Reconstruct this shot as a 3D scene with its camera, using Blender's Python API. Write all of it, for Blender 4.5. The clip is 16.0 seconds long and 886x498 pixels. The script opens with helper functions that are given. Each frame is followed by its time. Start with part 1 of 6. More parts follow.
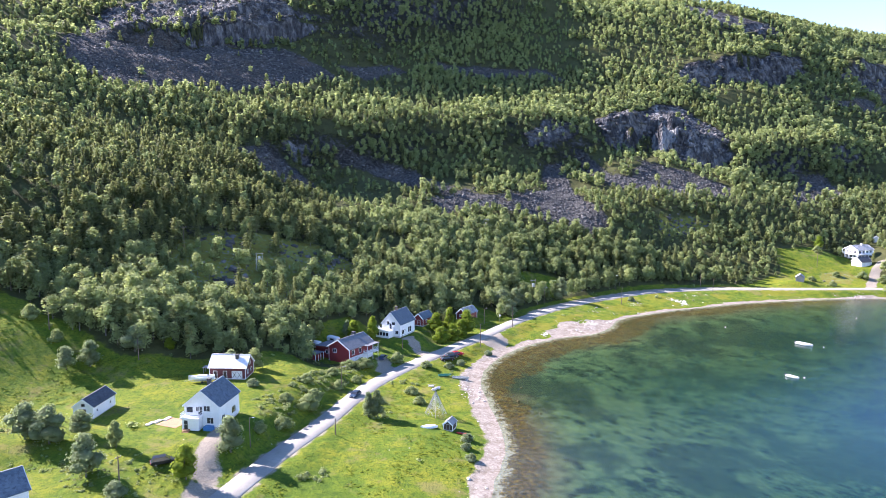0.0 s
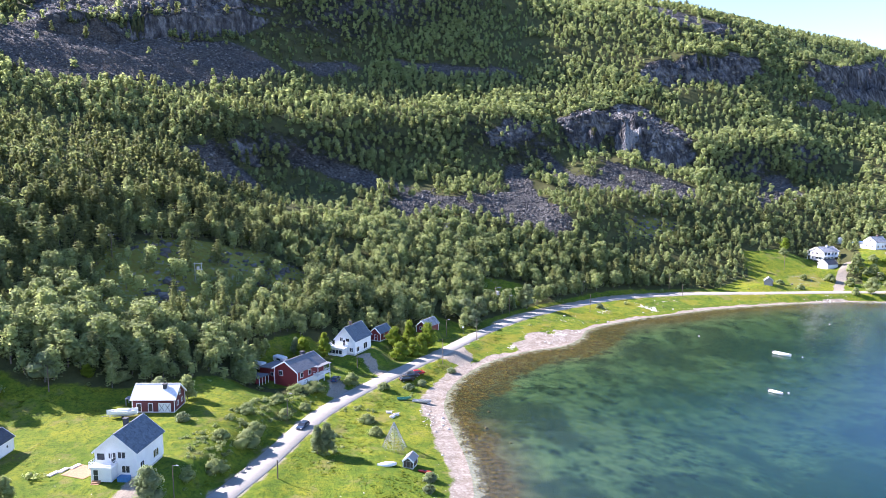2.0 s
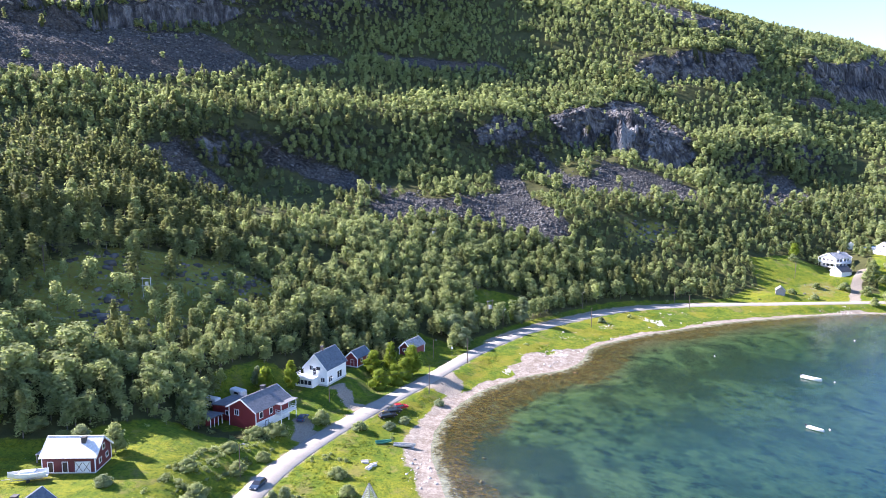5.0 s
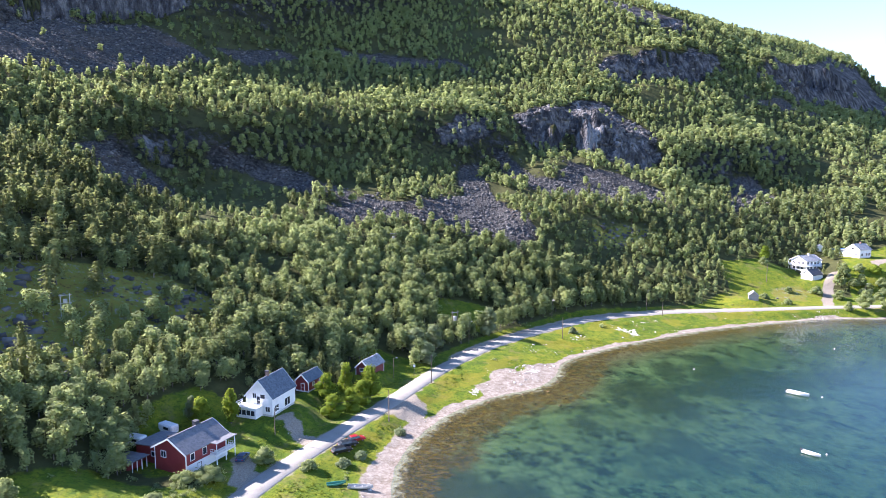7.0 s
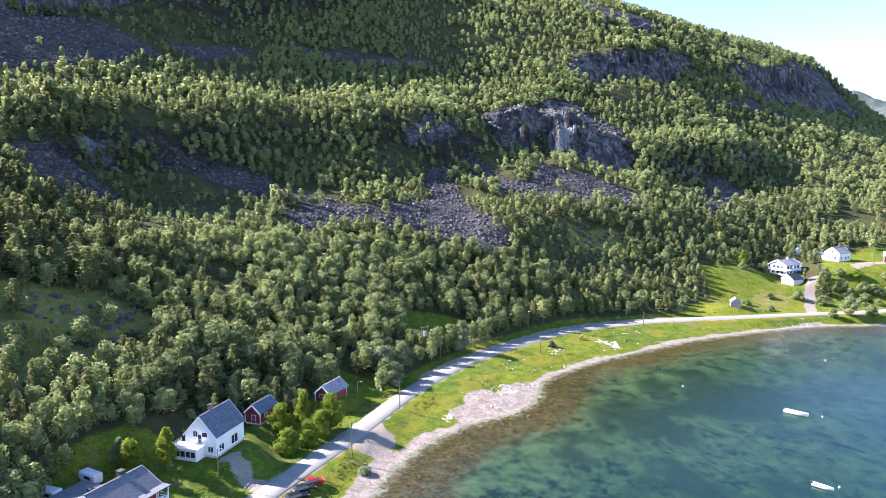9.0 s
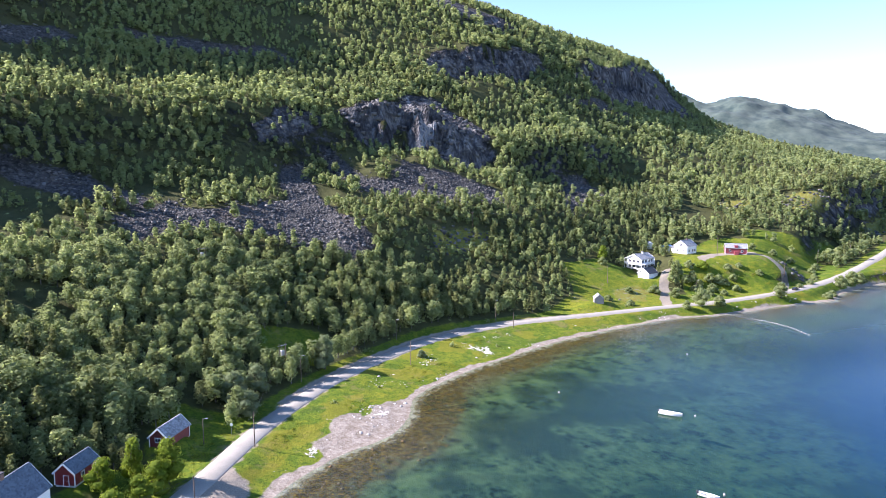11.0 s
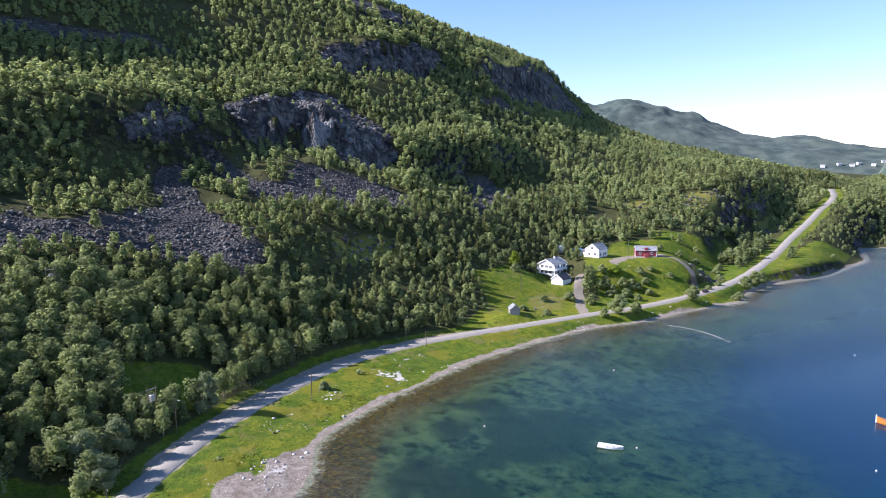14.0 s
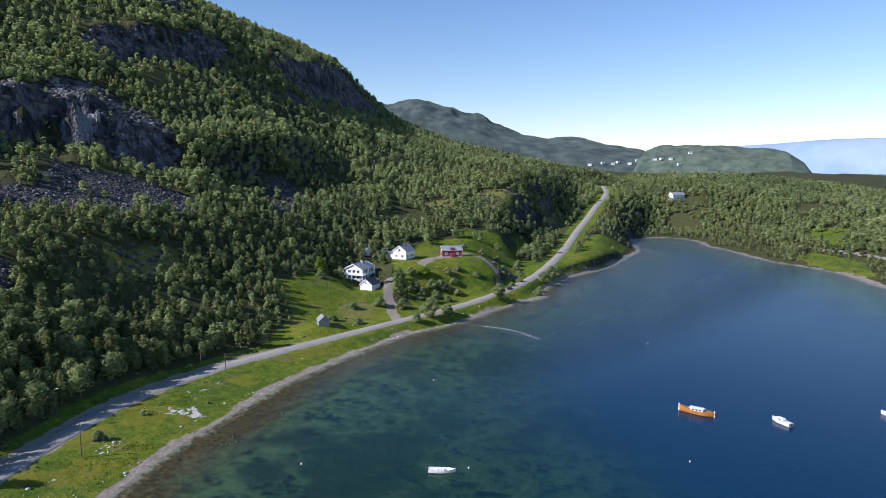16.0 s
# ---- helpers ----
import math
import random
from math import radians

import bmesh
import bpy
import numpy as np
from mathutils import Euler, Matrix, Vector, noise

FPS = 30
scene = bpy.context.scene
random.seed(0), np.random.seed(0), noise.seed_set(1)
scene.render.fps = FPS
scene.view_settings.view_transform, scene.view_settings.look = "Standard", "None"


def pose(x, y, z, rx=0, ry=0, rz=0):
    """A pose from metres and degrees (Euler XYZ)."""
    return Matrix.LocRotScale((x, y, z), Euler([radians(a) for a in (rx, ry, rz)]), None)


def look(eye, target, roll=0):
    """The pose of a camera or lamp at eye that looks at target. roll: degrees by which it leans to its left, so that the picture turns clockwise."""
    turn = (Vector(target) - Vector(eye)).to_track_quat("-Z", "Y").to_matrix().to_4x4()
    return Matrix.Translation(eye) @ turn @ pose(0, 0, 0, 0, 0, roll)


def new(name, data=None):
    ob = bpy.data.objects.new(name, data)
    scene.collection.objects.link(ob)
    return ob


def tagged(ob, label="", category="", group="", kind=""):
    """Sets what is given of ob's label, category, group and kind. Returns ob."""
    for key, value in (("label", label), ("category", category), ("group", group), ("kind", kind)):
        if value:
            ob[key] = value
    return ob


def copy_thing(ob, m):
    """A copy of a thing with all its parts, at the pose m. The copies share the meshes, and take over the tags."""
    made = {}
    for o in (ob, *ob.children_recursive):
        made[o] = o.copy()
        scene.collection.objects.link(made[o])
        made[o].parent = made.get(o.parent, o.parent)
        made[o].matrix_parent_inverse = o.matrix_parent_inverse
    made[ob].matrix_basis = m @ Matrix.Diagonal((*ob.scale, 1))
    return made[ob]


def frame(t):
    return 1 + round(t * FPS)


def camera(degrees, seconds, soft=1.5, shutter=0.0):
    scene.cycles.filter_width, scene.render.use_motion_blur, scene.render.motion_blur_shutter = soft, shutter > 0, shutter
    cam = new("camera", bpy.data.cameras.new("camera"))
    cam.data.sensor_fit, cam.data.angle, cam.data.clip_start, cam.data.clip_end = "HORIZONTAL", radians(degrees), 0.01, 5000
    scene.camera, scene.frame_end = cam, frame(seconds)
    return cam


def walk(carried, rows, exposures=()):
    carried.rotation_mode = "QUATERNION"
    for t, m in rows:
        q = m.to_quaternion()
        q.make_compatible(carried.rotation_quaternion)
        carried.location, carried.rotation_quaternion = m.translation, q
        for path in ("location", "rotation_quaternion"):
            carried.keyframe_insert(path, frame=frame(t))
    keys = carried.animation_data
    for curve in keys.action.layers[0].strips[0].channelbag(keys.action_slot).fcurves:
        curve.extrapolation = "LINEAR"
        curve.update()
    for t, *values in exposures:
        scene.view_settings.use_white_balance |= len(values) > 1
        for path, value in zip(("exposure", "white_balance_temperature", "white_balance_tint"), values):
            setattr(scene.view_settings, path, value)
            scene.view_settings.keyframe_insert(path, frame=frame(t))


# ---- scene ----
cam = camera(67.13, 16.0, soft=0.65)
PATH = [
    (0, look((0.00, 0.00, 67.50), (0.00, 99.22, 55.07), 0.06)),
    (0.5, look((0.04, 5.05, 67.58), (1.27, 104.27, 55.16), 0.07)),
    (1, look((0.10, 10.11, 67.65), (2.75, 109.29, 55.20), 0.09)),
    (1.5, look((0.17, 15.17, 67.73), (4.57, 114.29, 55.27), 0.10)),
    (2, look((0.26, 20.23, 67.79), (6.36, 119.27, 55.35), 0.10)),
    (2.5, look((0.39, 25.28, 67.83), (7.57, 124.24, 55.35), 0.12)),
    (3, look((0.55, 30.32, 67.86), (7.73, 129.28, 55.41), 0.14)),
    (3.5, look((0.76, 35.33, 67.89), (7.93, 134.29, 55.38), 0.16)),
    (5.8, look((2.74, 57.89, 67.98), (13.61, 156.52, 55.54), 0.20)),
    (6, look((2.94, 59.87, 67.99), (14.85, 158.37, 55.55), 0.18)),
    (6.5, look((3.45, 64.81, 68.00), (17.28, 163.06, 55.58), 0.16)),
    (7, look((3.98, 69.74, 68.00), (17.90, 167.99, 55.62), 0.18)),
    (7.5, look((4.54, 74.67, 68.00), (18.45, 172.92, 55.67), 0.18)),
    (8, look((5.13, 79.58, 68.03), (19.13, 177.83, 55.72), 0.16)),
    (8.2, look((5.37, 81.55, 68.04), (20.07, 179.70, 55.81), 0.14)),
    (10.3, look((8.80, 101.93, 68.48), (38.67, 196.54, 55.98), 0.01)),
    (10.5, look((9.22, 103.82, 68.52), (41.73, 197.55, 55.97), -0.01)),
    (11, look((10.31, 108.52, 68.63), (49.04, 199.85, 56.03), -0.07)),
    (11.5, look((11.50, 113.18, 68.74), (54.12, 202.75, 56.08), -0.16)),
    (12, look((12.83, 117.78, 68.86), (55.46, 207.35, 56.21), -0.16)),
    (12.5, look((14.34, 122.32, 68.99), (57.05, 211.85, 56.35), -0.12)),
    (13, look((16.00, 126.79, 69.13), (65.14, 212.96, 56.44), -0.13)),
    (13.5, look((17.81, 131.20, 69.28), (69.30, 215.97, 56.58), -0.13)),
    (14, look((19.73, 135.54, 69.44), (72.01, 219.83, 56.74), -0.11)),
    (14.5, look((21.75, 139.84, 69.60), (81.56, 218.95, 56.82), -0.08)),
    (15, look((23.83, 144.11, 69.76), (88.94, 218.91, 56.91), -0.08)),
    (15.5, look((25.94, 148.36, 69.91), (94.30, 220.20, 56.99), -0.05)),
    (16, look((28.06, 152.60, 70.05), (103.19, 217.31, 57.07), -0.04)),
]
walk(cam, PATH, exposures=[(0.0, 2.06, 6020, 28), (8.0, 2.06, 6040, 28), (11.0, 1.74, 6020, 27), (13.0, 1.36, 5960, 26), (14.5, 0.97, 5860, 24), (16.0, 0.46, 5720, 21)])

# ---------------------------------------------------------------- light
SUN_ELEVATION, SUN_AZIMUTH = 32.5, 297.5     # degrees; azimuth clockwise from +y

world = bpy.data.worlds.new("world")
scene.world = world
world.use_nodes = True
wn = world.node_tree.nodes
sky = wn.new("ShaderNodeTexSky")
sky.sky_type = "NISHITA"
sky.sun_disc = False
sky.sun_elevation = radians(SUN_ELEVATION)
sky.sun_rotation = radians(SUN_AZIMUTH)
sky.altitude = 50
sky.air_density, sky.dust_density, sky.ozone_density = 1.0, 0.0, 2.0
wn["Background"].inputs["Strength"].default_value = 0.095
tone = wn.new("ShaderNodeHueSaturation")
tone.inputs["Saturation"].default_value = 1.1
world.node_tree.links.new(sky.outputs[0], tone.inputs["Color"])
world.node_tree.links.new(tone.outputs[0], wn["Background"].inputs["Color"])

sun_data = bpy.data.lights.new("sun", "SUN")
sun_data.energy, sun_data.angle, sun_data.color = 5.0, radians(0.53), (1.0, 0.94, 0.85)
sun = new("sun", sun_data)
a, e = radians(SUN_AZIMUTH), radians(SUN_ELEVATION)
sun_way = Vector((math.sin(a) * math.cos(e), math.cos(a) * math.cos(e), math.sin(e)))
sun.matrix_world = look(Vector((0, 150, 300)) + sun_way * 400, (0, 150, 300))

rng = np.random.default_rng(7)


# ---------------------------------------------------------------- terrain
def smooth(x, lo, hi):
    k = np.clip((np.asarray(x, float) - lo) / (hi - lo), 0, 1)
    return k * k * (3 - 2 * k)


def fbm(x, y, size, octaves=4, seed=0):
    """Value noise on arrays, about -1 to 1."""
    total, amp, norm = 0.0, 1.0, 0.0
    for o in range(octaves):
        px, py = x / size + 17.3 * o + seed * 5.1, y / size - 9.7 * o + seed * 3.3
        ix, iy = np.floor(px), np.floor(py)
        fx, fy = px - ix, py - iy
        fx, fy = fx * fx * (3 - 2 * fx), fy * fy * (3 - 2 * fy)

        def h(i, j):
            v = np.sin(i * 127.1 + j * 311.7 + seed * 74.7) * 43758.5453
            return v - np.floor(v)
        n = (h(ix, iy) * (1 - fx) + h(ix + 1, iy) * fx) * (1 - fy) + (h(ix, iy + 1) * (1 - fx) + h(ix + 1, iy + 1) * fx) * fy
        total, norm = total + amp * (2 * n - 1), norm + amp
        amp, size = amp * 0.5, size * 0.5
    return total / norm


def polyline_distance(x, y, pts, closed=False):
    """Distance to a polyline, and the arc length at the nearest point."""
    best, along, s0 = np.full(x.shape, 1e9), np.zeros(x.shape), 0.0
    ring = list(pts) + ([pts[0]] if closed else [])
    for (ax, ay), (bx, by) in zip(ring[:-1], ring[1:]):
        dx, dy = bx - ax, by - ay
        ln = math.hypot(dx, dy)
        k = np.clip(((x - ax) * dx + (y - ay) * dy) / (ln * ln), 0, 1)
        dist = np.hypot(x - ax - k * dx, y - ay - k * dy)
        near = dist < best
        best, along = np.where(near, dist, best), np.where(near, s0 + k * ln, along)
        s0 += ln
    return best, along


def inside(x, y, poly):
    hit = np.zeros(x.shape, bool)
    for (ax, ay), (bx, by) in zip(poly, poly[1:] + poly[:1]):
        if ay != by:
            cross = ((ay > y) != (by > y)) & (x < (bx - ax) * (y - ay) / (by - ay) + ax)
            hit ^= cross
    return hit


def spline(ctrl, step):
    """Points along a Catmull-Rom curve through ctrl, about step metres apart."""
    c = [np.array(p, float) for p in ctrl]
    c = [2 * c[0] - c[1]] + c + [2 * c[-1] - c[-2]]
    out = []
    for p0, p1, p2, p3 in zip(c, c[1:], c[2:], c[3:]):
        n = max(1, int(np.linalg.norm(p2 - p1) / step))
        for k in range(n):
            t = k / n
            out.append(0.5 * (2 * p1 + (p2 - p0) * t + (2 * p0 - 5 * p1 + 4 * p2 - p3) * t * t + (3 * p1 - p0 - 3 * p2 + p3) * t ** 3))
    return out + [c[-2]]


# the bay's outline, counted from the near beach round the inner bay to the far side and out to sea
SHORE = [(-60, -500), (-20, -150), (2, 0), (8, 90), (10, 129), (14.8, 150), (14.5, 172), (12.5, 190), (12.2, 206), (17, 223), (28.5, 242), (45, 256), (61.8, 263.5),
         (71, 275), (76, 286), (85, 294), (106, 306), (127, 315), (150, 324), (183, 332), (210, 336), (228, 336), (250, 333.5), (283, 337), (300, 337),
         (322, 336), (338, 346), (356, 350), (379, 357), (428, 357), (478, 367), (525, 378), (585, 410), (610, 410), (632, 393), (620, 365), (590, 345),
         (576, 325), (548, 298), (527, 272), (518, 250), (500, 229), (466, 204), (430, 160), (420, 90), (460, 0), (560, -120), (900, -300), (900, -500)]
ROAD = [(-48, 95, 5.0), (-41.5, 122, 4.5), (-36, 142, 4.0), (-30, 160, 3.6), (-23, 186, 3.0), (-15, 204, 2.7), (-8, 216, 2.6), (0, 228, 2.6), (14.5, 249, 2.6),
        (28.5, 271, 2.6), (40.5, 287, 2.6), (58, 306, 2.6), (83, 325, 2.6), (109, 340, 2.6), (144, 348, 2.6), (182, 349, 2.6), (225, 348, 2.8), (255, 346.5, 3.0), (285, 347.5, 3.5),
        (316, 351.5, 4.0), (364, 364, 5.5), (436, 391, 9.5), (497, 417, 14), (564, 443, 20.5), (620, 464, 28), (674, 482, 36.5), (740, 520, 42)]
U, V = (0.87, 0.493), (-0.493, 0.87)          # along the slope's foot, and uphill
# heights along eleven lines uphill, 135 m apart, every 80 m from the shore line
SLOPE = np.array([
    [3, 19, 37, 66, 106, 142, 161, 161, 144],
    [3, 12, 19, 42, 83, 115, 141, 166, 153],
    [3, 4, 8, 27, 62, 84, 120, 161, 167],
    [-1, -3, -4, 6, 32, 67, 112, 164, 221],
    [-4, -10, -5, 5, 42, 80, 122, 177, 264],
    [-2, -14, 6, 23, 61, 106, 150, 204, 270],
    [1, -3, 27, 43, 78, 134, 188, 232, 264],
    [-2, 10, 54, 64, 95, 153, 214, 254, 274],
    [0, 36, 61, 75, 100, 154, 215, 253, 274],
    [12, 43, 63, 79, 102, 148, 217, 249, 266],
    [25, 47, 64, 81, 103, 141, 216, 252, 266],
], float)


def cubic(t):
    return (-.5 * t ** 3 + t * t - .5 * t, 1.5 * t ** 3 - 2.5 * t * t + 1, -1.5 * t ** 3 + 2 * t * t + .5 * t, .5 * t ** 3 - .5 * t * t)


def slope_height(x, y):
    u = np.clip((x * U[0] + y * U[1] + 250) / 135, 0, SLOPE.shape[0] - 1.001)
    v = np.clip((x * V[0] + y * V[1]) / 80, 0, SLOPE.shape[1] - 1.001)
    iu, iv = np.floor(u).astype(int), np.floor(v).astype(int)
    wu, wv = cubic(u - iu), cubic(v - iv)
    z = 0.0
    for k in range(4):
        for m in range(4):
            z = z + wu[k] * wv[m] * SLOPE[np.clip(iu + k - 1, 0, SLOPE.shape[0] - 1), np.clip(iv + m - 1, 0, SLOPE.shape[1] - 1)]
    vv, uu = x * V[0] + y * V[1], x * U[0] + y * U[1]
    z = z + 0.6 * np.clip(vv - 650, 0, 190) * (1 - smooth(uu, 300, 520))
    return z * (1 - 0.7 * smooth(uu, 1095, 1260) * smooth(vv, 200, 330))


ROAD_LINE = spline(ROAD, 4.0)
ROAD_XY = [(p[0], p[1]) for p in ROAD_LINE]
ROAD_S = np.concatenate([[0], np.cumsum([np.hypot(b[0] - a[0], b[1] - a[1]) for a, b in zip(ROAD_LINE, ROAD_LINE[1:])])])
ROAD_Z = np.array([p[2] for p in ROAD_LINE])
SHORE_XY = [(p[0], p[1]) for p in spline(SHORE, 6.0)]
ROAD_HALF = 2.7

# flattened ground for the houses: x, y, radius, height, outer radius
PADS = [(-86, 153, 7, 9.3, 45), (-53, 149, 9, 8.6, 30), (-58, 178, 8, 9.8, 30), (-31, 212, 9, 4.9, 24), (-17, 238, 7, 6.6, 15), (-8, 253.5, 4, 6.2, 9), (9, 269.5, 4, 5.4, 8),
        (253, 396, 9, 12.4, 30), (241, 386, 5, 9.7, 12), (286, 399, 9, 18.8, 40), (312, 386, 7, 18.6, 40), (194, 356, 4, 5.2, 18), (-79, 118, 6, 7.0, 20)]
# rock walls: line from left to right as seen from the bay, drop, half width of the band
CLIFFS = [
    ([(112, 530), (140, 530), (172, 533), (195, 520), (226, 520)], 40, 36),
    ([(-265, 500), (-215, 530), (-190, 570), (-150, 600), (-105, 610)], 30, 40),
    ([(212, 636), (280, 655), (370, 694)], 28, 32),
    ([(395, 685), (500, 735), (650, 835)], 44, 55),
    ([(275, 742), (330, 735), (380, 778)], 14, 26),
    ([(-75, 262), (-55, 268), (-35, 285)], 6, 12),
]

# steep wooded walls with screes below: line, drop, half width of the band
STEEPS = [
    ([(-125, 395), (-90, 427), (-55, 455), (-14, 474), (34, 489), (76, 497), (130, 522)], 32, 66),
    ([(212, 508), (258, 518), (300, 532), (360, 556)], 28, 50),
    ([(-115, 560), (-50, 603), (10, 627), (70, 642), (130, 645), (205, 668)], 5, 64),
]
# low wooded rises in front of the scree: line, rise, half width
KNOLLS = [
    ([(92, 396), (114, 416), (136, 430), (165, 436), (200, 438), (240, 448)], 6.5, 17),
    ([(-96, 262), (-74, 282), (-52, 292)], 3.0, 14),
]


def ground(x, y, fine=True):
    """The ground's height at arrays x, y, and the distance inland (negative in the water)."""
    dist, _ = polyline_distance(x, y, SHORE_XY)
    d = np.where(inside(x, y, SHORE_XY + [(3000, -500), (3000, -2000), (-60, -2000)]), -dist, dist)
    v = x * V[0] + y * V[1]
    base = slope_height(x, y)
    east = smooth(x, 470, 560) * (1 - smooth(v, 20, 85))
    knolls = (22 + 20 * smooth(y, 230, 430)) * smooth(d, 8, 150) + 7 * fbm(x, y, 130, 3, 5)
    base = base * (1 - east) + knolls * east
    for line, drop, band in CLIFFS:
        q, along = polyline_distance(x, y, line)
        length = sum(math.hypot(b[0] - a[0], b[1] - a[1]) for a, b in zip(line, line[1:]))
        (ax, ay), (bx, by) = line[0], line[-1]
        side = np.where((bx - ax) * (y - ay) - (by - ay) * (x - ax) > 0, 1.0, -1.0)
        ends = smooth(along, 0, 0.2 * length) * (1 - smooth(along, 0.8 * length, length))
        ribs = 1 - np.abs(fbm(along, 0 * along, 15, 3, 61))
        s = side * q + 7 * fbm(x, y, 30, 3, 8) + 2.5 * fbm(x, y, 6, 2, 18) + 0.13 * band * (ribs - 0.6)
        k = np.clip(s / (0.2 * band), -1, 1) - np.clip(s / band, -1, 1)
        base = base + 0.5 * drop * k * ends * (0.75 + 0.5 * fbm(x, y, 18, 2, 19))
        crag = 0.55 * (0.5 - np.abs(fbm(x, y, 12, 3, 62)) * 1.8) + 0.5 * (0.5 - np.abs(fbm(x, y, 5, 2, 64)) * 1.8)
        base = base + (1.2 + 0.1 * drop) * crag * np.exp(-(s / (0.45 * band)) ** 2) * ends
    for line, drop, band in STEEPS:
        q, along = polyline_distance(x, y, line)
        length = sum(math.hypot(b[0] - a[0], b[1] - a[1]) for a, b in zip(line, line[1:]))
        side = np.where(y > np.interp(x, [p[0] for p in line], [p[1] for p in line]), 1.0, -1.0)
        ends = smooth(along, 0, 0.12 * length) * (1 - smooth(along, 0.85 * length, length))
        s = side * q + 9 * fbm(x, y, 75, 2, 81)
        k = np.sin(np.clip(s / (0.44 * band), -1, 1) * math.pi / 2) - np.clip(s / band, -1, 1)
        base = base + 0.5 * drop * k * ends * (0.85 + 0.35 * fbm(x, y, 30, 3, 82))
    for line, rise, half in KNOLLS:
        q, along = polyline_distance(x, y, line)
        base = base + rise * np.exp(-(q / half) ** 2) * (0.8 + 0.35 * fbm(x, y, 24, 2, 63))
    if fine:
        up = smooth(base, 14, 45)
        base = base + up * (2.6 * fbm(x, y, 45, 4, 1) + 1.1 * fbm(x, y, 9, 3, 2)) + (1 - up) * 0.35 * fbm(x, y, 16, 3, 3)
    coast = 1.1 * smooth(d, 0, 11) + 1.1 * smooth(d, 9, 22)
    t = smooth(d, 12, 60)
    land = coast * (1 - t) + np.maximum(base, coast) * t
    bed = -0.045 * np.minimum(-d, 22) - 0.13 * np.clip(-d - 22, 0, 60)
    if fine:
        bed = bed + 0.12 * fbm(x, y, 6, 3, 4) * smooth(-d, 1, 8)
    z = np.where(d > 0, land, bed)
    for px, py, r, pz, outer in PADS:
        w = 1 - smooth(np.hypot(x - px, y - py), r, outer)
        z = z * (1 - w) + pz * w
    rd, along = polyline_distance(x, y, ROAD_XY)
    zr = np.interp(along, ROAD_S, ROAD_Z) - 0.08
    spread = 1 + np.where(z < zr, 3.5, 4.5) * smooth(x, 335, 420)
    w = (1 - smooth(rd / spread, 3.4, 10)) * smooth(d, 1, 6)
    z = z * (1 - w) + zr * w
    # the land ends in open sea far out
    far = smooth(np.hypot(x - 300, y - 300), 1500, 2100)
    return z * (1 - far) - 6 * far, d


def height(x, y):
    z, _ = ground(np.array([float(x)]), np.array([float(y)]))
    return float(z[0])


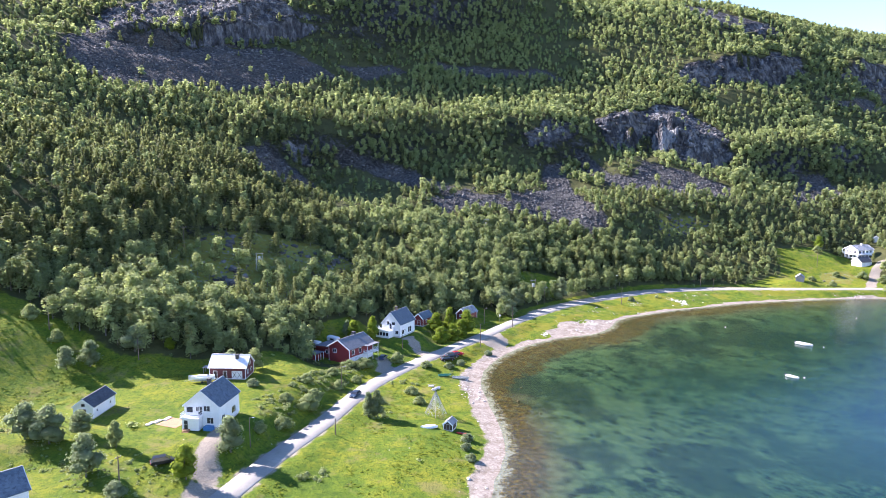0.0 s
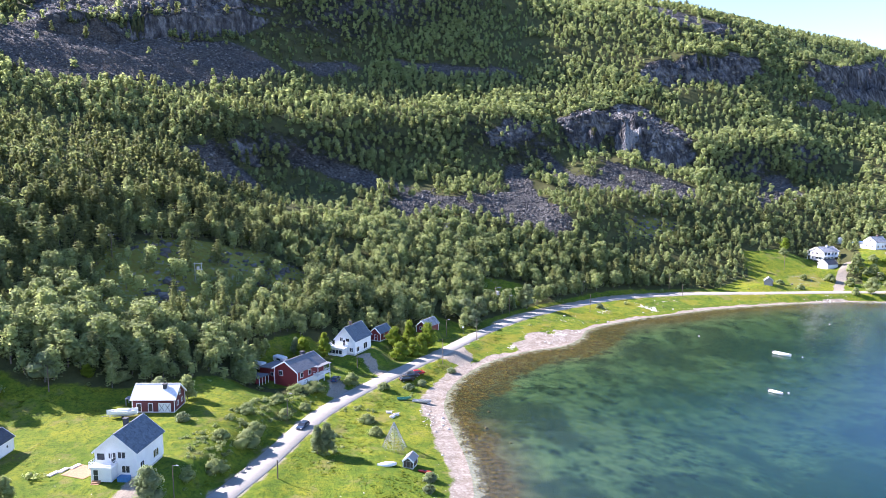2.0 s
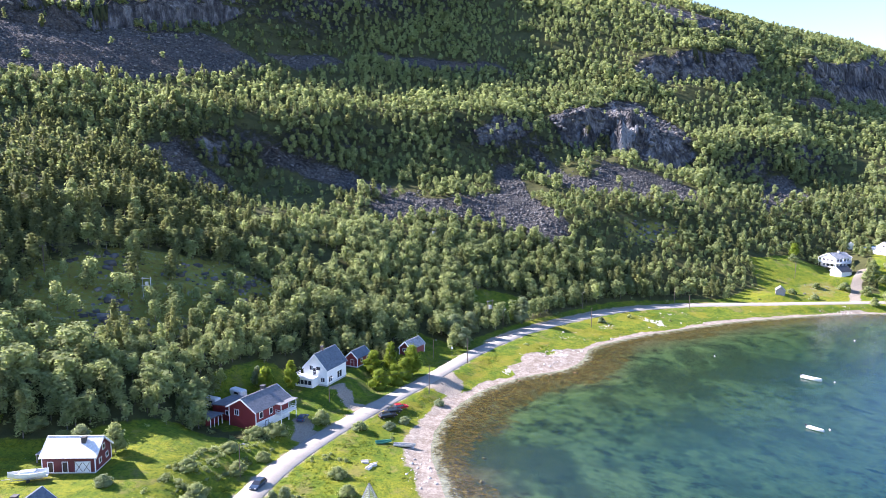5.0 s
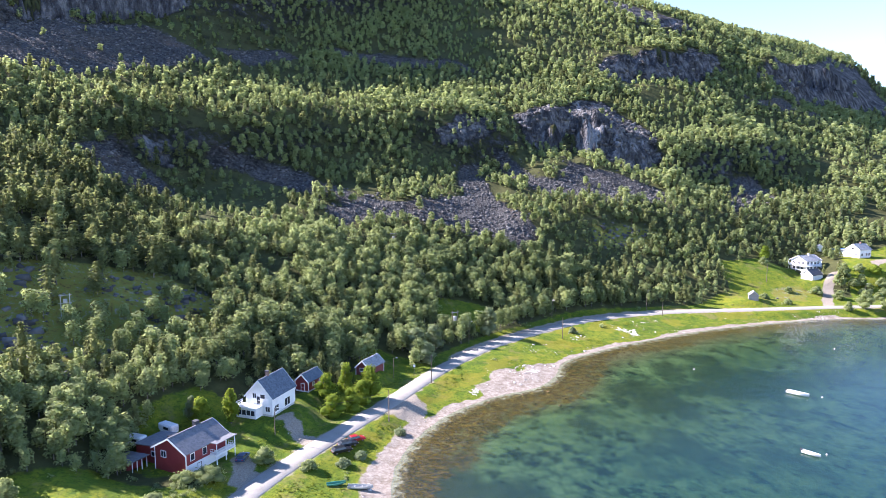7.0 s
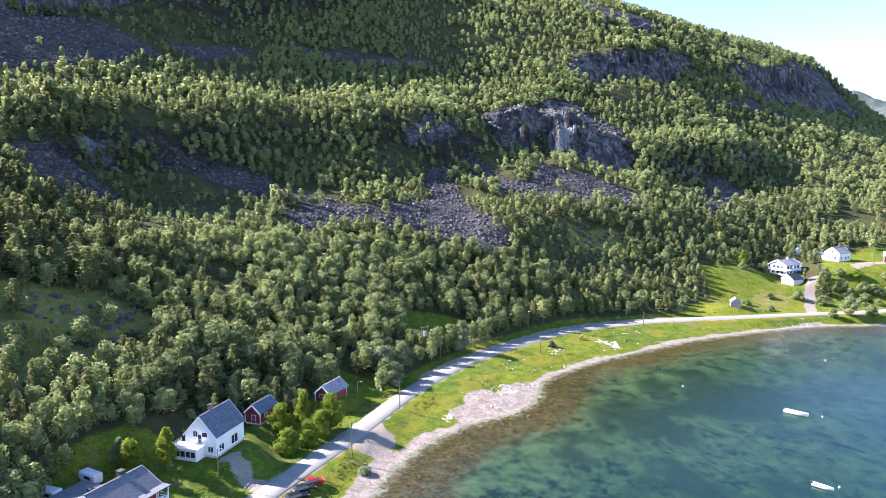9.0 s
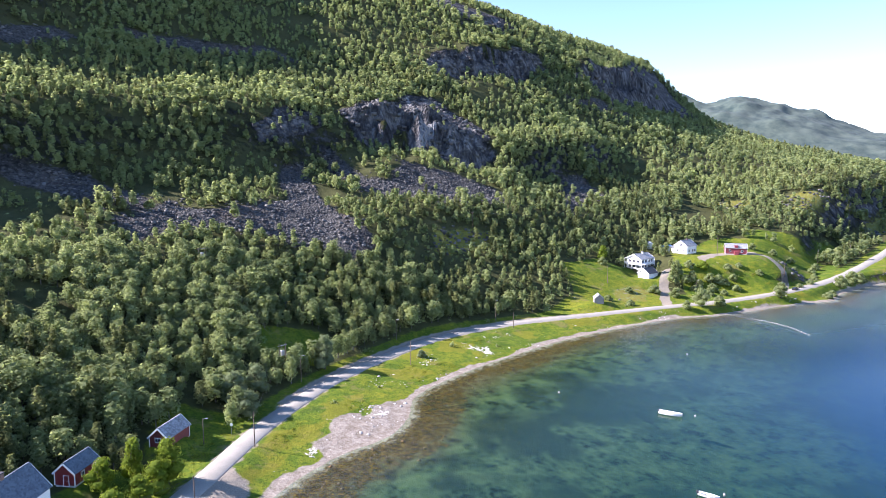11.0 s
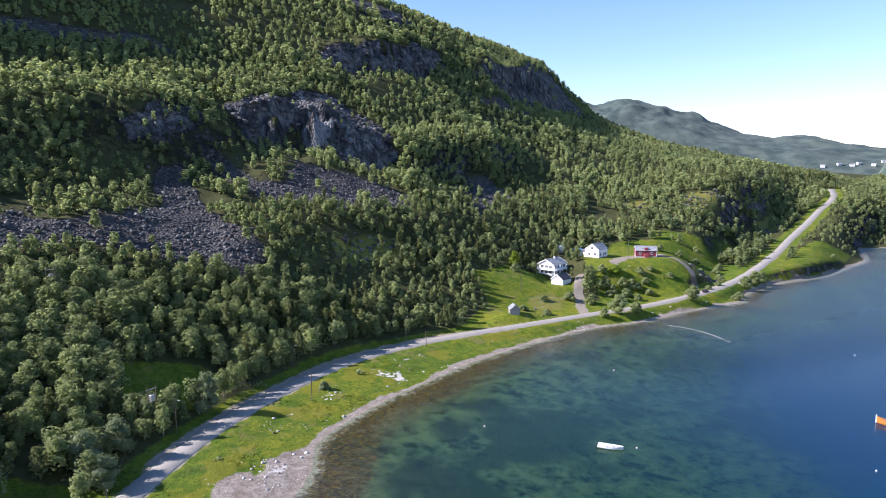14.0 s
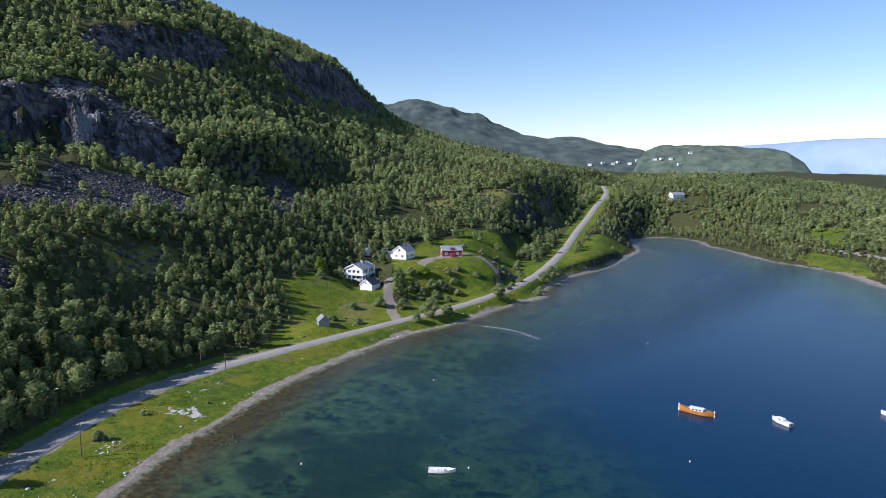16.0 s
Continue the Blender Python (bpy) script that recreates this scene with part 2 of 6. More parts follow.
# ---------------------------------------------------------------- materials
class Shader:
    """A small helper round one node material."""

    def __init__(self, name, rough=0.8):
        self.m = bpy.data.materials.new(name)
        self.m.use_nodes = True
        self.t = self.m.node_tree
        self.bsdf = self.t.nodes["Principled BSDF"]
        self.bsdf.inputs["Roughness"].default_value = rough
        self.out = self.t.nodes["Material Output"]

    def node(self, kind, **props):
        n = self.t.nodes.new(kind)
        for key, value in props.items():
            if key == "operation":
                n.operation = value
            elif key == "feature":
                n.feature = value
            elif key == "blend":
                n.blend_type = value
        return n

    def link(self, a, b):
        self.t.links.new(a, b)

    def put(self, socket, value):
        if isinstance(value, bpy.types.NodeSocket):
            self.link(value, socket)
        elif isinstance(value, tuple) and len(value) == 3 and socket.type == "RGBA":
            socket.default_value = (*value, 1)
        else:
            socket.default_value = value

    def place(self, stretch=(1, 1, 1), local=False):
        src = self.node("ShaderNodeTexCoord").outputs["Object"] if local else self.node("ShaderNodeNewGeometry").outputs["Position"]
        if stretch == (1, 1, 1):
            return src
        mp = self.node("ShaderNodeMapping")
        mp.inputs["Scale"].default_value = stretch
        self.link(src, mp.inputs["Vector"])
        return mp.outputs[0]

    def noise(self, scale, detail=4, rough=0.6, stretch=(1, 1, 1), local=False):
        n = self.node("ShaderNodeTexNoise")
        n.inputs["Scale"].default_value, n.inputs["Detail"].default_value, n.inputs["Roughness"].default_value = scale, detail, rough
        self.link(self.place(stretch, local), n.inputs["Vector"])
        return n.outputs["Fac"]

    def voronoi(self, scale, feature="F1", stretch=(1, 1, 1), out="Distance"):
        n = self.node("ShaderNodeTexVoronoi", feature=feature)
        n.inputs["Scale"].default_value = scale
        self.link(self.place(stretch), n.inputs["Vector"])
        return n.outputs[out]

    def ramp(self, fac, *stops):
        n = self.node("ShaderNodeValToRGB")
        els = n.color_ramp.elements
        while len(els) < len(stops):
            els.new(0.5)
        for el, (pos, col) in zip(els, stops):
            el.position, el.color = pos, (*col, 1)
        self.link(fac, n.inputs["Fac"])
        return n.outputs["Color"]

    def math(self, op, a, b=0.0, c=0.0):
        n = self.node("ShaderNodeMath", operation=op)
        for k, v in enumerate((a, b, c)):
            self.put(n.inputs[k], v)
        return n.outputs[0]

    def mix(self, fac, a, b, blend="MIX"):
        n = self.node("ShaderNodeMix", blend=blend)
        n.data_type = "RGBA"
        self.put(n.inputs["Factor"], fac)
        self.put(n.inputs["A"], a)
        self.put(n.inputs["B"], b)
        return n.outputs["Result"]

    def step(self, value, lo, hi):
        n = self.node("ShaderNodeMapRange")
        n.interpolation_type = "SMOOTHSTEP"
        self.put(n.inputs["Value"], value)
        n.inputs["From Min"].default_value, n.inputs["From Max"].default_value = lo, hi
        return n.outputs[0]

    def attribute(self, name, channel):
        n = self.node("ShaderNodeAttribute")
        n.attribute_name = name
        sep = self.node("ShaderNodeSeparateColor")
        self.link(n.outputs["Color"], sep.inputs[0])
        return sep.outputs[channel]

    def color(self, value):
        self.put(self.bsdf.inputs["Base Color"], value)

    def bump(self, value, strength, distance):
        n = self.node("ShaderNodeBump")
        n.inputs["Strength"].default_value, n.inputs["Distance"].default_value = strength, distance
        self.link(value, n.inputs["Height"])
        self.link(n.outputs[0], self.bsdf.inputs["Normal"])
        return n.outputs[0]

    def island(self):
        return self.node("ShaderNodeNewGeometry").outputs["Random Per Island"]

    def each(self):
        return self.node("ShaderNodeObjectInfo").outputs["Random"]


def ground_material():
    s = Shader("ground_cover", 0.95)
    s.bsdf.inputs["Specular IOR Level"].default_value = 0.08
    broad, mid, fine = s.noise(0.035, 4), s.noise(0.33, 5), s.noise(2.6, 5, 0.7)
    wob = s.math("MULTIPLY_ADD", mid, 0.9, -0.45)
    wob2 = s.math("MULTIPLY_ADD", fine, 0.5, -0.25)
    wob = s.math("ADD", wob, wob2)

    def area(name, ch):
        return s.step(s.math("ADD", s.attribute(name, ch), wob), 0.35, 0.65)
    floor_ = s.mix(fine, s.ramp(mid, (0.3, (0.030, 0.042, 0.014)), (0.7, (0.082, 0.096, 0.030))), (0.062, 0.056, 0.026))
    grass = s.ramp(s.math("MULTIPLY_ADD", mid, 0.55, s.math("MULTIPLY", broad, 0.5)), (0.32, (0.042, 0.08, 0.011)), (0.48, (0.09, 0.135, 0.013)), (0.64, (0.18, 0.19, 0.017)))
    grass = s.mix(s.step(s.noise(1.3, 6, 0.75), 0.46, 0.62), grass, s.mix(0.7, grass, (0.035, 0.07, 0.012)))
    grass = s.mix(s.math("MULTIPLY", s.step(s.noise(0.12, 5, 0.7), 0.53, 0.66), 0.55), grass, (0.19, 0.155, 0.06))
    stones = s.voronoi(0.9, out="Color")
    sep = s.node("ShaderNodeSeparateColor")
    s.link(stones, sep.inputs[0])
    scree = s.ramp(sep.outputs[0], (0.0, (0.03, 0.03, 0.029)), (1.0, (0.098, 0.096, 0.09)))
    scree = s.mix(s.math("MULTIPLY", s.step(broad, 0.5, 0.75), 0.4), scree, (0.15, 0.11, 0.08))
    sand = s.ramp(s.math("MULTIPLY_ADD", s.noise(1.1, 6, 0.75), 0.6, s.math("MULTIPLY", mid, 0.4)), (0.36, (0.15, 0.12, 0.09)), (0.48, (0.235, 0.20, 0.16)), (0.64, (0.37, 0.33, 0.275)))
    kelp = s.math("MULTIPLY_ADD", s.noise(0.8, 5, 0.75), 0.6, s.math("MULTIPLY", fine, 0.4))
    weed = s.ramp(kelp, (0.40, (0.010, 0.008, 0.004)), (0.5, (0.055, 0.034, 0.010)), (0.6, (0.20, 0.115, 0.022)))
    streak = s.noise(0.16, 8, 0.72, (1, 1, 0.35))
    rock = s.ramp(streak, (0.38, (0.022, 0.022, 0.023)), (0.5, (0.068, 0.068, 0.07)), (0.64, (0.20, 0.196, 0.19)))
    rock = s.mix(s.step(mid, 0.62, 0.76), rock, (0.08, 0.095, 0.04))
    rock = s.mix(s.math("MULTIPLY", s.step(s.math("ADD", s.attribute("scar", 0), s.math("MULTIPLY_ADD", streak, 1.6, -0.8)), 0.45, 0.7), 0.85), rock, s.ramp(fine, (0.3, (0.19, 0.195, 0.195)), (0.7, (0.38, 0.365, 0.345))))
    gravel = s.ramp(fine, (0.3, (0.20, 0.17, 0.13)), (0.7, (0.33, 0.29, 0.23)))
    bed = s.ramp(s.math("MULTIPLY_ADD", mid, 0.4, s.math("MULTIPLY", s.noise(0.14, 5, 0.7), 0.6)), (0.41, (0.009, 0.016, 0.009)), (0.47, (0.042, 0.07, 0.032)), (0.58, (0.092, 0.13, 0.055)))
    eelgrass = s.step(s.math("MULTIPLY_ADD", mid, 0.16, s.noise(0.028, 4, 0.55)), 0.58, 0.66)
    silt = s.ramp(s.math("MULTIPLY_ADD", mid, 0.5, s.math("MULTIPLY", fine, 0.5)), (0.38, (0.035, 0.027, 0.014)), (0.5, (0.085, 0.066, 0.034)), (0.62, (0.15, 0.118, 0.065)))
    bed = s.mix(s.attribute("scar", 2), bed, silt)
    bed = s.mix(s.math("MULTIPLY", eelgrass, 0.85), bed, s.ramp(fine, (0.3, (0.008, 0.016, 0.010)), (0.7, (0.026, 0.04, 0.022))))

    nz = s.node("ShaderNodeSeparateXYZ")
    s.link(s.node("ShaderNodeNewGeometry").outputs["Normal"], nz.inputs[0])
    steep = s.step(s.math("MULTIPLY_ADD", wob, -0.42, nz.outputs[2]), 0.72, 0.60)
    col = s.mix(area("cover", 1), floor_, grass)
    moss = s.ramp(s.math("MULTIPLY_ADD", s.noise(0.5, 6, 0.7), 0.7, s.math("MULTIPLY", fine, 0.3)), (0.36, (0.06, 0.05, 0.024)), (0.45, (0.18, 0.155, 0.035)), (0.54, (0.15, 0.17, 0.03)), (0.62, (0.22, 0.20, 0.17)))
    col = s.mix(area("heath", 0), col, moss)
    col = s.mix(s.math("MULTIPLY", area("heath", 2), 0.5), col, s.ramp(fine, (0.35, (0.13, 0.11, 0.02)), (0.65, (0.26, 0.235, 0.02))))
    steep = s.math("MAXIMUM", steep, s.step(s.math("ADD", s.attribute("scar", 1), s.math("MULTIPLY", wob, 1.2)), 0.3, 0.6))
    col = s.mix(steep, col, rock)
    col = s.mix(area("cover", 0), col, scree)
    col = s.mix(area("zone", 1), col, gravel)
    col = s.mix(area("cover", 2), col, sand)
    col = s.mix(s.step(s.math("ADD", s.attribute("heath", 1), s.math("MULTIPLY_ADD", s.noise(0.75, 4, 0.65), 2.4, -1.2)), 0.52, 0.62), col, s.ramp(fine, (0.3, (0.24, 0.21, 0.17)), (0.5, (0.52, 0.49, 0.44)), (0.7, (0.72, 0.70, 0.66))))
    col = s.mix(s.step(s.attribute("zone", 2), 0.3, 0.7), col, bed)
    tangle = s.math("MULTIPLY_ADD", s.noise(0.36, 7, 0.75), 3.4, -1.75)
    col = s.mix(s.math("MULTIPLY", s.step(s.math("ADD", s.attribute("zone", 0), tangle), 0.5, 1.0), 0.85), col, weed)
    s.color(col)
    lump = s.math("ADD", s.math("MULTIPLY", mid, 0.7), s.math("MULTIPLY", fine, 0.3))
    blocks = s.math("MULTIPLY", s.voronoi(0.9), s.math("MULTIPLY", area("cover", 0), 1.3))
    crag = s.math("MULTIPLY", s.math("ADD", s.math("ADD", streak, s.voronoi(0.3, stretch=(1, 1, 0.4))), s.math("MULTIPLY", s.voronoi(0.8, stretch=(1, 1, 0.6)), 0.6)), s.math("MULTIPLY", steep, 3.0))
    s.bump(s.math("ADD", lump, s.math("ADD", blocks, crag)), 0.9, 0.7)
    return s.m


def water_material():
    s = Shader("sea_water", 0.06)
    s.t.nodes.remove(s.bsdf)
    murk = s.attribute("depth", 0)
    clear = s.node("ShaderNodeBsdfTransparent")
    s.put(clear.inputs[0], s.mix(murk, (0.74, 0.93, 0.85), (0.30, 0.62, 0.55)))
    body = s.node("ShaderNodeBsdfDiffuse")
    s.put(body.inputs[0], s.mix(s.attribute("depth", 1), (0.0022, 0.030, 0.024), (0.0014, 0.025, 0.062)))
    mix = s.node("ShaderNodeMixShader")
    s.put(mix.inputs[0], murk)
    s.link(clear.outputs[0], mix.inputs[1])
    s.link(body.outputs[0], mix.inputs[2])
    ripple = s.math("ADD", s.noise(1.5, 4, 0.65, (1, 0.45, 1)), s.math("MULTIPLY", s.noise(0.35, 3, 0.55, (1, 0.4, 1)), 0.8))
    b = s.node("ShaderNodeBump")
    b.inputs["Strength"].default_value, b.inputs["Distance"].default_value = 0.2, 0.32
    s.link(ripple, b.inputs["Height"])
    s.put(b.inputs["Strength"], s.math("MULTIPLY_ADD", s.attribute("depth", 2), 0.8, 0.18))
    gloss = s.node("ShaderNodeBsdfGlossy")
    s.put(gloss.inputs["Roughness"], s.math("MULTIPLY_ADD", s.attribute("depth", 2), 0.2, 0.08))
    s.link(b.outputs[0], gloss.inputs["Normal"])
    fres = s.node("ShaderNodeFresnel")
    fres.inputs["IOR"].default_value = 1.33
    s.link(b.outputs[0], fres.inputs["Normal"])
    top = s.node("ShaderNodeMixShader")
    s.link(fres.outputs[0], top.inputs[0])
    s.link(mix.outputs[0], top.inputs[1])
    s.link(gloss.outputs[0], top.inputs[2])
    s.link(top.outputs[0], s.out.inputs["Surface"])
    return s.m


def leaf_material(name, dark, light, glow):
    """Leaves: a colour for each clump and each tree, and some light let through."""
    s = Shader(name, 0.7)
    leafy = s.noise(2.2, 3, 0.7)
    tone = s.math("MULTIPLY_ADD", s.island(), 0.3, s.math("MULTIPLY", s.attribute("tint", 0), 0.5))
    tone = s.math("MULTIPLY_ADD", leafy, 0.4, s.math("SUBTRACT", tone, 0.1))
    col = s.ramp(tone, (0.1, dark), (0.9, light))
    s.bump(leafy, 0.8, 0.5)
    s.color(col)
    s.bsdf.inputs["Specular IOR Level"].default_value = 0.1
    thin = s.node("ShaderNodeBsdfTranslucent")
    s.link(s.mix(0.5, col, glow), thin.inputs[0])
    m = s.node("ShaderNodeMixShader")
    m.inputs[0].default_value = 0.55
    s.link(s.bsdf.outputs[0], m.inputs[1])
    s.link(thin.outputs[0], m.inputs[2])
    s.link(m.outputs[0], s.out.inputs["Surface"])
    return s.m


def plain(name, color, rough=0.6, metal=0.0, vary=0.12, scale=3.0, bump=0.0):
    """A painted or natural surface with faint stains at two scales."""
    s = Shader(name, rough)
    n = s.math("MULTIPLY_ADD", s.noise(scale, 5), 0.6, s.math("MULTIPLY", s.noise(scale * 7, 3), 0.4))
    dark = tuple(c * (1 - 2.2 * vary) for c in color)
    pale = tuple(min(1, c * (1 + 1.2 * vary)) for c in color)
    s.color(s.ramp(n, (0.3, dark), (0.7, pale)))
    s.bsdf.inputs["Metallic"].default_value = metal
    if bump:
        s.bump(n, bump, 0.05)
    return s.m


def asphalt_material():
    s = Shader("worn_asphalt", 0.9)
    n = s.math("MULTIPLY_ADD", s.noise(0.25, 5), 0.55, s.math("MULTIPLY", s.noise(3.0, 4), 0.45))
    col = s.ramp(n, (0.3, (0.215, 0.20, 0.168)), (0.7, (0.325, 0.303, 0.258)))
    crack = s.step(s.voronoi(0.16, "DISTANCE_TO_EDGE"), 0.004, 0.016)
    s.color(s.mix(s.math("MULTIPLY", s.math("SUBTRACT", 1.0, crack), s.math("MULTIPLY", s.noise(0.08, 3), 0.3)), col, (0.10, 0.10, 0.10)))
    s.bump(s.noise(20, 2), 0.2, 0.01)
    return s.m


def stone_material():
    s = Shader("scree_rock", 0.9)
    n = s.math("MULTIPLY_ADD", s.noise(0.8, 5), 0.4, s.math("MULTIPLY", s.island(), 0.6))
    s.color(s.ramp(n, (0.15, (0.036, 0.035, 0.033)), (0.55, (0.08, 0.078, 0.073)), (0.85, (0.17, 0.165, 0.155))))
    s.bump(s.noise(3, 4), 0.5, 0.1)
    return s.m


def shore_stone_material():
    s = Shader("pale_shore_rock", 0.85)
    n = s.math("MULTIPLY_ADD", s.noise(0.8, 5), 0.4, s.math("MULTIPLY", s.island(), 0.6))
    s.color(s.ramp(n, (0.2, (0.28, 0.25, 0.22)), (0.55, (0.47, 0.43, 0.40)), (0.85, (0.68, 0.65, 0.62))))
    return s.m


GROUND, WATER = ground_material(), water_material()
BIRCH = leaf_material("birch_leaves", (0.118, 0.155, 0.072), (0.41, 0.460, 0.200), (0.42, 0.49, 0.15))
PINE = leaf_material("pine_needles", (0.070, 0.090, 0.040), (0.27, 0.290, 0.110), (0.26, 0.29, 0.09))
WILLOW = leaf_material("willow_leaves", (0.13, 0.17, 0.095), (0.33, 0.38, 0.21), (0.33, 0.40, 0.16))
BRIGHT = leaf_material("young_leaves", (0.12, 0.19, 0.02), (0.25, 0.32, 0.045), (0.34, 0.40, 0.035))
BARK = plain("bark", (0.16, 0.14, 0.12), 0.9, vary=0.3, scale=2)
ASPHALT, STONE, SHORE_STONE = asphalt_material(), stone_material(), shore_stone_material()


def mesh_from(name, verts, faces, material, smooth_faces=False):
    """A mesh from arrays; faces all quads or all triangles."""
    me = bpy.data.meshes.new(name)
    verts, faces = np.asarray(verts, np.float32), np.asarray(faces, np.int32)
    me.vertices.add(len(verts))
    me.vertices.foreach_set("co", verts.ravel())
    me.loops.add(faces.size)
    me.loops.foreach_set("vertex_index", faces.ravel())
    me.polygons.add(len(faces))
    me.polygons.foreach_set("loop_start", np.arange(0, faces.size, faces.shape[1], dtype=np.int32))
    me.update(calc_edges=True)
    if smooth_faces:
        me.polygons.foreach_set("use_smooth", np.ones(len(faces), bool))
    me.materials.append(material)
    return me


def attribute(me, name, r, g=None, b=None):
    a = me.attributes.new(name, "FLOAT_COLOR", "POINT")
    n = len(me.vertices)
    c = np.zeros((n, 4), np.float32)
    for k, v in enumerate((r, g, b)):
        if v is not None:
            c[:, k] = v
    c[:, 3] = 1
    a.data.foreach_set("color", c.ravel())


def part(name, bm, material, parent=None, label="", smooth_faces=False):
    """Link a bmesh as one mesh object under a thing or a part."""
    me = bpy.data.meshes.new(name)
    bmesh.ops.recalc_face_normals(bm, faces=bm.faces)
    bm.to_mesh(me)
    bm.free()
    if smooth_faces:
        me.polygons.foreach_set("use_smooth", np.ones(len(me.polygons), bool))
    me.materials.append(material)
    ob = new(name, me)
    ob.parent = parent
    return tagged(ob, label)


# ---------------------------------------------------------------- ground, water, road
MEADOWS = [
    [(-220, 125), (-50, 112), (4, 92), (6, -90), (-30, -130), (-300, -120)],
    [(-150, 205), (-113, 190), (-90, 181), (-72, 188), (-46, 202), (-30, 200), (-22, 196), (-33, 167), (-41, 135), (-50, 110), (-100, 85), (-180, 120)],
    [(-40, 110), (-19, 177), (0, 214), (4, 193), (7, 156), (6, 125), (4, 90)],
    [(-47, 227), (-37, 240), (-21, 236), (-8, 234), (-12, 214), (-22, 208), (-38, 205)],
    [(38, 335), (59, 341), (70, 334), (56, 317), (39, 318)],
    [(197, 398), (222, 404), (240, 402), (247, 376), (235, 354), (187, 353), (161, 357), (190, 375)],
    [(268, 392), (285, 418), (330, 416), (366, 398), (395, 387), (345, 362), (310, 358), (280, 356), (250, 362), (256, 378)],
    [(4, 264), (12, 290), (25, 284), (24, 271), (14, 264)],
    [(-22, 232), (-12, 250), (0, 262), (14, 262), (8, 246), (-4, 228), (-12, 222)],
    [(370, 362), (430, 378), (500, 402), (520, 385), (470, 368), (400, 358)],
]
CLEARINGS = [
    [(333, 402), (352, 428), (382, 414), (390, 390), (356, 391)],
    [(280, 358), (306, 366), (300, 380), (270, 376)],
    [(653, 290), (661, 281), (654, 257), (594, 235), (590, 256), (630, 282)],
    [(552, 273), (583, 265), (544, 227), (491, 210), (501, 229), (525, 256)],
    [(401, 420), (433, 424), (430, 412), (382, 396), (378, 406)],
]
# open heath: moss, heather and bare rock with few trees
HEATHS = [
    [(-105, 243), (-97, 272), (-73, 291), (-57, 303), (-38, 294), (-36, 279), (-50, 257), (-61, 240), (-72, 226), (-92, 216)],
    [(132, 398), (136, 414), (150, 421), (165, 420), (176, 426), (168, 411), (152, 403)],
    [(208, 364), (214, 377), (230, 378), (232, 370), (224, 361)],
    [(420, 440), (433, 468), (474, 474), (484, 456), (448, 434)],
    [(500, 440), (520, 470), (560, 480), (566, 468), (530, 444)],
    [(318, 362), (322, 374), (334, 378), (340, 368), (330, 362)],
    [(370, 470), (395, 480), (405, 465), (380, 455)],
]
SCREES = [
    [(-120, 400), (-108, 387), (-100, 379), (-76, 386), (-77, 401), (-94, 412), (-107, 416)],
    [(-74, 440), (-52, 448), (-32, 451), (-13, 448), (8, 430), (6, 412), (-18, 424), (-37, 435), (-68, 433)],
    [(-13, 412), (2, 414), (17, 436), (29, 422), (50, 431), (64, 440), (70, 484), (88, 488), (84, 440), (98, 402), (82, 382), (66, 392), (44, 401), (24, 396), (-1, 393)],
    [(96, 502), (107, 504), (119, 474), (130, 470), (144, 501), (171, 485), (202, 465), (184, 440), (159, 444), (139, 455), (116, 453), (103, 487)],
    [(272, 508), (299, 516), (295, 485), (262, 468), (232, 448), (250, 483)],
    [(-300, 560), (-241, 511), (-202, 540), (-152, 568), (-112, 567), (-90, 543), (-120, 512), (-150, 483), (-171, 455), (-207, 435), (-250, 455)],
    [(-91, 565), (-46, 596), (-34, 585), (-67, 559)],
    [(-12, 613), (50, 632), (91, 626), (109, 612), (59, 614), (8, 605)],
    [(346, 644), (420, 664), (472, 682), (407, 640)],
    [(560, 740), (672, 805), (660, 790), (600, 745)],
]
ROCK_FACES = [
    [(120, 544), (143, 546), (178, 580), (203, 584), (214, 559), (229, 537), (221, 513), (184, 504), (171, 520), (153, 528), (127, 522)],
    [(-101, 428), (-88, 432), (-85, 424), (-94, 416)],
    [(60, 507), (87, 526), (108, 528), (98, 512), (70, 498)],
    [(220, 642), (281, 662), (374, 712), (352, 677), (276, 642), (221, 622)],
    [(393, 690), (452, 720), (651, 922), (702, 939), (698, 883), (672, 811), (561, 756), (446, 690)],
    [(-315, 627), (-293, 648), (-229, 646), (-138, 617), (-125, 600), (-154, 577), (-206, 552), (-239, 514), (-252, 505), (-290, 540)],
    [(272, 788), (290, 825), (378, 765), (341, 736), (295, 745)],
]
# the grass between road and beach
STRIP = [(p[0], p[1]) for p in ROAD_LINE if p[0] < 335] + [q for q in reversed(SHORE_XY) if q[0] < 340 and q[1] > 80]
TRACKS = [
    ([(-44, 112), (-47, 122), (-49, 132), (-50, 143)], 2.6),
    ([(-16.5, 203), (-19, 207), (-19.5, 212)], 2.6),
    ([(-4.5, 224), (-9, 228), (-12, 232)], 2.2),
    ([(227, 349), (236, 362), (246, 374), (256, 383)], 2.4),
    ([(296, 350), (310, 356), (318, 366), (316, 378), (306, 384), (290, 388)], 2.0),
    ([(280, 384), (296, 388), (318, 386)], 3.0),
    ([(604, 280), (595, 269), (580, 250), (573, 235), (557, 217), (540, 200)], 2.4),
]


def axis(*spans):
    out = []
    for lo, hi, step in spans:
        out += list(np.arange(lo, hi - 1e-6, step))
    return np.array(out + [spans[-1][1]])


